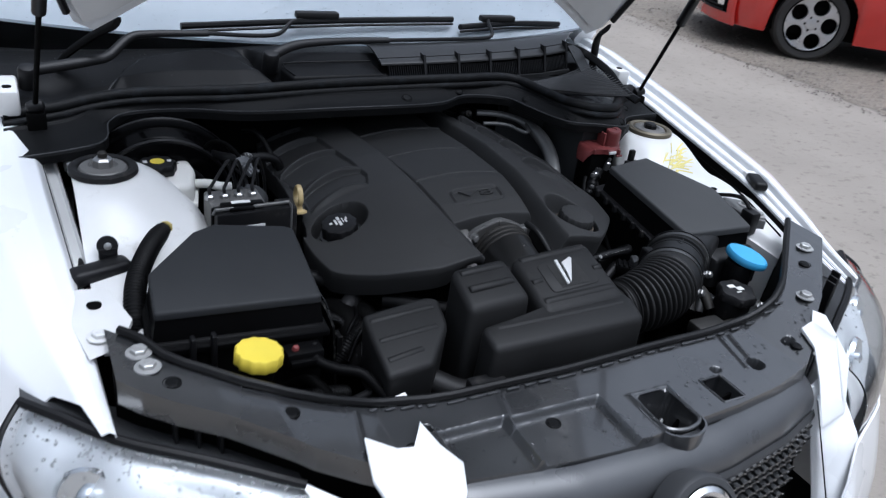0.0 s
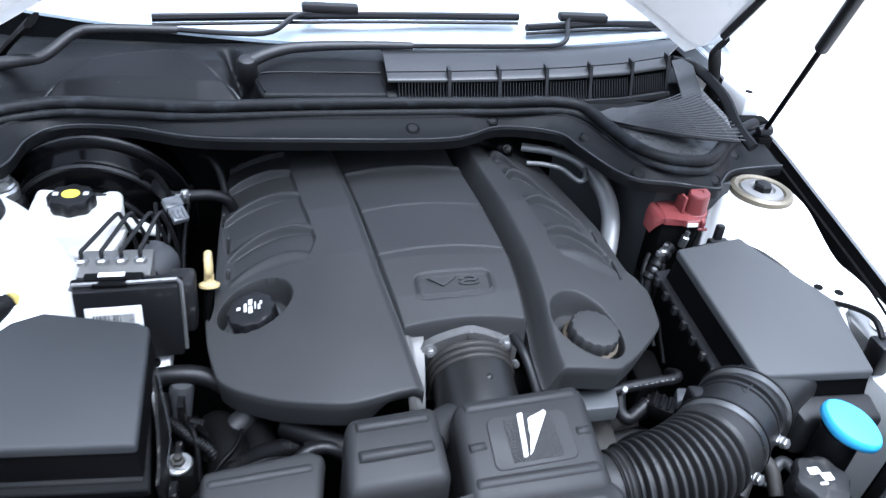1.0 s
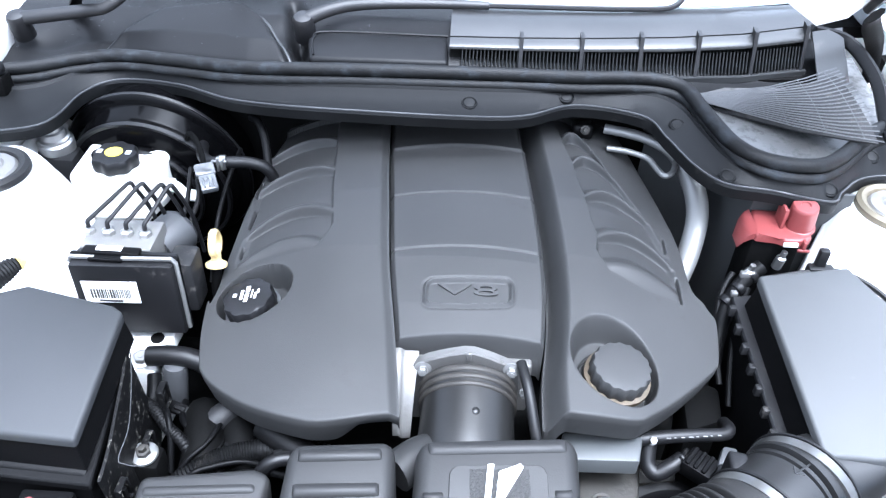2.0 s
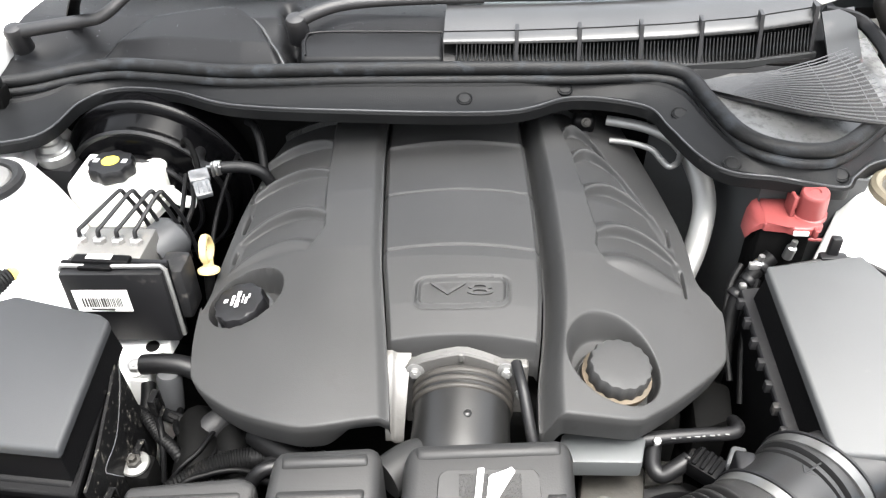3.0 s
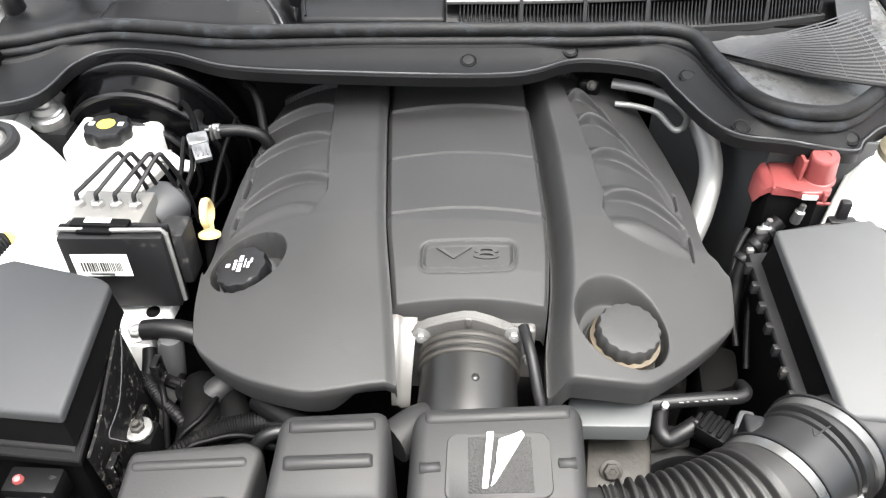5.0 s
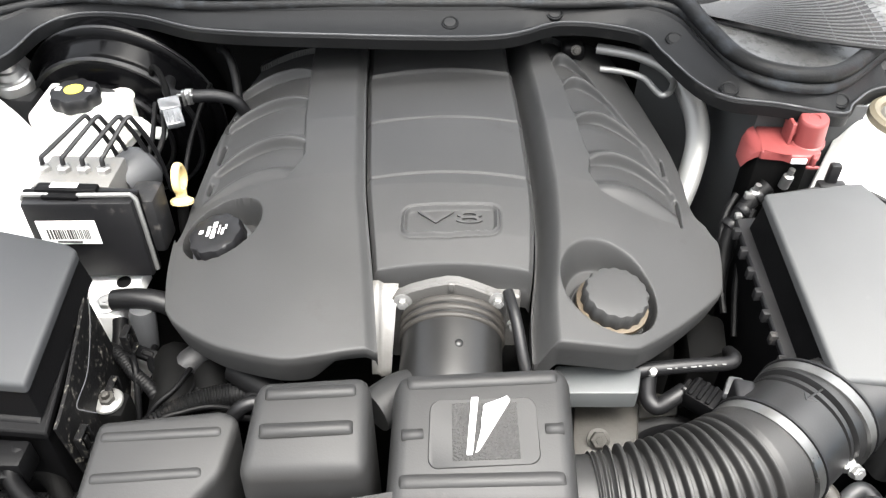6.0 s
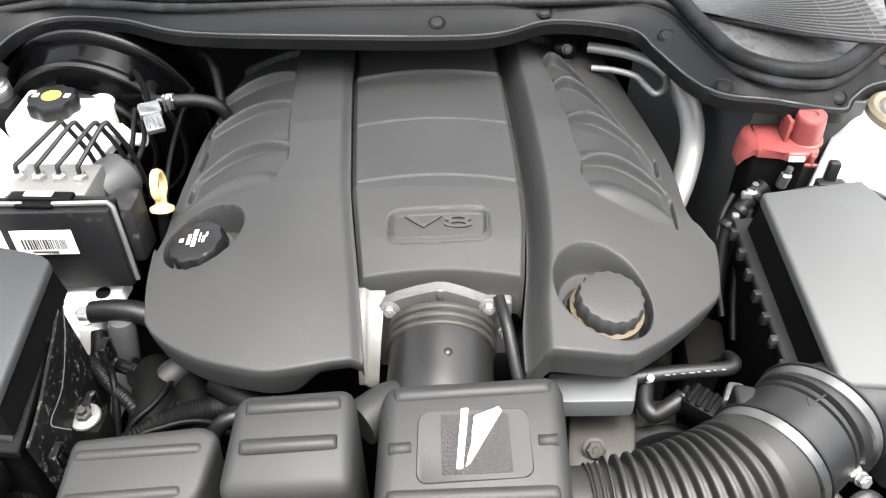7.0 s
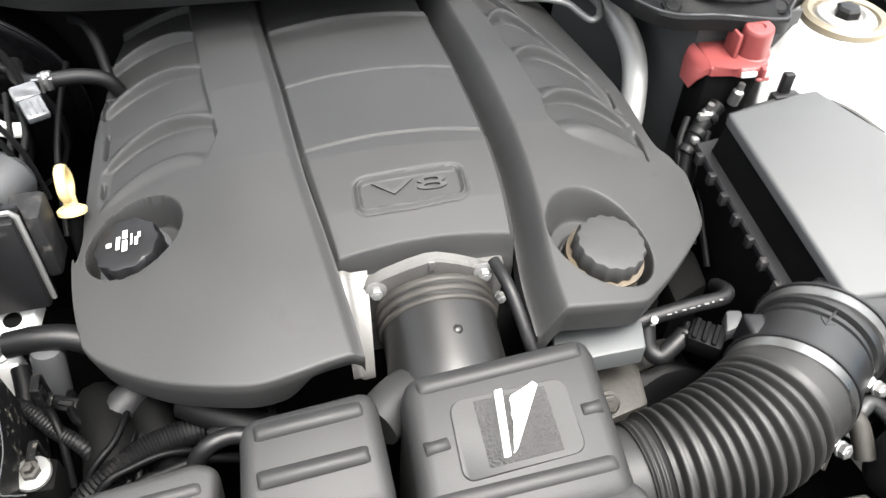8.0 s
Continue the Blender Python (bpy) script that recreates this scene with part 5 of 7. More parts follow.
for y, z in ((0.888, 0.80), (0.955, 0.785), (1.008, 0.80)):
    bm = bmesh.new()
    for lo, hi in (((-0.315, y - 0.009, z - 0.018), (-0.307, y - 0.007, z + 0.010)), ((-0.315, y + 0.007, z - 0.018), (-0.307, y + 0.009, z + 0.010)), ((-0.315, y - 0.008, z + 0.008), (-0.308, y + 0.008, z + 0.010)), ((-0.315, y - 0.008, z - 0.018), (-0.306, y + 0.008, z - 0.015)), ((-0.313, y - 0.003, z - 0.012), (-0.308, y + 0.003, z + 0.003))):
        rbox(bm, lo, hi, 0.0008, 1)
    part("side_clip", bm, M_SPECK, fuse)
bm = bmesh.new()
rbox(bm, (-0.395, 0.845, 0.79), (-0.345, 0.872, 0.82), 0.004)
rbox(bm, (-0.392, 0.838, 0.802), (-0.35, 0.846, 0.812), 0.002)
part("front_terminal", bm, M_SHELL, fuse)

# ---- brake control unit ----
abs_unit = thing("brake_control_unit", "black brake control module on an aluminium valve block", "brake unit")
bm = bmesh.new()
prism(bm, [(-0.424, 1.092), (-0.312, 1.098), (-0.312, 1.124), (-0.424, 1.124)], 0.80, 0.900, 0.003, 2)
module = part("module", bm, M_BLACK, abs_unit)
bm = bmesh.new()
rbox(bm, (-0.428, 1.108, 0.798), (-0.308, 1.116, 0.903), 0.003)
part("back_plate", bm, M_SHELL, module)
bm = bmesh.new()
tube(bm, [(-0.427, 1.104, 0.896), (-0.424, 1.104, 0.903), (-0.398, 1.104, 0.9035), (-0.394, 1.103, 0.899), (-0.372, 1.103, 0.8985), (-0.367, 1.104, 0.904), (-0.314, 1.106, 0.905), (-0.310, 1.106, 0.900), (-0.3095, 1.106, 0.86), (-0.3095, 1.106, 0.803)], 0.0026, 6, 3, smooth=False)
part("module_frame", bm, M_PIPE, module, "dull metal frame edge")
bm = bmesh.new()
rbox(bm, (-0.414, 1.107, 0.9005), (-0.350, 1.121, 0.9075), 0.003)
rbox(bm, (-0.404, 1.099, 0.9), (-0.366, 1.108, 0.905), 0.002)
part("plug_latch", bm, M_SHELL, module)
bm = bmesh.new()
rbox(bm, (-0.398, 1.111, 0.9076), (-0.370, 1.119, 0.9082), 0.0002, 1)
part("small_sticker", bm, M_LABEL, module, "small white sticker")
bm = bmesh.new()
rbox(bm, (-0.326, 1.112, 0.82), (-0.296, 1.150, 0.892), 0.006)
part("connector", bm, M_DUSTY, module)
bm = bmesh.new()
rbox(bm, (-0.424, 1.124, 0.81), (-0.344, 1.178, 0.900), 0.003)
part("valve_block", bm, M_ALU, abs_unit, "bare aluminium valve block")
bm = bmesh.new()
lathe(bm, [(0.025, 0), (0.027, 0.004), (0.027, 0.04), (0.022, 0.046)], (-0.360, 1.172, 0.862), (0.5, 1, 0.1), 28)
part("pump_motor", bm, M_GREYP, abs_unit)
bm = bmesh.new()
prism(bm, [(-0.413, 1.0896), (-0.353, 1.0929), (-0.353, 1.0934), (-0.413, 1.0901)], 0.849, 0.880, 0.0)
lab = part("label", bm, M_LABEL, module, "white sticker with a bar code")
random.seed(5)
x = -0.405
while x < -0.362:
    w = random.choice((0.0008, 0.0012, 0.0019))
    bm = bmesh.new()
    yy = 1.0896 + (x + 0.413) * 0.055
    rbox(bm, (x, yy - 0.0006, 0.856), (x + w, yy + 0.0002, 0.869), 0)
    part("code_bar", bm, M_INK, lab)
    x += w + random.choice((0.0009, 0.0014))
bm = bmesh.new()
rbox(bm, (-0.398, 1.0901, 0.8515), (-0.372, 1.0918, 0.8535), 0)
part("text_bar", bm, M_INK, lab)
for x, tx in ((-0.421, -0.386), (-0.399, -0.372), (-0.378, -0.350), (-0.357, -0.339)):
    bm = bmesh.new()
    low, top = Vector((x, 1.153, 0.914)), Vector((tx, 1.193, 0.938))
    tube(bm, [(x, 1.150, 0.898), (x, 1.151, 0.908), low, low.lerp(top, 0.12), low.lerp(top, 0.5), low.lerp(top, 0.90), top + Vector((0.003, 0.002, 0.001)), top + Vector((0.006, 0.003, -0.004)), top + Vector((0.014, 0.008, -0.030)), top + Vector((0.018, 0.014, -0.06)), top + Vector((0.02, 0.02, -0.11))], 0.0026, 8, 5)
    line = part("brake_line", bm, M_BLACK, abs_unit, "bent black brake pipe")
    bm = bmesh.new()
    lathe(bm, [(0.0075, 0), (0.0075, 0.006), (0.005, 0.008)], (x, 1.150, 0.899), (0, 0, 1), 6)
    part("union_nut", bm, M_STEEL, line)

# ---- brake fluid reservoir and booster ----
rsv = thing("brake_fluid_reservoir", "milky white brake fluid reservoir with black cap", "reservoir")
bm = bmesh.new()
prism(bm, [(-0.510, 1.300), (-0.470, 1.268), (-0.405, 1.272), (-0.390, 1.330), (-0.396, 1.392), (-0.425, 1.408), (-0.505, 1.400)], 0.812, lambda x, y: 0.868 + 0.06 * (y - 1.33), 0.010, 4)
part("tank", bm, M_TANK, rsv, smooth=50)
bm = bmesh.new()
prism(bm, [(-0.514, 1.296), (-0.470, 1.262), (-0.400, 1.266), (-0.385, 1.330), (-0.391, 1.396), (-0.425, 1.413), (-0.509, 1.405)], 0.826, 0.832, 0.002, 2)
part("seam", bm, M_TANK, rsv)
bm = bmesh.new()
lathe(bm, [(0.028, 0.0), (0.0295, 0.003), (0.0295, 0.014), (0.027, 0.018), (0.015, 0.019), (0.001, 0.019)], (-0.452, 1.326, 0.868), (0, 0, 1), 80, 0.06, 8, (0, 1, 2, 3))
cap = part("cap", bm, M_BLACK, rsv, "black lobed screw cap")
bm = bmesh.new()
lathe(bm, [(0.0115, 0), (0.0115, 0.0006), (0.001, 0.0007)], (-0.452, 1.326, 0.887), (0, 0, 1), 24)
part("cap_mark", bm, M_YELLOW, cap, "yellow round warning mark")
for s in (-1, 1):
    bm = bmesh.new()
    rbox(bm, (-0.452 + s * 0.019 - 0.0035, 1.322, 0.8868), (-0.452 + s * 0.019 + 0.0035, 1.331, 0.8876), 0.0003, 1)
    part("print_bar", bm, M_PRINT, cap)
bm = bmesh.new()
tube(bm, [(-0.392, 1.325, 0.842), (-0.372, 1.312, 0.846), (-0.356, 1.298, 0.846), (-0.338, 1.296, 0.845)], 0.0078, 12)
part("outlet", bm, M_TANK, rsv)
for ob in rsv.children:
    ob.location += Vector((-0.012, 0.008, 0))
boost = thing("brake_booster", "large round black brake booster against the firewall", "brake booster")
bm = bmesh.new()
lathe(bm, [(0.03, -0.060), (0.072, -0.058), (0.077, -0.055), (0.080, -0.046), (0.108, -0.043), (0.114, -0.039), (0.117, -0.028), (0.122, -0.008), (0.133, -0.005), (0.135, -0.002), (0.135, 0.006), (0.127, 0.012), (0.129, 0.045), (0.10, 0.06)], (-0.445, 1.425, 0.80), (0.05, 1, 0.12), 56)
part("shell", bm, surface("gloss_black_paint", (0.0015, 0.0015, 0.0017), 0.16, vary=0.1, bump=0.03, spec=0.06), boost, smooth=55)
# rings lighter than the shell draw the highlight arcs along its steps
for r, d in ((0.134, 0.0), (0.114, -0.040), (0.078, -0.055)):
    bm = bmesh.new()
    lathe(bm, [(r - 0.002, d - 0.002), (r, d - 0.003), (r + 0.002, d - 0.001), (r + 0.002, d + 0.002)], (-0.445, 1.425, 0.80), (0.05, 1, 0.12), 56)
    part("pressed_ring", bm, M_BLACK, boost, "pressed ring, paler for its highlight arc", smooth=60)
bm = bmesh.new()
tube(bm, [(-0.362, 1.385, 0.872), (-0.350, 1.345, 0.882), (-0.333, 1.326, 0.885), (-0.312, 1.328, 0.885), (-0.285, 1.333, 0.883), (-0.262, 1.336, 0.872), (-0.25, 1.338, 0.84)], 0.0080, 14)
part("vacuum_hose", bm, M_RUBBER, boost)
bm = bmesh.new()
lathe(bm, [(0.0078, -0.005), (0.0098, -0.004), (0.0098, 0.004), (0.0078, 0.005)], (-0.318, 1.327, 0.885), (1, 0.1, 0), 24)
rbox(bm, (-0.322, 1.312, 0.880), (-0.319, 1.319, 0.900), 0.0008)
rbox(bm, (-0.316, 1.312, 0.882), (-0.313, 1.319, 0.898), 0.0008)
rbox(bm, (-0.330, 1.316, 0.891), (-0.310, 1.320, 0.8935), 0.0008)
part("hose_clip", bm, M_STEEL, boost, "bright spring clip")
bm = bmesh.new()
slope = look((-0.334, 1.300, 0.894), (-0.313, 1.258, 0.872))
rbox(bm, (-0.0125, -0.006, -0.014), (0.0125, 0.006, 0.004), 0.003, 2, slope)
rbox(bm, (-0.0105, -0.005, -0.036), (0.0105, 0.005, -0.013), 0.002, 2, slope)
for q in (-0.006, 0.0, 0.006):
    rbox(bm, (q - 0.001, 0.004, -0.033), (q + 0.001, 0.0065, -0.018), 0.0005, 1, slope)
plug = part("sensor_plug", bm, surface("clear_grey_plastic", (0.085, 0.088, 0.092), 0.25, vary=0.3, scale=60, bump=0.05), boost, "clear grey sensor plug")
bm = bmesh.new()
tube(bm, [(-0.334, 1.299, 0.893), (-0.340, 1.316, 0.902), (-0.354, 1.340, 0.910), (-0.370, 1.362, 0.904), (-0.382, 1.378, 0.88)], 0.0038, 8)
part("lead", bm, M_DARK, plug)
bm = bmesh.new()
rbox(bm, (-0.459, 1.372, 0.899), (-0.441, 1.378, 0.906), 0.001, 1)
part("sticker", bm, M_LABEL, boost, "small white sticker")

# ---- silver fitting behind the tower ----
fit_post = thing("pressed_metal_cap", "silver stepped metal cap behind the strut tower", "metal cap")
bm = bmesh.new()
lathe(bm, [(0.024, -0.03), (0.024, 0.0), (0.021, 0.003), (0.021, 0.006), (0.018, 0.008), (0.016, 0.016), (0.013, 0.018), (0.012, 0.026), (0.006, 0.029), (0.001, 0.029)], (-0.561, 1.372, 0.876), (0, -0.1, 1), 28)
part("dome", bm, M_STEEL, fit_post)
bm = bmesh.new()
rbox(bm, (-0.59, 1.345, 0.80), (-0.53, 1.40, 0.862), 0.008)
part("base", bm, M_BLACK, fit_post)

# ---- red jump-start terminal ----
red = thing("terminal_cover", "faded red plastic cover over the jump terminal", "terminal cover")
bm = bmesh.new()
prism(bm, [(0.346, 1.214), (0.372, 1.211), (0.378, 1.206), (0.396, 1.206), (0.412, 1.214), (0.414, 1.250), (0.395, 1.266), (0.353, 1.266)], 0.893, 0.903, 0.003, 3)
part("cover", bm, M_RED, red)
bm = bmesh.new()
loft(bm, [[Vector((x, y, z)) for y, z in ((y0, top), (y1, top), (y1, top - 0.008), (y0, top - 0.008))] for x, top, y0, y1 in ((0.350, 0.9025, 1.216, 1.265), (0.344, 0.900, 1.218, 1.263), (0.338, 0.892, 1.222, 1.258), (0.334, 0.880, 1.227, 1.250))], True, True)
part("side_flap", bm, M_RED, red, smooth=50)
bm = bmesh.new()
lathe(bm, [(0.0190, 0.0), (0.0185, 0.003), (0.0168, 0.004), (0.0155, 0.030), (0.0150, 0.0335), (0.0135, 0.0350), (0.006, 0.0352), (0.005, 0.0335), (0.001, 0.0335)], (0.402, 1.236, 0.902), (-0.08, -0.12, 1), 32)
part("post_cap", bm, M_RED, red)
bm = bmesh.new()
rbox(bm, (0.377, 1.228, 0.900), (0.3815, 1.252, 0.929), 0.0015, 2)
rbox(bm, (0.380, 1.233, 0.912), (0.392, 1.2365, 0.927), 0.001, 1)
part("hinge_lug", bm, M_RED, red)
bm = bmesh.new()
rbox(bm, (0.399, 1.2015, 0.888), (0.4035, 1.211, 0.903), 0.0015, 2)
rbox(bm, (0.394, 1.2010, 0.889), (0.409, 1.2040, 0.893), 0.001, 1)
part("latch_hook", bm, M_RED, red)
bm = bmesh.new()
rbox(bm, (0.377, 1.2035, 0.894), (0.394, 1.2065, 0.900), 0.001)
part("clip", bm, M_LABEL, red)
bm = bmesh.new()
rbox(bm, (0.344, 1.216, 0.79), (0.404, 1.258, 0.893), 0.006)
part("terminal_block", bm, M_DARK, red)
bm = bmesh.new()
tube(bm, [(0.362, 1.206, 0.862), (0.338, 1.192, 0.842), (0.318, 1.165, 0.812), (0.308, 1.12, 0.765)], 0.0095, 12)
cable = part("cable", bm, M_LOOM, red, "taped black battery cable")
for k in range(3):
    bm = bmesh.new()
    c, d = Vector((0.350 - 0.014 * k, 1.199 - 0.011 * k, 0.853 - 0.013 * k)), Vector((-0.7, -0.45, -0.55))
    lathe(bm, [(0.0098, -0.004), (0.0104, -0.003), (0.0104, 0.003), (0.0098, 0.004)], c, d, 16)
    part("tape_band", bm, M_RUBBER, cable)
for p, q in (((0.334, 1.190, 0.853), (0.346, 1.197, 0.862)), ((0.323, 1.172, 0.838), (0.331, 1.180, 0.845))):
    bm = bmesh.new()
    rbox(bm, p, q, 0.002)
    part("loom_clip", bm, M_PIPE, cable, "pale cable clip")
for k, pts in enumerate(([(0.330, 1.205, 0.850), (0.316, 1.185, 0.830), (0.310, 1.150, 0.800), (0.312, 1.10, 0.765)], [(0.345, 1.185, 0.845), (0.334, 1.160, 0.815), (0.326, 1.125, 0.785), (0.322, 1.08, 0.75)])):
    bm = bmesh.new()
    tube(bm, pts, 0.0038, 8)
    part("sensor_lead", bm, M_LOOM, red, "thin black lead")
for p in ((0.381, 1.207, 0.872), (0.345, 1.196, 0.858)):
    bm = bmesh.new()
    lathe(bm, [(0.006, -0.012), (0.006, 0.004), (0.0035, 0.006), (0.0035, 0.014)], p, (0.1, -0.1, 1), 10)
    part("stud", bm, M_STEEL, red)

# ---- air conditioning pipes ----
acp = thing("air_conditioning_pipe", "dull aluminium pipe bending down behind the cover", "pipe")
bm = bmesh.new()
tube(bm, [(0.188, 1.420, 0.914), (0.238, 1.402, 0.914), (0.276, 1.375, 0.906), (0.297, 1.337, 0.889), (0.302, 1.297, 0.865), (0.288, 1.252, 0.835), (0.266, 1.212, 0.802), (0.252, 1.18, 0.75)], lambda t: 0.0070 + 0.0072 * step((t - 0.22) / 0.22), 20, 8, flat=0.82)
part("main_pipe", bm, M_PIPE, acp)
bm = bmesh.new()
tube(bm, [(0.190, 1.390, 0.901), (0.215, 1.384, 0.902), (0.241, 1.371, 0.901), (0.251, 1.350, 0.899), (0.258, 1.334, 0.899), (0.267, 1.336, 0.901), (0.274, 1.350, 0.902), (0.280, 1.374, 0.906)], 0.004, 10, 8)
part("thin_pipe", bm, M_PIPE, acp)
for lo, hi in (((0.142, 1.405, 0.900), (0.172, 1.43, 0.924)), ((0.238, 1.400, 0.915), (0.256, 1.418, 0.936))):
    bm = bmesh.new()
    rbox(bm, lo, hi, 0.007, 3)
    part("fitting", bm, M_SHELL, acp)
bolt(acp, (0.159, 1.404, 0.919), (0, -1, 0.5), 0.0042, "bolt", M_CAST, 1.5)

# ---- caps at the front ----
scalloped_cap("coolant_cap", (-0.441, 0.818, 0.841), 0.0288, 0.018, (0.10, 0.02, 1), M_YELLOW, "bright yellow scalloped coolant filler cap", "filler cap", 12, 0.03, 0.8, M_DARK)
wc = thing("washer_cap", "sky blue oval washer bottle flip cap", "filler cap")
bm = bmesh.new()
outline = [Vector((0.034 * math.cos(a) * (1 + 0.10 * math.cos(2 * a)), 0.028 * math.sin(a), 0)) for a in np.linspace(0, 2 * math.pi, 33)[:-1]]
mw = Matrix.Translation((0.436, 0.868, 0.832)) @ Matrix.Rotation(radians(-62), 4, "Z") @ Matrix.Rotation(radians(10), 4, "Y")
loft(bm, [[mw @ Vector((p.x * s, p.y * s, h)) for p in outline] for s, h in ((0.94, -0.004), (1.0, -0.002), (1.0, 0.006), (0.93, 0.010), (0.4, 0.0115), (0.05, 0.0115))], True, True)
part("cap", bm, M_BLUE, wc, smooth=50)
bm = bmesh.new()
tube(bm, [(0.432, 0.872, 0.826), (0.435, 0.875, 0.78), (0.45, 0.89, 0.68)], 0.024, 18)
part("filler_neck", bm, M_BLACK, wc)


# ---- front panel over the radiator ----
panel = thing("radiator_cover", "wet black plastic panel over the radiator", "radiator cover")


def panel_edges(x):
    a = abs(x)
    back = interp(x, [-0.62, -0.572, -0.564, -0.541, -0.514, -0.47, -0.43, -0.378, -0.325, -0.274, -0.212, -0.035, 0.125, 0.302, 0.357, 0.392, 0.43, 0.493, 0.522, 0.60], [0.925, 0.879, 0.869, 0.827, 0.807, 0.776, 0.757, 0.746, 0.747, 0.743, 0.737, 0.737, 0.745, 0.749, 0.748, 0.756, 0.780, 0.836, 0.862, 0.93])
    front = interp(x, [-0.60, -0.578, -0.548, -0.501, -0.451, -0.421, -0.375, -0.33, -0.26, -0.17, 0, 0.17, 0.26, 0.333, 0.369, 0.393, 0.454, 0.518, 0.60], [0.805, 0.779, 0.756, 0.728, 0.689, 0.666, 0.646, 0.631, 0.614, 0.602, 0.590, 0.602, 0.614, 0.631, 0.656, 0.680, 0.722, 0.779, 0.85])
    return front, back


def arm_z(a):
    """The panel climbs towards the wings."""
    return interp(a, [0, 0.25, 0.32, 0.38, 0.44, 0.50, 0.57, 0.62], [0.788, 0.788, 0.795, 0.817, 0.837, 0.849, 0.859, 0.863])


def panel_top(x, y):
    a = abs(x)
    z = arm_z(a)
    # two sunken fields with a web between them, on either side of the latch
    def well(x0, x1, y0, y1, deep, soft=0.008, r=0.0):
        q = max(x0 - x, x - x1, y0 - y, y - y1)
        if r:
            cx, cy = (x0 + x1) / 2, (y0 + y1) / 2
            q = math.hypot(max(abs(x - cx) - (x1 - x0) / 2 + r, 0), max(abs(y - cy) - (y1 - y0) / 2 + r, 0)) - r
        return -deep * step(0.5 - q / soft)
    z += well(-0.255, -0.165, 0.60, 0.685, 0.012) + well(-0.155, -0.02, 0.590, 0.680, 0.012)
    z += well(0.024, 0.086, 0.586, 0.664, 0.10, 0.0035, 0.028) + well(0.146, 0.186, 0.612, 0.662, 0.06, 0.003, 0.004)
    z += 0.004 * math.exp(-(((max(abs(x - 0.055) - 0.031, abs(y - 0.62) - 0.045)) / 0.004) ** 2)) * (0.57 < y < 0.67)
    z += well(0.252, 0.272, 0.652, 0.676, 0.03, 0.004, 0.009) + well(0.182, 0.198, 0.668, 0.680, 0.012, 0.004, 0.006)
    z += well(0.335, 0.350, 0.672, 0.688, 0.02, 0.004, 0.007) + well(-0.276, -0.262, 0.690, 0.702, 0.02, 0.004, 0.006)
    for x0 in (-0.36, -0.16, 0.245, 0.262):
        z += 0.003 * math.exp(-(((x - x0 - 0.25 * (y - 0.68)) / 0.003) ** 2)) * (0.66 < y < 0.735)
    return z


bm = bmesh.new()


def panel_at(u, v):
    x = -0.60 + 1.20 * u
    f, b = panel_edges(x)
    if v < 0.06:
        q = v / 0.06
        return Vector((x, f - 0.002 * (1 - q), panel_top(x, f) - 0.028 * (1 - q)))
    y = f + (b - f) * (v - 0.06) / 0.94
    return Vector((x, y, panel_top(x, y)))


sheet(bm, 520, 110, panel_at, 0.003)
part("moulding", bm, M_PANEL, panel, smooth=35)
bm = bmesh.new()
tube(bm, [(x, panel_edges(x)[1] + 0.002, panel_top(x, panel_edges(x)[1]) + 0.006) for x in np.linspace(-0.585, 0.585, 60)], 0.0055, 8, 1, smooth=False)
part("rear_seal", bm, M_RUBBER, panel, "black rubber seal strip")
# raised dashes along the seal, paler grey to stand for wet glints
random.seed(3)
x = -0.34
while x < 0.37:
    w = random.uniform(0.003, 0.014)
    x += 2 * w + random.uniform(0.002, 0.012)
    bm = bmesh.new()
    y = panel_edges(x)[1] - 0.008
    rbox(bm, (x - w, y - 0.002, panel_top(x, y) + 0.001), (x + w, y + 0.002, panel_top(x, y) + 0.004), 0.001, 1)
    part("seal_glint_tab", bm, M_GREYP, panel)
for x, y in ((-0.570, 0.849), (-0.565, 0.820), (0.540, 0.837), (0.431, 0.735)):
    bolt(panel, (x, y, panel_top(x, y) + 0.001), (0, 0, 1), 0.0095, "bolt", M_ZINC, 1.55)
for x, y in ((-0.30, 0.665), (-0.545, 0.79), (-0.10, 0.665), (0.50, 0.80), (0.345, 0.665), (-0.43, 0.725)):
    clip(panel, (x, y, panel_top(x, y)))
bm = bmesh.new()
rim = catmull([(0.020, 0.640), (0.020, 0.607), (0.027, 0.584), (0.055, 0.573), (0.083, 0.584), (0.090, 0.605), (0.090, 0.640)], 6)
c0 = Vector((0.055, 0.62, 0))
loft(bm, [[p + (p - c0).normalized() * k + Vector((0, 0, z)) for k, z in ((0, 0.752), (0, 0.789), (0.003, 0.789), (0.003, 0.752))] for p in (Vector((q.x, q.y, 0)) for q in rim)], True, True)
part("latch_rim", bm, M_PANEL, panel, "raised rim round the latch opening")
bm = bmesh.new()
ring = [(0.025, 0.655), (0.0235, 0.61), (0.030, 0.592), (0.055, 0.585), (0.080, 0.592), (0.0865, 0.61), (0.085, 0.655), (0.078, 0.664), (0.032, 0.664)]
hoop = catmull([(x, y, panel_top(0.0, y) + 0.001) for x, y in ring], 6, True)
tube(bm, hoop + [hoop[0]], 0.0028, 8, 1, smooth=False)
part("opening_lip", bm, M_PANEL, panel)
bm = bmesh.new()
tube(bm, [(x, y, 0.7865) for x, y in ((0.146, 0.612), (0.146, 0.662), (0.186, 0.662), (0.186, 0.612), (0.146, 0.612))], 0.0026, 8, 1, smooth=False)
part("opening_lip", bm, M_PANEL, panel)
latch = thing("bonnet_latch", "steel bonnet latch inside the panel opening", "latch")
bm = bmesh.new()
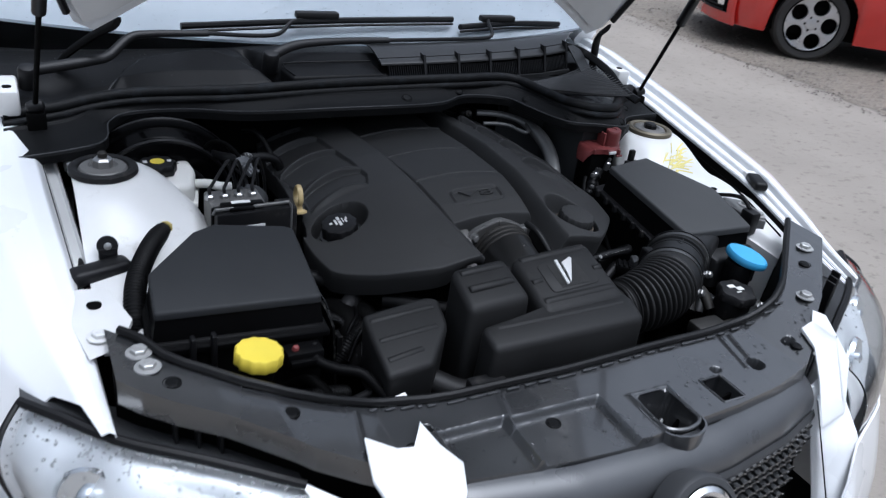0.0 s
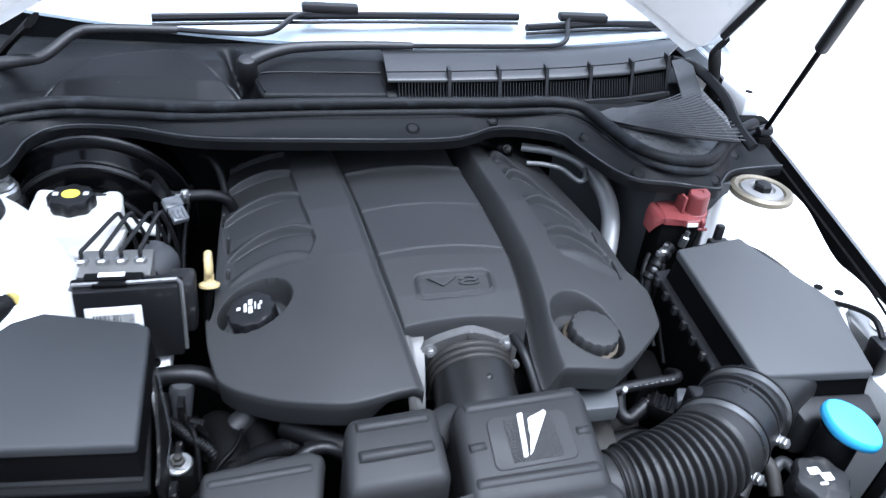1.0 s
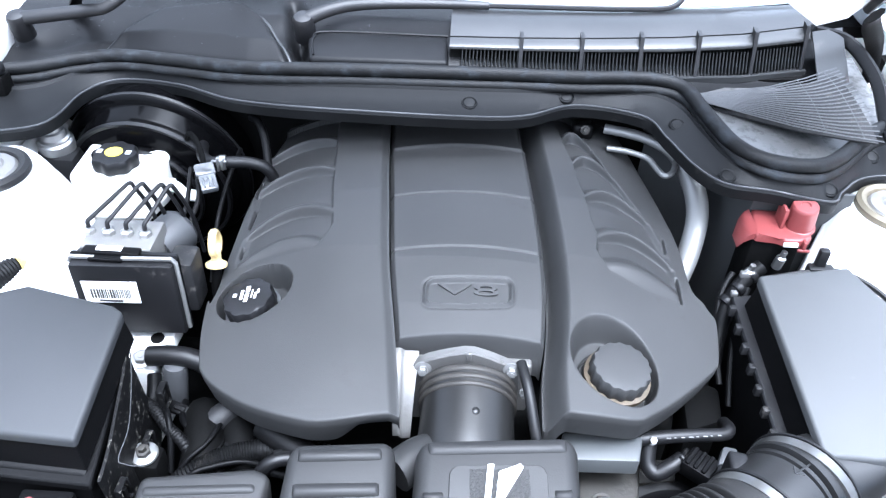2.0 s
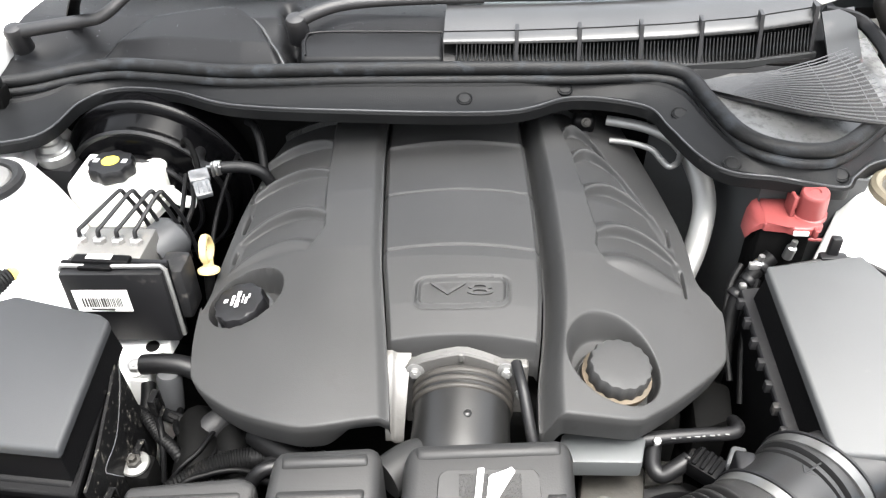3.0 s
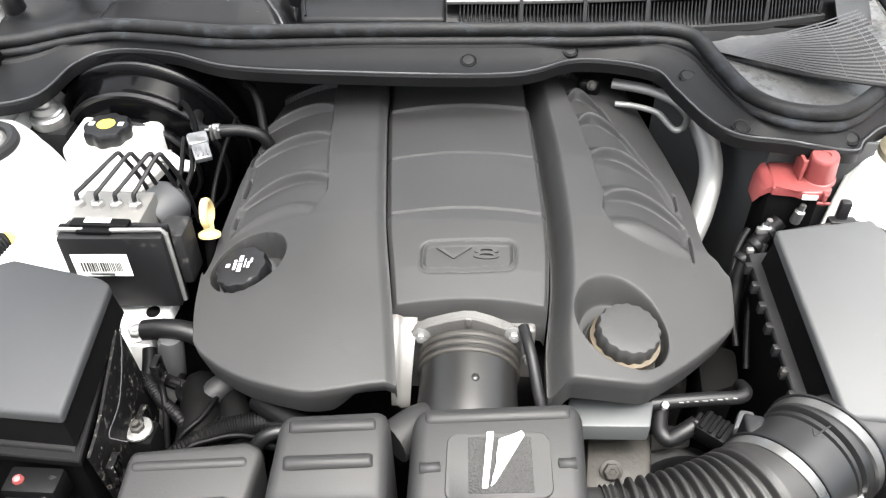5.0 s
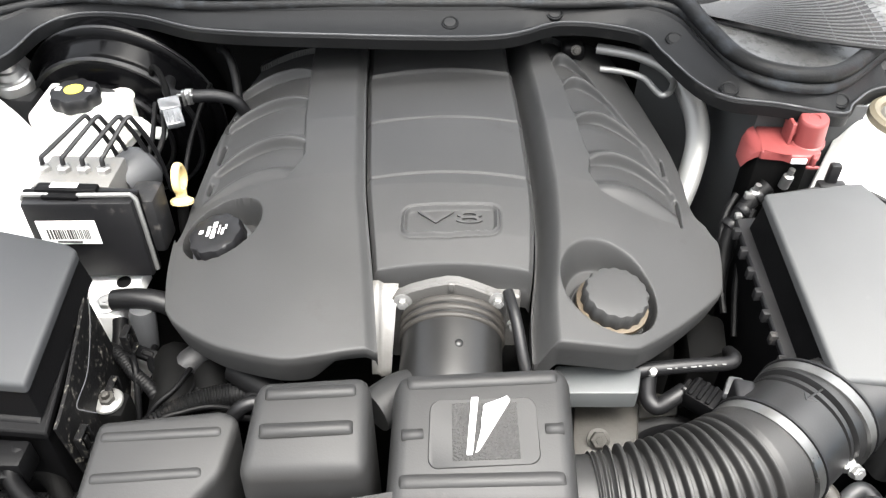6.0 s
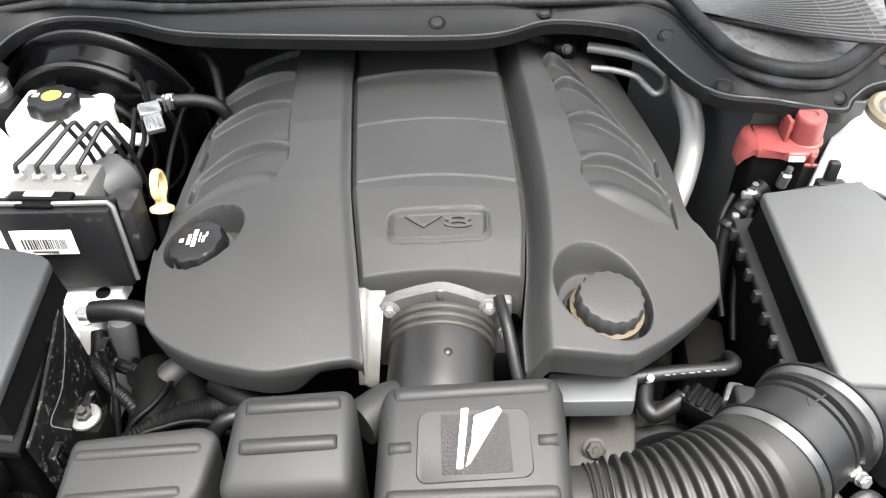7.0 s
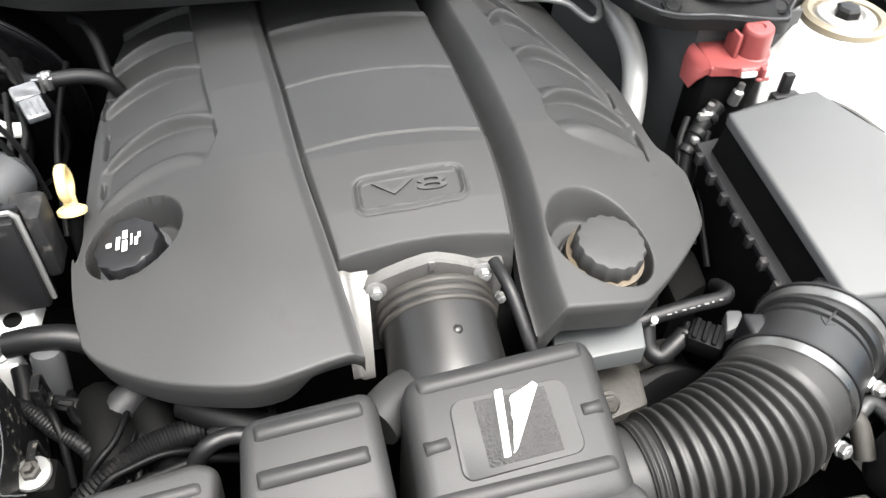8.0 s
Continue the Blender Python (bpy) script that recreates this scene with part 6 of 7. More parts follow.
rbox(bm, (0.034, 0.60, 0.70), (0.078, 0.655, 0.722), 0.003)
part("plate", bm, M_CAST, latch)
bm = bmesh.new()
tube(bm, [(0.036, 0.622, 0.738), (0.048, 0.628, 0.748), (0.056, 0.632, 0.745), (0.074, 0.645, 0.750)], 0.003, 8)
part("claw", bm, M_STEEL, latch)
for s in (-1, 1):
    for k in range(3):
        bm = bmesh.new()
        x, y = s * (0.545 - 0.022 * k), 0.772 - 0.012 * k
        rbox(bm, (min(x, x + s * 0.004), y - 0.012, 0.74), (max(x, x + s * 0.004), y + 0.006, 0.845), 0.001, 1)
        part("support_rib", bm, M_BLACK, panel)
bm = bmesh.new()


def apron(u, v):
    x = -0.60 + 1.2 * u
    f, b = panel_edges(x)
    return Vector((x, f + 0.03 - 0.02 * v, panel_top(x, f) - 0.012 - 0.2 * v))


# apron and shroud are near black so the gaps read as shaded
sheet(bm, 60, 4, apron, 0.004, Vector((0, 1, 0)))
part("apron", bm, M_DARK, panel, "radiator support below the panel, darkened as the gap's shade")
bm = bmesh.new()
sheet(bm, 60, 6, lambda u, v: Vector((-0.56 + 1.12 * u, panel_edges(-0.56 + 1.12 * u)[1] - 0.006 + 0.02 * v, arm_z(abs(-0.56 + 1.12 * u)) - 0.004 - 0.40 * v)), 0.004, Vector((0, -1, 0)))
part("radiator_back", bm, M_DARK, panel, "radiator shroud behind the panel, darkened to deep shade")

# ---- grille ----
grille = thing("grille", "black honeycomb grille under a satin grey bar", "grille")


def nose(x, z):
    """How far forward the front of the car reaches at a width and height."""
    a = abs(x)
    return interp(a, [0, 0.12, 0.25, 0.34, 0.42], [0.545, 0.550, 0.572, 0.60, 0.64]) - 0.55 * (0.765 - z) * (1 if z > 0.70 else 0.85)


bm = bmesh.new()


def bar_at(u, v):
    x = -0.345 + 0.69 * u
    a = v * math.pi / 2
    return Vector((x, nose(x, 0.765) + 0.045 - 0.043 * math.sin(a), 0.772 - 0.038 * (1 - math.cos(a)) - 0.004 * v))


sheet(bm, 70, 14, bar_at, 0.003)
part("upper_bar", bm, surface("satin_grey_bar", (0.050, 0.052, 0.056), 0.30, spec=0.7, vary=0.1, bump=0.12, dirt=0.15, dirt_col=(0.015, 0.014, 0.013)), grille, "satin grey plastic bar", smooth=60)
bm = bmesh.new()
sheet(bm, 70, 4, lambda u, v: Vector((-0.345 + 0.69 * u, nose(-0.345 + 0.69 * u, 0.725) + 0.022 - 0.006 * v, 0.731 - 0.008 * v)), 0.006)
part("trim_edge", bm, M_GREYP, grille)
bm = bmesh.new()
pitch = 0.0165
for r in range(9):
    for c in range(42):
        x = -0.34 + pitch * c + (pitch / 2 if r % 2 else 0)
        z = 0.716 - r * pitch * 0.72
        if abs(x) > 0.335 - 0.02 * r or math.hypot(x, (z - 0.715) * 1.2) < 0.055:
            continue
        y = nose(x, z) + 0.018
        rings = []
        for rr, dy in ((pitch * 0.56, 0.0), (pitch * 0.40, -0.001), (pitch * 0.37, 0.012)):
            rings.append([Vector((x + rr * math.sin(math.pi / 3 * k), y + dy + 0.5 * (rr * math.cos(math.pi / 3 * k) * 0.72 * -0.5), z + 0.8 * rr * math.cos(math.pi / 3 * k))) for k in range(6)])
        loft(bm, rings, True, False)
tagged(part("honeycomb", bm, M_PANEL, grille, "glossy black honeycomb mesh", smooth=20), kind="stuff")
bm = bmesh.new()
sheet(bm, 30, 4, lambda u, v: Vector((-0.35 + 0.70 * u, nose(-0.35 + 0.70 * u, 0.7) + 0.055 - 0.05 * v, 0.725 - 0.18 * v)), 0.003, Vector((0, 1, 0)))
part("backing", bm, M_DARK, grille)
badge = thing("grille_badge", "round chrome grille badge in a grey surround", "badge")
bx = Matrix.Translation((0.020, 0.497, 0.722)) @ Matrix.Rotation(radians(62), 4, "X")
for name, prof, mat in (("surround", [(0.060, -0.03), (0.062, 0.0), (0.058, 0.006), (0.050, 0.008), (0.049, 0.0)], M_GREYP), ("ring", [(0.046, 0.0), (0.047, 0.008), (0.041, 0.012), (0.035, 0.008), (0.034, 0.0)], M_CHROME), ("disc", [(0.036, 0.0), (0.036, 0.004), (0.001, 0.005)], M_BLACK)):
    bm = bmesh.new()
    lathe(bm, prof, (0, 0, 0), (0, 0, 1), 48)
    bmesh.ops.transform(bm, matrix=bx, verts=bm.verts)
    part(name, bm, mat, badge)
bm = bmesh.new()
prism(bm, [(-0.02, -0.012), (0.0, -0.022), (0.022, -0.004), (0.012, 0.016), (-0.010, 0.020)], 0.004, 0.009, 0.002, 2)
bmesh.ops.transform(bm, matrix=bx, verts=bm.verts)
part("emblem_shape", bm, M_CHROME, badge)

# ---- bumper ----
bumper = thing("front_bumper", "white front bumper with torn mounting tabs", "bumper")
bm = bmesh.new()


def bump_at(u, v):
    e = 2 * u - 1
    a = abs(e)
    x = math.copysign(interp(a, [0, 0.4, 0.6, 0.8, 1.0], [0, 0.36, 0.56, 0.78, 0.93]), e)
    y = interp(abs(x), [0, 0.34, 0.395, 0.52, 0.62, 0.685, 0.718, 0.80, 0.93], [0.43, 0.50, 0.546, 0.598, 0.668, 0.743, 0.818, 0.90, 1.02])
    z = interp(abs(x), [0, 0.32, 0.385, 0.56, 0.80, 0.93], [0.56, 0.58, 0.694, 0.690, 0.694, 0.70])
    drop = v * (z - 0.22)
    return Vector((x, y - 0.05 * math.sin(math.pi * min(1, v * 1.2)), z - drop))


sheet(bm, 60, 16, bump_at, 0.004, Vector((0, 1, 0)))
part("skin", bm, M_WHITE, bumper, smooth=60)
for s in (-1, 1):
    bm = bmesh.new()
    outline = [(-0.360, 0.678), (-0.327, 0.659), (-0.304, 0.658), (-0.276, 0.703), (-0.273, 0.656), (-0.258, 0.623), (-0.274, 0.584), (-0.302, 0.547), (-0.367, 0.554), (-0.379, 0.607)] if s < 0 else [(0.367, 0.683), (0.389, 0.682), (0.408, 0.702), (0.414, 0.680), (0.392, 0.640), (0.408, 0.615), (0.385, 0.578), (0.340, 0.578), (0.350, 0.615), (0.353, 0.642)]
    sag = lambda x, y: arm_z(abs(x)) + 0.004 - (1.5 * max(0, 0.640 - y) if x > 0 else 0.25 * max(0, 0.60 - y))
    prism(bm, outline, sag, lambda x, y: sag(x, y) + 0.005, 0.0012, 1)
    part("mounting_tab", bm, M_WHITE, bumper, "torn white bumper tab")
    bm = bmesh.new()
    near = lambda v: Vector((0.345 - 0.02 * v, 0.618 - 0.10 * v, 0.759 - 0.19 * v))
    far = lambda v: Vector((interp(v, [0, 0.45, 1], [0.434, 0.400, 0.385]), interp(v, [0, 0.45, 1], [0.672, 0.553, 0.515]), interp(v, [0, 0.45, 1], [0.780, 0.703, 0.57])))
    sheet(bm, 8, 20, lambda u, v: Matrix.Diagonal((s, 1, 1)) @ near(v).lerp(far(v), u) + Vector((0, -0.012 * math.sin(math.pi * u), 0)), 0.004, Vector((0, 1, 0)))
    part("upright", bm, M_WHITE, bumper, "white bumper strip between grille and headlamp", smooth=60)
    bm = bmesh.new()
    sheet(bm, 3, 14, lambda u, v: Vector((s * (0.338 + 0.012 * u - 0.02 * v), nose(0.345, 0.76) - 0.003 + 0.008 * u - 0.11 * v, 0.752 - 0.17 * v)), 0.003, Vector((0, 1, 0)))
    part("chrome_trim", bm, M_CHROME, bumper, "bright chrome edging")

# ---- headlamps ----
M_LENS = surface("headlamp_lens", (0.9, 0.92, 0.93), 0.05, vary=0.0, bump=0.0, trans=1.0, rvary=0.03)
M_REFLECT = surface("headlamp_reflector", (0.62, 0.63, 0.64), 0.32, metal=0.4, vary=0.2, scale=14, bump=0.05)


def headlamp(s):
    h = thing("headlamp", "rain-spotted clear headlamp with silver reflector", "headlamp", "headlamps")
    top = catmull([(0.695, 0.862, 0.811), (0.655, 0.820, 0.810), (0.602, 0.768, 0.804), (0.515, 0.716, 0.793), (0.428, 0.668, 0.775)], 8)
    low = catmull([(0.712, 0.825, 0.70), (0.685, 0.750, 0.695), (0.62, 0.675, 0.695), (0.52, 0.605, 0.695), (0.395, 0.552, 0.70)], 8)

    def lens(u, v, inset=0.0):
        k = u * (len(top) - 1)
        i = min(int(k), len(top) - 2)
        a, b = top[i].lerp(top[i + 1], k - i), low[i].lerp(low[i + 1], k - i)
        out = Vector((0.5, -0.55, 0.5)).normalized() * (0.035 * math.sin(math.pi * v) - inset)
        p = a.lerp(b, v) + out
        return Vector((s * p.x, p.y, p.z))

    bm = bmesh.new()
    sheet(bm, 32, 16, lens, 0.003, Vector((-s * 0.4, 0.5, -0.6)))
    glass = part("lens", bm, M_LENS, h, smooth=60)
    glass.visible_shadow = False
    bm = bmesh.new()
    sheet(bm, 48, 30, lambda u, v: lens(0.02 + 0.96 * u, 0.03 + 0.95 * v, 0.022 + 0.030 * math.exp(-(((u - 0.72) / 0.16) ** 2 + ((v - 0.5) / 0.3) ** 2)) + 0.024 * math.exp(-(((u - 0.36) / 0.14) ** 2 + ((v - 0.52) / 0.3) ** 2))), 0.003, Vector((-s * 0.4, 0.5, -0.6)))
    part("reflector", bm, M_REFLECT, h, smooth=60)
    for u in (0.36, 0.72):
        bm = bmesh.new()
        lathe(bm, [(0.034, -0.004), (0.036, 0.0), (0.033, 0.006), (0.030, 0.002), (0.012, 0.0), (0.010, 0.010), (0.001, 0.014)], lens(u, 0.52, 0.045), Vector((s * 0.35, -0.8, 0.3)), 28)
        part("bulb_bowl", bm, M_CHROME, h)
    bm = bmesh.new()
    tube(bm, [lens(u, 0.0) + Vector((0, 0.002, 0.0)) for u in np.linspace(0, 1, 24)], 0.0065, 8, 1, smooth=False)
    part("rim_seal", bm, M_BLACK, h)
    bm = bmesh.new()
    tube(bm, [lens(0, v) + Vector((-s * 0.0, 0.003, 0)) for v in np.linspace(0, 1, 10)], 0.004, 8, 1, smooth=False)
    part("side_seal", bm, M_BLACK, h)
    bm = bmesh.new()
    sheet(bm, 30, 3, lambda u, v: lens(u, 0.0) + Vector((0, 0.004 + 0.085 * v, 0.001 - 0.02 * v)), 0.003)
    part("housing", bm, M_GREYP, h, "dark grey lamp housing behind the lens")
    random.seed(11)
    bm = bmesh.new()
    for k in range(300 if s < 0 else 60):
        u, v = random.uniform(0.05, 1.0), min(0.95, random.expovariate(8.0))
        r = random.uniform(0.0008, 0.0021)
        bmesh.ops.create_icosphere(bm, subdivisions=1, radius=r, matrix=Matrix.Translation(lens(u, v) + Vector((0, -0.0004, 0.0004))))
    tagged(part("rainwater", bm, M_WET, glass, "raindrops on the lens"), kind="stuff")


headlamp(1), headlamp(-1)

# ---- wheels that carry the car ----
for s, wy in ((-1, 1.25), (1, 1.25), (-1, 4.15), (1, 4.15)):
    w = thing("road_wheel", "black tyre under the white car", "wheel", "wheels of the white car")
    bm = bmesh.new()
    lathe(bm, [(0.24, -0.11), (0.315, -0.112), (0.333, -0.09), (0.336, 0), (0.333, 0.09), (0.315, 0.112), (0.24, 0.11)], (s * 0.81, wy, 0.336), (1, 0, 0), 40)
    part("tyre", bm, M_RUBBER, w)
    bm = bmesh.new()
    lathe(bm, [(0.239, -0.10), (0.239, 0.10), (0.20, 0.09), (0.05, 0.07), (0.001, 0.07)], (s * 0.81, wy, 0.336), (s, 0, 0), 40)
    part("rim", bm, M_ALU, w)

# ---- bonnet stops, fender bolts ----
for s in (1,):
    st = thing("bonnet_stop", "small black rubber bonnet stop on the wing edge", "rubber stop", "bonnet stops")
    bm = bmesh.new()
    m = Matrix.Translation((s * 0.650, 1.060, 0.872)) @ Matrix.Rotation(radians(-s * 28), 4, "Z")
    rbox(bm, (-0.014, -0.030, -0.006), (0.014, 0.030, 0.012), 0.006, 3, m)
    part("pad", bm, M_RUBBER, st)
    bm = bmesh.new()
    rbox(bm, (-0.012, 0.030, -0.006), (0.012, 0.052, 0.008), 0.003, 2, m)
    part("holder", bm, M_LABEL, st, "white holder")
bm = bmesh.new()
prism(bm, [(-0.628, 1.00), (-0.585, 0.995), (-0.565, 0.93), (-0.585, 0.885), (-0.62, 0.87), (-0.632, 0.93)], 0.846, lambda x, y: 0.854 + 0.14 * (y - 0.93), 0.003, 2)
brk = tagged(part("wing_bracket", bm, M_WHITE_IN), "white painted wing bracket bolted at the corner", "bracket")
# solid dark disc gives the hole's shade as colour
bm = bmesh.new()
lathe(bm, [(0.009, 0), (0.009, 0.002), (0.001, 0.002)], (-0.604, 0.965, 0.858), (0, 0, 1), 20)
part("hole", bm, M_DARK, brk)
bolt(brk, (-0.605, 0.905, 0.852), (0, 0, 1), 0.009, "bolt", M_WHITE_IN)

shelf = thing("wing_shelf_bracket", "grey steel bracket with bolts on the white wing shelf", "bracket")
bm = bmesh.new()
prism(bm, [(0.556, 1.055), (0.590, 1.035), (0.600, 0.985), (0.578, 0.955), (0.550, 0.975), (0.545, 1.030)], 0.82, lambda x, y: 0.850 + 0.10 * (y - 1.0), 0.004, 2)
part("plate", bm, M_PIPE, shelf)
bm = bmesh.new()
rbox(bm, (0.540, 0.960, 0.815), (0.564, 0.990, 0.862), 0.004)
part("connector", bm, M_BLACK, shelf)
bm = bmesh.new()
tube(bm, [(0.552, 0.980, 0.862), (0.556, 1.005, 0.872), (0.556, 1.035, 0.866), (0.545, 1.075, 0.850)], 0.004, 8)
part("lead", bm, M_LOOM, shelf)
bolt(shelf, (0.578, 1.015, 0.852), (0, 0, 1), 0.0075, "bolt", M_ZINC)
bolt(shelf, (0.577, 0.975, 0.848), (0, 0, 1), 0.0075, "bolt", M_ZINC)
# holes are dark discs on the shelf, coloured as shade
for x, y in ((0.540, 1.100), (0.566, 1.088)):
    bm = bmesh.new()
    z = tower_z(x, y) + 0.0008
    lathe(bm, [(0.0065, 0), (0.0065, 0.001), (0.001, 0.001)], (x, y, z), (0, 0, 1), 16)
    solid("shelf_hole_disc", bm, M_DARK, "small dark disc standing for a hole in the white wing shelf", "hole", "holes in the wing shelf")

# ---- small fittings and looms ----


def loom(name, pts, r, label, ribbed=True, material=None, category="wiring loom"):
    bm = bmesh.new()
    length = sum((Vector(a) - Vector(b)).length for a, b in zip(pts, pts[1:]))
    n = max(6, int(length / 0.0009 / max(1, len(pts) - 1))) if ribbed else 8
    n = min(n, 90)
    turns = length / 0.0036
    tube(bm, pts, (lambda t: r * (1 + 0.06 * math.cos(2 * math.pi * turns * t))) if ribbed else r, 12, n)
    return solid(name, bm, material or M_LOOM, label, category, smooth=60)


loom("corrugated_loom", [(-0.345, 1.02, 0.77), (-0.322, 1.0, 0.785), (-0.300, 0.978, 0.782), (-0.278, 0.962, 0.775), (-0.26, 0.945, 0.74)], 0.0065, "dark grey corrugated wiring tube beside the engine", True)
loom("corrugated_loom", [(-0.30, 0.915, 0.735), (-0.272, 0.932, 0.760), (-0.242, 0.950, 0.768), (-0.215, 0.962, 0.768), (-0.18, 0.970, 0.766), (-0.13, 0.975, 0.755)], 0.0118, "black corrugated wiring tube in front of the engine")
loom("taped_loom", [(-0.20, 0.985, 0.785), (-0.17, 0.965, 0.785), (-0.13, 0.945, 0.78), (-0.08, 0.94, 0.77)], 0.014, "taped black wiring bundle under the cover", False)
loom("rubber_hose", [(-0.345, 1.062, 0.797), (-0.318, 1.062, 0.800), (-0.29, 1.060, 0.797), (-0.25, 1.05, 0.78)], 0.0115, "short black rubber hose entering the engine", False, M_RUBBER, "hose")
# low hoses take the near black, so their shade is in the colour
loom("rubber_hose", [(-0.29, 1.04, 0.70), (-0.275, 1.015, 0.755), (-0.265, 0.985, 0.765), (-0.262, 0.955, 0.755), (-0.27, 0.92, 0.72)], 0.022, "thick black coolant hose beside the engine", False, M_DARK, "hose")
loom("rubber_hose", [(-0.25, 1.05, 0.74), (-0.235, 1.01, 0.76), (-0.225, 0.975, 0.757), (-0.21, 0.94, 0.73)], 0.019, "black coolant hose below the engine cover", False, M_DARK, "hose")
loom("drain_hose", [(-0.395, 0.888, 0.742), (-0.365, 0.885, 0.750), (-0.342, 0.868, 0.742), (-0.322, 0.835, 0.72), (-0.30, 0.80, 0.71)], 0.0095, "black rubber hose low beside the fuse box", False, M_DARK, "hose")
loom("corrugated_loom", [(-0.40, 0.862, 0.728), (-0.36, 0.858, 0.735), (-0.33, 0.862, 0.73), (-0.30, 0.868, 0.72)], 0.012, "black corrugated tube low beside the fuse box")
loom("corrugated_loom", [(-0.455, 1.165, 0.80), (-0.468, 1.155, 0.850), (-0.492, 1.12, 0.872), (-0.525, 1.06, 0.872), (-0.552, 0.99, 0.860), (-0.562, 0.93, 0.82)], 0.0135, "thick corrugated black loom curving round the fuse box")
loom("overflow_hose", [(-0.353, 0.865, 0.815), (-0.356, 0.845, 0.806), (-0.335, 0.825, 0.801), (-0.305, 0.808, 0.797), (-0.28, 0.78, 0.77)], 0.0075, "thin black overflow hose", False, M_SHELL, "hose")
loom("overflow_hose", [(-0.40, 0.80, 0.77), (-0.36, 0.785, 0.775), (-0.32, 0.79, 0.775), (-0.28, 0.81, 0.77)], 0.006, "thin black overflow hose", False, M_RUBBER, "hose")
loom("seal_strip", [(-0.60, 1.34, 0.845), (-0.607, 1.2, 0.845), (-0.607, 1.08, 0.845), (-0.60, 1.0, 0.84)], 0.006, "black rubber strip along the wing", False, M_RUBBER, "seal")
# these leads use the darkened plastic for the shade they lie in
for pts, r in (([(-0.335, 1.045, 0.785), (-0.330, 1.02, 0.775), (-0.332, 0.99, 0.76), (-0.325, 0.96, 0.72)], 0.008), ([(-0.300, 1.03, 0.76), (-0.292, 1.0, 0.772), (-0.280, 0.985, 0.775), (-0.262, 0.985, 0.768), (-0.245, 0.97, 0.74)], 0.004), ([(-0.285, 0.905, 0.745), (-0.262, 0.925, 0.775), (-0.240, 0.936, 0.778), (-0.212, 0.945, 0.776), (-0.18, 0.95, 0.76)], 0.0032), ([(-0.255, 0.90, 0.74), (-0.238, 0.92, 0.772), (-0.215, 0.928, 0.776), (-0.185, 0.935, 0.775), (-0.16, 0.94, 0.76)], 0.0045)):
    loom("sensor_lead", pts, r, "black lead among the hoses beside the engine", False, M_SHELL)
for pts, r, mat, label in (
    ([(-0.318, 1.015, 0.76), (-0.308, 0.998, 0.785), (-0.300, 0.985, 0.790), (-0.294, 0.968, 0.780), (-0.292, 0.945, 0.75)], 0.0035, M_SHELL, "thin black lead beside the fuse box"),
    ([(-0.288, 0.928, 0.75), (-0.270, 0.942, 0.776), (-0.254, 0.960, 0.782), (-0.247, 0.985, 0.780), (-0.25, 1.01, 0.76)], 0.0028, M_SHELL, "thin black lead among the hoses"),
    ([(-0.205, 0.925, 0.755), (-0.185, 0.935, 0.786), (-0.165, 0.942, 0.790), (-0.145, 0.940, 0.785), (-0.12, 0.935, 0.76)], 0.0075, M_RUBBER, "black hose behind the resonator chambers")):
    loom("sensor_lead" if r < 0.005 else "rubber_hose", pts, r, label, False, mat, "lead" if r < 0.005 else "hose")
for k in range(4):
    x = -0.262 + 0.008 * k
    loom("sensor_lead", [(x + 0.004, 1.00, 0.752), (x + 0.002, 0.975, 0.768), (x, 0.945, 0.764), (x - 0.006, 0.915, 0.742)], 0.0034, "black lead in a bundle beside the engine", False)
loom("rubber_hose", [(-0.225, 1.03, 0.765), (-0.242, 1.008, 0.776), (-0.262, 0.990, 0.768), (-0.278, 0.975, 0.745)], 0.0145, "dusty brown-grey hose dropping from under the cover", False, M_DUSTY, "hose")
for at, turn, size in (((-0.300, 1.012, 0.770), -20, 0.008), ((-0.170, 0.950, 0.786), 12, 0.007)):
    cn = thing("wiring_connector", "small dusty black connector among the hoses", "connector", "connectors beside the engine")
    mt = Matrix.Translation(at) @ Matrix.Rotation(radians(turn), 4, "Z") @ Matrix.Rotation(radians(18), 4, "X")
    bm = bmesh.new()
    rbox(bm, (-size * 1.6, -size * 0.8, -size * 0.7), (size * 1.6, size * 0.8, size * 0.5), 0.002, 2, mt)
    part("housing", bm, M_SHELL, cn)
    bm = bmesh.new()
    rbox(bm, (-size * 0.5, -size * 0.35, size * 0.45), (size * 1.2, size * 0.35, size * 0.8), 0.001, 1, mt)
    part("latch", bm, M_LOOM, cn)
tape = thing("loom_tape", "yellow paper tape round a wiring loom", "tape")
bm = bmesh.new()
tube(bm, [(-0.484, 1.132, 0.869), (-0.496, 1.113, 0.8735)], 0.0145, 12, 1, smooth=False)
part("band", bm, surface("yellow_tape", (0.42, 0.33, 0.08), 0.6, vary=0.4, scale=120, dirt=0.5, dirt_col=(0.08, 0.07, 0.03)), tape)
sensor = thing("impact_sensor", "black plastic sensor on a strap beside the wing", "sensor")
bm = bmesh.new()
rbox(bm, (-0.626, 1.028, 0.85), (-0.548, 1.058, 0.872), 0.008, 3, Matrix.Translation((-0.587, 1.043, 0.86)) @ Matrix.Rotation(radians(18), 4, "Z") @ Matrix.Translation((0.587, -1.043, -0.86)))
part("body", bm, M_BLACK, sensor)
bm = bmesh.new()
lathe(bm, [(0.0125, -0.003), (0.0135, -0.002), (0.0135, 0.002), (0.0125, 0.003)], (-0.574, 1.068, 0.884), (0, -1, 0.35), 24)
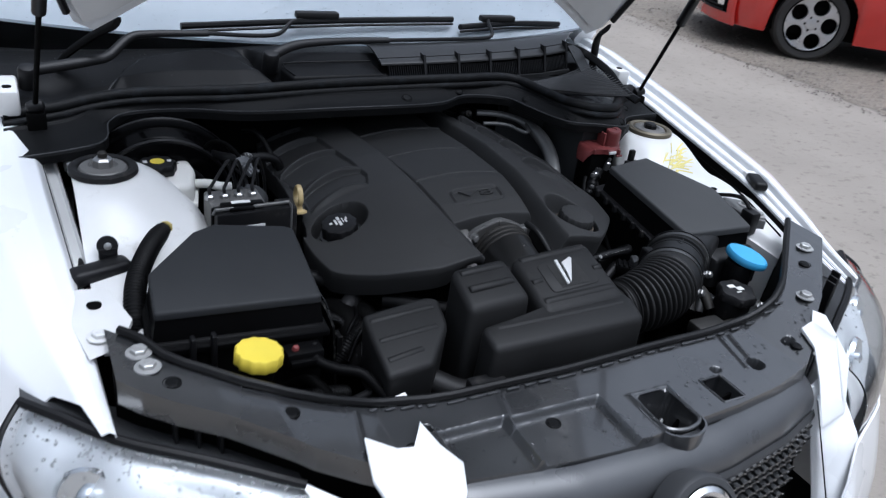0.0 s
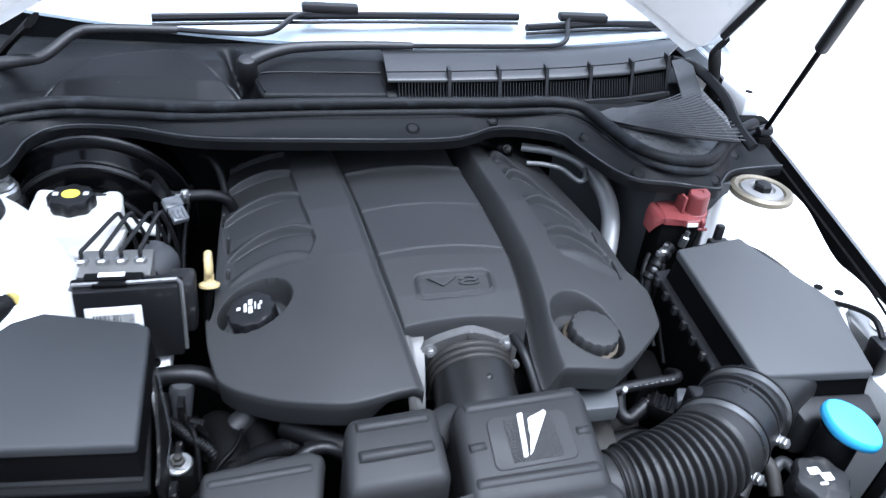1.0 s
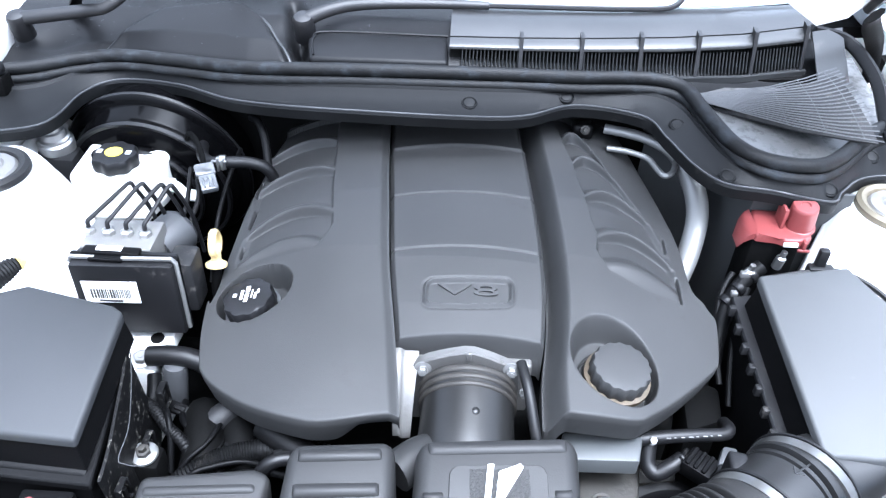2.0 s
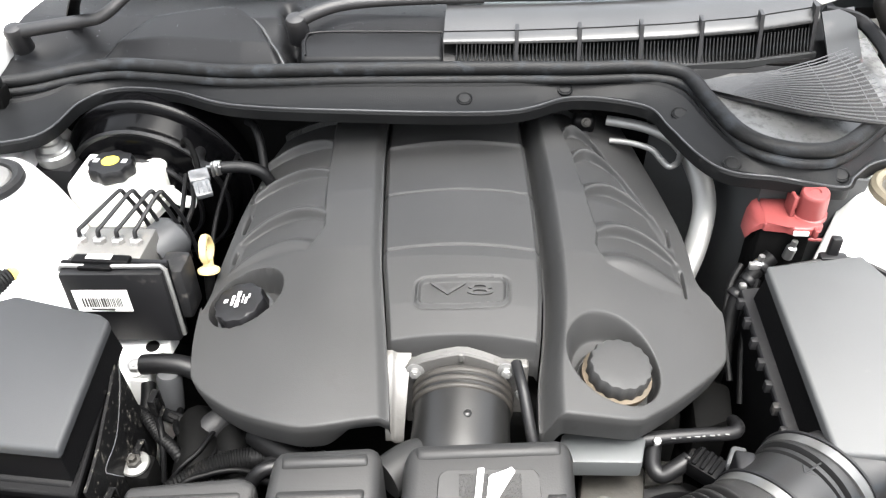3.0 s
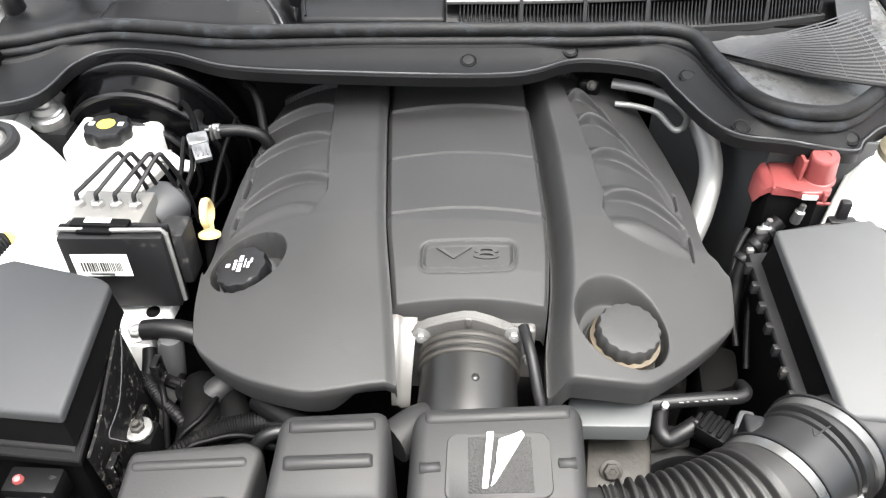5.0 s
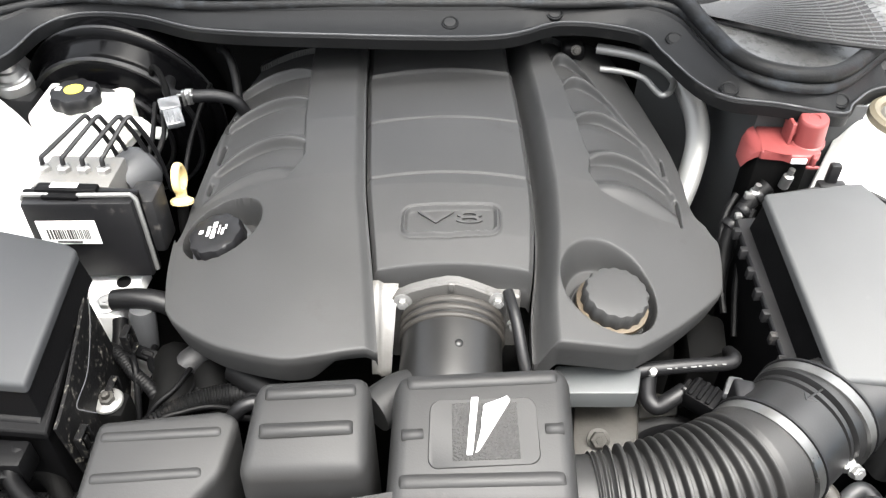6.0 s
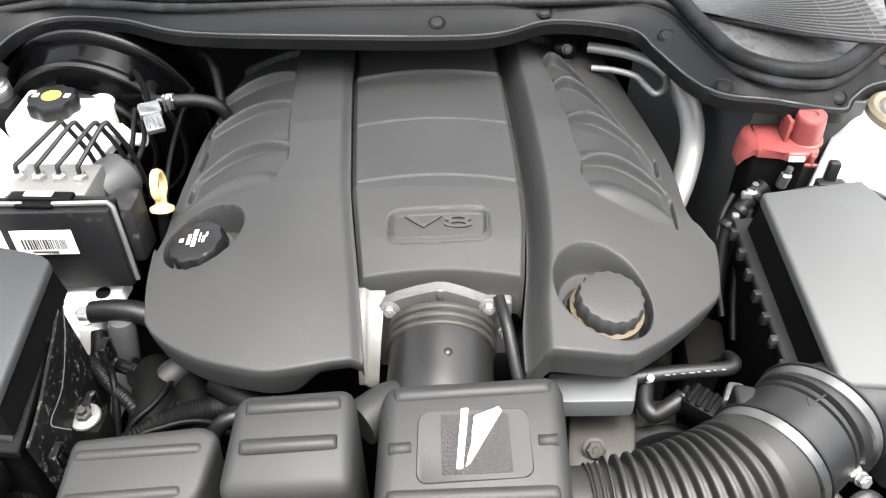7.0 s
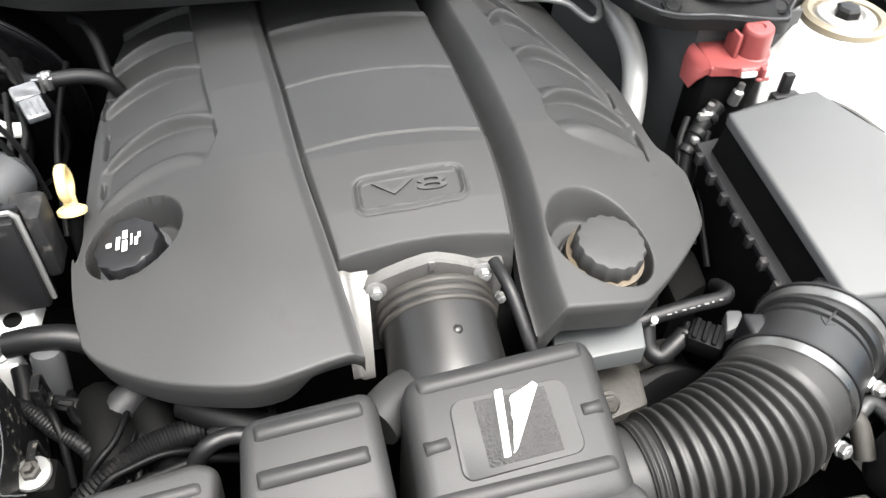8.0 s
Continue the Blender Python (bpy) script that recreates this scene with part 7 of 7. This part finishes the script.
rbox(bm, (-0.586, 1.062, 0.845), (-0.562, 1.070, 0.882), 0.003)
tab = part("strap", bm, M_BLACK, sensor)
bm = bmesh.new()
lathe(bm, [(0.005, 0), (0.005, 0.002), (0.001, 0.003)], (-0.574, 1.0645, 0.885), (0, -1, 0.35), 12)
part("rivet", bm, M_STEEL, tab)

brace = thing("support_bracket", "white painted bracket below the brake unit", "bracket")
bm = bmesh.new()
prism(bm, [(-0.405, 1.050), (-0.362, 1.046), (-0.340, 1.062), (-0.343, 1.082), (-0.330, 1.096), (-0.328, 1.125), (-0.405, 1.125)], 0.772, lambda x, y: 0.786 + 0.1 * (y - 1.08), 0.003, 2)
part("plate", bm, M_WHITE_IN, brace)
bm = bmesh.new()
sheet(bm, 4, 6, lambda u, v: Vector((-0.372 + (0.034 - 0.020 * v) * u + 0.016 * v, 1.049 - 0.004 * v, 0.784 - 0.06 * v)), 0.003, Vector((0, 1, 0)))
part("leg", bm, M_WHITE_IN, brace)
bolt(brace, (-0.356, 1.066, 0.7865), (0, -0.2, 1), 0.008)
# hole drawn as a dark disc, shade in its colour
bm = bmesh.new()
lathe(bm, [(0.008, 0), (0.008, 0.001), (0.001, 0.001)], (-0.348, 1.098, 0.7885), (0, -0.1, 1), 18)
part("hole", bm, M_DARK, brace)
solid("vacuum_canister", lathe(bmesh.new(), [(0.010, -0.03), (0.013, -0.028), (0.014, 0.02), (0.012, 0.026), (0.006, 0.028)], (-0.316, 1.052, 0.768), (0.1, 0.1, 1), 22), M_GREYP, "grey plastic canister below a hose", "canister")
post = thing("ground_stud", "steel ground stud with washer beside the engine", "stud")
bm = bmesh.new()
lathe(bm, [(0.0135, 0), (0.0145, 0.002), (0.0135, 0.004), (0.009, 0.005)], (-0.311, 0.940, 0.784), (0, -0.1, 1), 28)
part("washer", bm, M_STEEL, post)
bm = bmesh.new()
lathe(bm, [(0.0075, 0.004), (0.0075, 0.010), (0.0045, 0.0105), (0.004, 0.015), (0.002, 0.0155)], (-0.311, 0.940, 0.784), (0, -0.1, 1), 6)
part("nut", bm, M_CAST, post)
bm = bmesh.new()
rbox(bm, (-0.328, 0.925, 0.70), (-0.294, 0.955, 0.783), 0.006)
part("mount", bm, M_DARK, post)

tip = thing("sensor_tip", "small red plug on a thin hose beside the fuse box", "plug")
bm = bmesh.new()
lathe(bm, [(0.004, 0), (0.0048, 0.002), (0.0048, 0.008), (0.003, 0.011), (0.001, 0.0115)], (-0.382, 0.858, 0.815), (0.1, -0.3, 1), 14)
part("plug", bm, M_RED, tip)

# wiring round the brake reservoir
for k, pts in enumerate(([(-0.345, 1.30, 0.88), (-0.335, 1.265, 0.87), (-0.340, 1.225, 0.845), (-0.33, 1.19, 0.80)], [(-0.355, 1.31, 0.885), (-0.350, 1.262, 0.862), (-0.352, 1.225, 0.84), (-0.345, 1.185, 0.79)], [(-0.315, 1.40, 0.86), (-0.318, 1.34, 0.85), (-0.322, 1.28, 0.82), (-0.32, 1.22, 0.77)], [(-0.30, 1.42, 0.90), (-0.285, 1.40, 0.905), (-0.272, 1.375, 0.892), (-0.262, 1.34, 0.86)])):
    loom("sensor_lead", pts, 0.0030 if k < 3 else 0.0055, "thin black sensor lead behind the brake unit" if k < 3 else "taped black lead beside the vacuum hose", False)
tag = thing("cable_tag", "small yellow tag on a sensor lead", "tag")
bm = bmesh.new()
tube(bm, [(-0.347, 1.240, 0.853), (-0.349, 1.228, 0.846)], 0.0055, 10, 1, smooth=False)
part("sleeve", bm, M_YELLOW, tag)

# engine front: castings, pulley and hoses
block = thing("engine_block", "dark cast engine front below the cover", "engine")
# crankcase is near black: the shade under the cover is in its colour
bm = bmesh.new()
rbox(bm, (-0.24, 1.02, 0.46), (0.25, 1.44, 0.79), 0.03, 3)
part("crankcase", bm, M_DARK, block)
bm = bmesh.new()
prism(bm, [(0.105, 0.950), (0.190, 0.953), (0.198, 0.985), (0.115, 0.985)], 0.785, 0.806, 0.003, 2)
part("grey_plate", bm, surface("pale_cover_plate", (0.034, 0.0362, 0.037), 0.5, vary=0.12, bump=0.1), block, "pale grey cover plate under the cover")
bm = bmesh.new()
prism(bm, [(0.130, 0.915), (0.196, 0.930), (0.206, 0.99), (0.140, 0.995)], 0.66, 0.752, 0.006, 2)
part("bracket", bm, M_CAST, block, "brownish cast bracket")
bolt(block, (0.157, 0.935, 0.757), (0, -0.7, 0.7), 0.0085, "bolt", M_CAST, 1.3)
bm = bmesh.new()
prism(bm, [(0.203, 0.972), (0.244, 0.978), (0.250, 1.005), (0.208, 1.006)], 0.70, 0.742, 0.003, 2)
part("lug", bm, M_CAST, block, "dull cast lug")
bm = bmesh.new()
prof = [(0.03, -0.016), (0.062, -0.016)]
for k in range(6):
    prof += [(0.066, -0.014 + 0.0048 * k), (0.062, -0.0116 + 0.0048 * k)]
prof += [(0.066, 0.015), (0.058, 0.016), (0.05, 0.012), (0.02, 0.010)]
lathe(bm, prof, (0.232, 0.935, 0.690), (0.1, -0.75, 0.5), 48)
part("pulley", bm, M_SHELL, block, "grooved black belt pulley")
bm = bmesh.new()
tube(bm, [(0.195, 0.986, 0.799), (0.225, 0.990, 0.801), (0.255, 0.994, 0.801), (0.285, 0.999, 0.799), (0.294, 1.008, 0.797), (0.298, 1.03, 0.780)], 0.0072, 14)
pipe = part("coolant_pipe", bm, M_RUBBER, block, "dark grey coolant hose with printed marks")
for k, w in enumerate((0.006, 0.003, 0.005, 0.007, 0.004, 0.006, 0.003, 0.005)):
    bm = bmesh.new()
    x = 0.222 + 0.0078 * k
    y, z = 0.9885 + 0.14 * (x - 0.214) - 0.0052, 0.8057
    rbox(bm, (x, y - 0.0010, z - 0.0003), (x + w * 0.8, y + 0.0006, z + 0.0004), 0.0002, 1)
    part("print_bar", bm, M_PIPE, pipe)
bolt(block, (0.208, 0.984, 0.801), (0, -0.6, 0.8), 0.0042, "bolt", M_PIPE, 1.2)
bm = bmesh.new()
tube(bm, [(0.208, 0.990, 0.79), (0.207, 0.975, 0.775), (0.215, 0.966, 0.77), (0.228, 0.970, 0.776), (0.243, 0.978, 0.782)], 0.0085, 12)
part("elbow_hose", bm, M_RUBBER, block)
bm = bmesh.new()
rbox(bm, (-0.016, -0.014, -0.010), (0.016, 0.014, 0.010), 0.003, 2, Matrix.Translation((0.258, 0.968, 0.782)) @ Matrix.Rotation(radians(-38), 4, "Z"))
turn2 = Matrix.Translation((0.258, 0.968, 0.782)) @ Matrix.Rotation(radians(-38), 4, "Z")
for k in range(3):
    rbox(bm, (-0.013 + 0.009 * k, -0.0125, 0.009), (-0.008 + 0.009 * k, 0.0125, 0.0125), 0.001, 1, turn2)
rbox(bm, (-0.022, -0.010, -0.008), (-0.015, 0.010, 0.007), 0.002, 1, turn2)
part("sensor_plug", bm, M_SHELL, block)
bm = bmesh.new()
prism(bm, [(0.272, 0.962), (0.292, 0.968), (0.300, 0.985), (0.284, 0.988)], 0.782, 0.796, 0.004, 2)
part("plug_boot", bm, M_GREYP, block, "pale grey plug boot")
bm = bmesh.new()
tube(bm, [(0.343, 1.095, 0.72), (0.347, 1.125, 0.742), (0.346, 1.15, 0.754), (0.342, 1.175, 0.74)], 0.0045, 8)
part("red_lead", bm, surface("red_lead", (0.10, 0.008, 0.006), 0.45, vary=0.2), block, "red battery lead")
bm = bmesh.new()
prism(bm, [(0.262, 1.03), (0.308, 1.05), (0.315, 1.10), (0.270, 1.12)], 0.68, lambda x, y: 0.760, 0.008, 2)
part("side_casting", bm, M_DARK, block, "dusty casting beside the cover")

# pump and pipework in the front corner
pump = thing("power_steering_pump", "grimy metal pump with a round cap in the corner", "pump")
bm = bmesh.new()
lathe(bm, [(0.026, -0.06), (0.030, -0.04), (0.030, -0.004), (0.020, 0.0)], (0.385, 0.826, 0.790), (0, -0.1, 1), 30)
part("reservoir", bm, M_DUSTY, pump)
bm = bmesh.new()
lathe(bm, [(0.030, -0.004), (0.032, -0.002), (0.032, 0.008), (0.029, 0.012), (0.020, 0.014), (0.001, 0.014)], (0.385, 0.826, 0.790), (0, -0.1, 1), 72, 0.07, 6, (0, 1, 2, 3))
lid = part("cap", bm, M_DUSTY, pump, "grimy lobed cap")
for k, (x, y, w, d) in enumerate(((0.377, 0.834, 0.014, 0.009), (0.389, 0.825, 0.013, 0.010), (0.380, 0.817, 0.010, 0.003))):
    bm = bmesh.new()
    rbox(bm, (x - w / 2, y - d / 2, 0.8038 - 0.1 * (0.826 - y)), (x + w / 2, y + d / 2, 0.8048 - 0.1 * (0.826 - y)), 0.0003, 1)
    part("print_bar", bm, M_TANK, lid, "cream printed mark")
bm = bmesh.new()
tube(bm, [(0.300, 0.84, 0.765), (0.32, 0.862, 0.785), (0.335, 0.872, 0.788), (0.348, 0.862, 0.78), (0.35, 0.84, 0.76)], 0.009, 12)
part("feed_pipe", bm, M_CAST, pump)
bm = bmesh.new()
tube(bm, [(0.372, 0.878, 0.725), (0.388, 0.893, 0.742), (0.402, 0.896, 0.745), (0.415, 0.878, 0.735), (0.43, 0.85, 0.71)], 0.0075, 12)
part("return_pipe", bm, M_GREYP, pump)
bolt(pump, (0.408, 0.790, 0.785), (0.2, -0.6, 0.6), 0.007)
bolt(pump, (0.414, 0.782, 0.776), (0.2, -0.6, 0.6), 0.007)
for lo, hi in (((0.262, 0.775, 0.755), (0.322, 0.805, 0.778)), ((0.200, 0.775, 0.752), (0.248, 0.788, 0.768)), ((-0.17, 0.748, 0.765), (-0.115, 0.775, 0.785)), ((0.33, 0.785, 0.752), (0.37, 0.80, 0.766))):
    bm = bmesh.new()
    rbox(bm, lo, hi, 0.004)
    solid("metal_bracket", bm, M_CAST if lo[0] > 0 else M_DUSTY, "grimy bracket behind the radiator panel", "bracket", "brackets behind the radiator")
bm = bmesh.new()
rbox(bm, (-0.022, -0.006, 0), (0.022, 0.006, 0.003), 0.001, 1, Matrix.Translation((-0.285, 0.757, 0.786)) @ Matrix.Rotation(radians(14), 4, "Z") @ Matrix.Rotation(radians(20), 4, "X"))
solid("paper_tag", bm, M_LABEL, "small white paper tag behind the panel", "tag")
bm = bmesh.new()
rbox(bm, (0.03, 0.772, 0.775), (0.045, 0.780, 0.781), 0.001, 1)
solid("paper_tag", bm, M_LABEL, "small white scrap behind the panel", "tag")
tower_note = surface("yellow_crayon", (0.66, 0.58, 0.20), 0.7, vary=0.2, bump=0.2)
mark = thing("crayon_mark", "yellow crayon scribble on the white strut tower", "marking")
random.seed(8)
for k in range(34):
    t = k / 33
    p = Vector((0.490 + 0.045 * t + random.uniform(-0.008, 0.008), 1.150 + 0.022 * t + random.uniform(-0.014, 0.014), 0))
    q = p + Vector((random.uniform(0.015, 0.05), random.uniform(-0.012, 0.03), 0))
    bm = bmesh.new()
    line = [Vector((c.x, c.y, tower_z(c.x, c.y) + 0.0008)) for c in (p.lerp(q, s / 6) for s in range(7))]
    tube(bm, line, random.uniform(0.0008, 0.0019), 6, 1, smooth=False, flat=0.3)
    part("stroke", bm, tower_note, mark)


# ---- rain on the front panel and the cowl ----
def rain(name, label, spots, parent):
    bm = bmesh.new()
    for p, r in spots:
        bmesh.ops.create_icosphere(bm, subdivisions=1, radius=r, matrix=Matrix.Translation(p) @ Matrix.Diagonal((1, 1, 0.35, 1)))
    tagged(part(name, bm, M_WET, parent, label), kind="stuff")


random.seed(21)
spots = []
for k in range(150):
    x = random.uniform(-0.30, 0.42)
    f, b = panel_edges(x)
    y = random.uniform(f + 0.01, b - 0.05)
    spots.append((Vector((x, y, panel_top(x, y))), random.uniform(0.0008, 0.0035)))
rain("rainwater", "raindrops on the panel", spots, panel)
spots = []
for k in range(300):
    u, v = random.random(), random.uniform(0.1, 0.95)
    spots.append((tray_at(u, v), random.uniform(0.0008, 0.0024)))
rain("rainwater", "raindrops on the cowl", spots, cowl)


# ---- the red car parked opposite ----
M_REDCAR = surface("red_car_paint", (0.50, 0.018, 0.012), 0.25, vary=0.04, bump=0.02, coat=1.0, rvary=0.04)
M_TYRE = surface("tyre_rubber", (0.022, 0.021, 0.020), 0.7, vary=0.2, bump=0.3)
M_RIM = surface("silver_alloy", (0.55, 0.55, 0.56), 0.3, metal=0.7, vary=0.08, bump=0.02)
hatch = thing("red_hatchback", "bright red hatchback with silver alloy wheels, parked on gravel", "car")
ALONG = Vector((-0.80, 0.60, 0)).normalized()
INTO = Vector((ALONG.y, -ALONG.x, 0))
HUB = Vector((5.52, 4.75, 0.315))


def car_at(s, w, z):
    """s metres ahead of the near front hub, w metres in from the near flank, z above ground."""
    p = HUB + ALONG * s + INTO * (w - 0.02)
    return Vector((p.x, p.y, z))


def arch(s):
    """Height of the near wheel arches above the ground, or the sill."""
    best = 0.20
    for c in (0.0, -2.58):
        d = abs(s - c)
        if d < 0.37:
            best = max(best, 0.315 + math.sqrt(0.37 ** 2 - d * d) * 0.98)
    return best


def shoulder(s):
    return interp(s, [-3.45, -3.2, -2.6, -1.0, 0.0, 0.55, 0.78, 0.86], [0.80, 0.94, 0.95, 0.93, 0.88, 0.74, 0.58, 0.45])


def inset(s):
    return interp(s, [-3.45, -3.2, 0.2, 0.5, 0.72, 0.86], [0.25, 0.02, 0.0, 0.06, 0.22, 0.55])


bm = bmesh.new()
sheet(bm, 150, 14, lambda u, v: car_at(-3.45 + 4.31 * u, inset(-3.45 + 4.31 * u) - 0.03 * math.sin(math.pi * v) , arch(-3.45 + 4.31 * u) + (shoulder(-3.45 + 4.31 * u) - arch(-3.45 + 4.31 * u)) * v), 0.01, INTO)
part("near_flank", bm, M_REDCAR, hatch, smooth=40)
bm = bmesh.new()
sheet(bm, 150, 14, lambda u, v: car_at(-3.45 + 4.31 * u, 1.78 - inset(-3.45 + 4.31 * u), arch(-3.45 + 4.31 * u) + (shoulder(-3.45 + 4.31 * u) - arch(-3.45 + 4.31 * u)) * v), 0.01, -INTO)
part("far_flank", bm, M_REDCAR, hatch, smooth=40)
bm = bmesh.new()
sheet(bm, 40, 16, lambda u, v: car_at(-0.55 + 1.41 * u, inset(-0.55 + 1.41 * u) + (1.78 - 2 * inset(-0.55 + 1.41 * u)) * v, shoulder(-0.55 + 1.41 * u) + 0.07 * math.sin(math.pi * v)), 0.01)
part("bonnet", bm, M_REDCAR, hatch, smooth=50)
bm = bmesh.new()


def cabin(u, v):
    s = -3.4 + 2.85 * u
    z = interp(s, [-3.4, -3.1, -2.5, -1.6, -0.55], [0.95, 1.30, 1.44, 1.46, 0.93])
    w = interp(v, [0, 0.15, 0.5, 0.85, 1], [0.02, 0.18, 0.89, 1.60, 1.76])
    zz = interp(v, [0, 0.15, 0.5, 0.85, 1], [0.93, z - 0.03, z, z - 0.03, 0.93])
    return car_at(s, w, max(0.9, zz))


sheet(bm, 40, 20, cabin, 0.01)
part("cabin_shell", bm, M_REDCAR, hatch, smooth=50)
bm = bmesh.new()
rows = [[car_at(s, w, z) for s, z in ((-3.3, 0.22), (-0.4, 0.20), (0.5, 0.22), (0.5, 0.5), (-3.3, 0.5))] for w in (0.10, 1.68)]
loft(bm, rows, True, True)
part("underbody", bm, M_DARK, hatch, "dark underbody")


def front_skin(u, v, out=0.0):
    w = 0.10 + 1.58 * u
    e = 2 * u - 1
    s = 0.85 - 0.22 * abs(e) ** 3 + 0.03 * math.sin(math.pi * v) + out
    return car_at(s, w, 0.19 + 0.42 * v)


bm = bmesh.new()
sheet(bm, 40, 12, front_skin, 0.01, -ALONG)
nosecone = part("front_bumper", bm, M_REDCAR, hatch, smooth=60)
bm = bmesh.new()
sheet(bm, 30, 6, lambda u, v: front_skin(0.04 + 0.92 * u, 0.22 + 0.50 * v, 0.006), 0.004, -ALONG)
part("lower_intake", bm, M_DARK, nosecone, "black lower air intake")
for k in range(6):
    bm = bmesh.new()
    tube(bm, [front_skin(u, 0.26 + 0.075 * k, 0.012) for u in np.linspace(0.06, 0.94, 16)], 0.008, 6, 1, smooth=False)
    part("intake_slat", bm, M_BLACK, nosecone)
for u in (0.075, 0.925):
    bm = bmesh.new()
    c = front_skin(u, 0.52, 0.02)
    sheet(bm, 4, 6, lambda a, b: front_skin(u - 0.018 + 0.036 * a, 0.36 + 0.30 * b, 0.022), 0.01, -ALONG)
    part("fog_lamp", bm, M_CHROME, nosecone, "bright upright fog lamp")


def alloy_wheel(s, w, face):
    m = Matrix.Translation(car_at(s, w, 0.315)) @ Vector((0, 0, 1)).rotation_difference(INTO * face).to_matrix().to_4x4()
    wh = bpy.data.objects.new("wheel", None)
    scene.collection.objects.link(wh)
    wh.parent = hatch

    def put(name, bm, mat, label=""):
        bmesh.ops.transform(bm, matrix=m, verts=bm.verts)
        ob = new(name, finish(name, bm, mat))
        ob.parent = wh
        return tagged(ob, label)

    put("tyre", lathe(bmesh.new(), [(0.235, -0.10), (0.285, -0.108), (0.309, -0.09), (0.315, -0.05), (0.315, 0.05), (0.309, 0.09), (0.285, 0.108), (0.236, 0.10), (0.235, -0.10)], (0, 0, 0), (0, 0, 1), 56), M_TYRE)
    put("barrel", lathe(bmesh.new(), [(0.236, -0.09), (0.236, 0.103), (0.228, 0.107), (0.222, 0.095), (0.215, -0.02), (0.05, -0.03), (0.001, -0.03)], (0, 0, 0), (0, 0, 1), 56), M_DARK)
    bm = bmesh.new()
    r1 = 0.228
    # five wide spokes: a ring with five round openings, cut as angular wedges
    for k in range(5):
        c = 2 * math.pi * (k + 0.5) / 5
        inner, outer = [], []
        for j in range(41):
            t = j / 40
            th = math.pi * 2 * t
            inner.append(Vector((0.150 * math.cos(c) + 0.069 * math.cos(th + c), 0.150 * math.sin(c) + 0.069 * math.sin(th + c), 0)))
        for j in range(41):
            th = math.pi * 2 * j / 40
            d = Vector((math.cos(th + c), math.sin(th + c), 0))
            # march outwards from the opening's centre to the wedge's border
            o = Vector((0.150 * math.cos(c), 0.150 * math.sin(c), 0))
            lo, hi = 0.0, 0.25
            for _ in range(24):
                mid = (lo + hi) / 2
                p = o + d * mid
                ang = math.atan2(p.y, p.x) - c
                ang = (ang + math.pi) % (2 * math.pi) - math.pi
                ok = p.length < r1 and p.length > 0.02 and abs(ang) < math.pi / 5 + 0.002
                lo, hi = (mid, hi) if ok else (lo, mid)
            outer.append(o + d * lo)
        for za, zb in ((0.098, 0.092),):
            rows = [[p + Vector((0, 0, zb - 0.03)) for p in inner], [p + Vector((0, 0, zb)) for p in inner], [p + Vector((0, 0, za - 0.25 * (0.2 - min(0.2, p.length)) * 0.2)) for p in outer]]
            loft(bm, rows, False, False)
    bmesh.ops.remove_doubles(bm, verts=bm.verts, dist=0.0008)
    put("spokes", bm, M_RIM, "silver five-spoke alloy face")
    put("hub_cap", lathe(bmesh.new(), [(0.05, 0.088), (0.046, 0.096), (0.03, 0.099), (0.001, 0.10)], (0, 0, 0), (0, 0, 1), 30), M_RIM)
    for k in range(5):
        a = 2 * math.pi * k / 5
        put("wheel_bolt", lathe(bmesh.new(), [(0.009, 0.09), (0.009, 0.0985), (0.001, 0.0985)], (0.056 * math.cos(a), 0.056 * math.sin(a), 0), (0, 0, 1), 10), M_DARK)
    return wh


alloy_wheel(0.0, 0.13, -1), alloy_wheel(-2.58, 0.13, -1), alloy_wheel(0.0, 1.65, 1), alloy_wheel(-2.58, 1.65, 1)
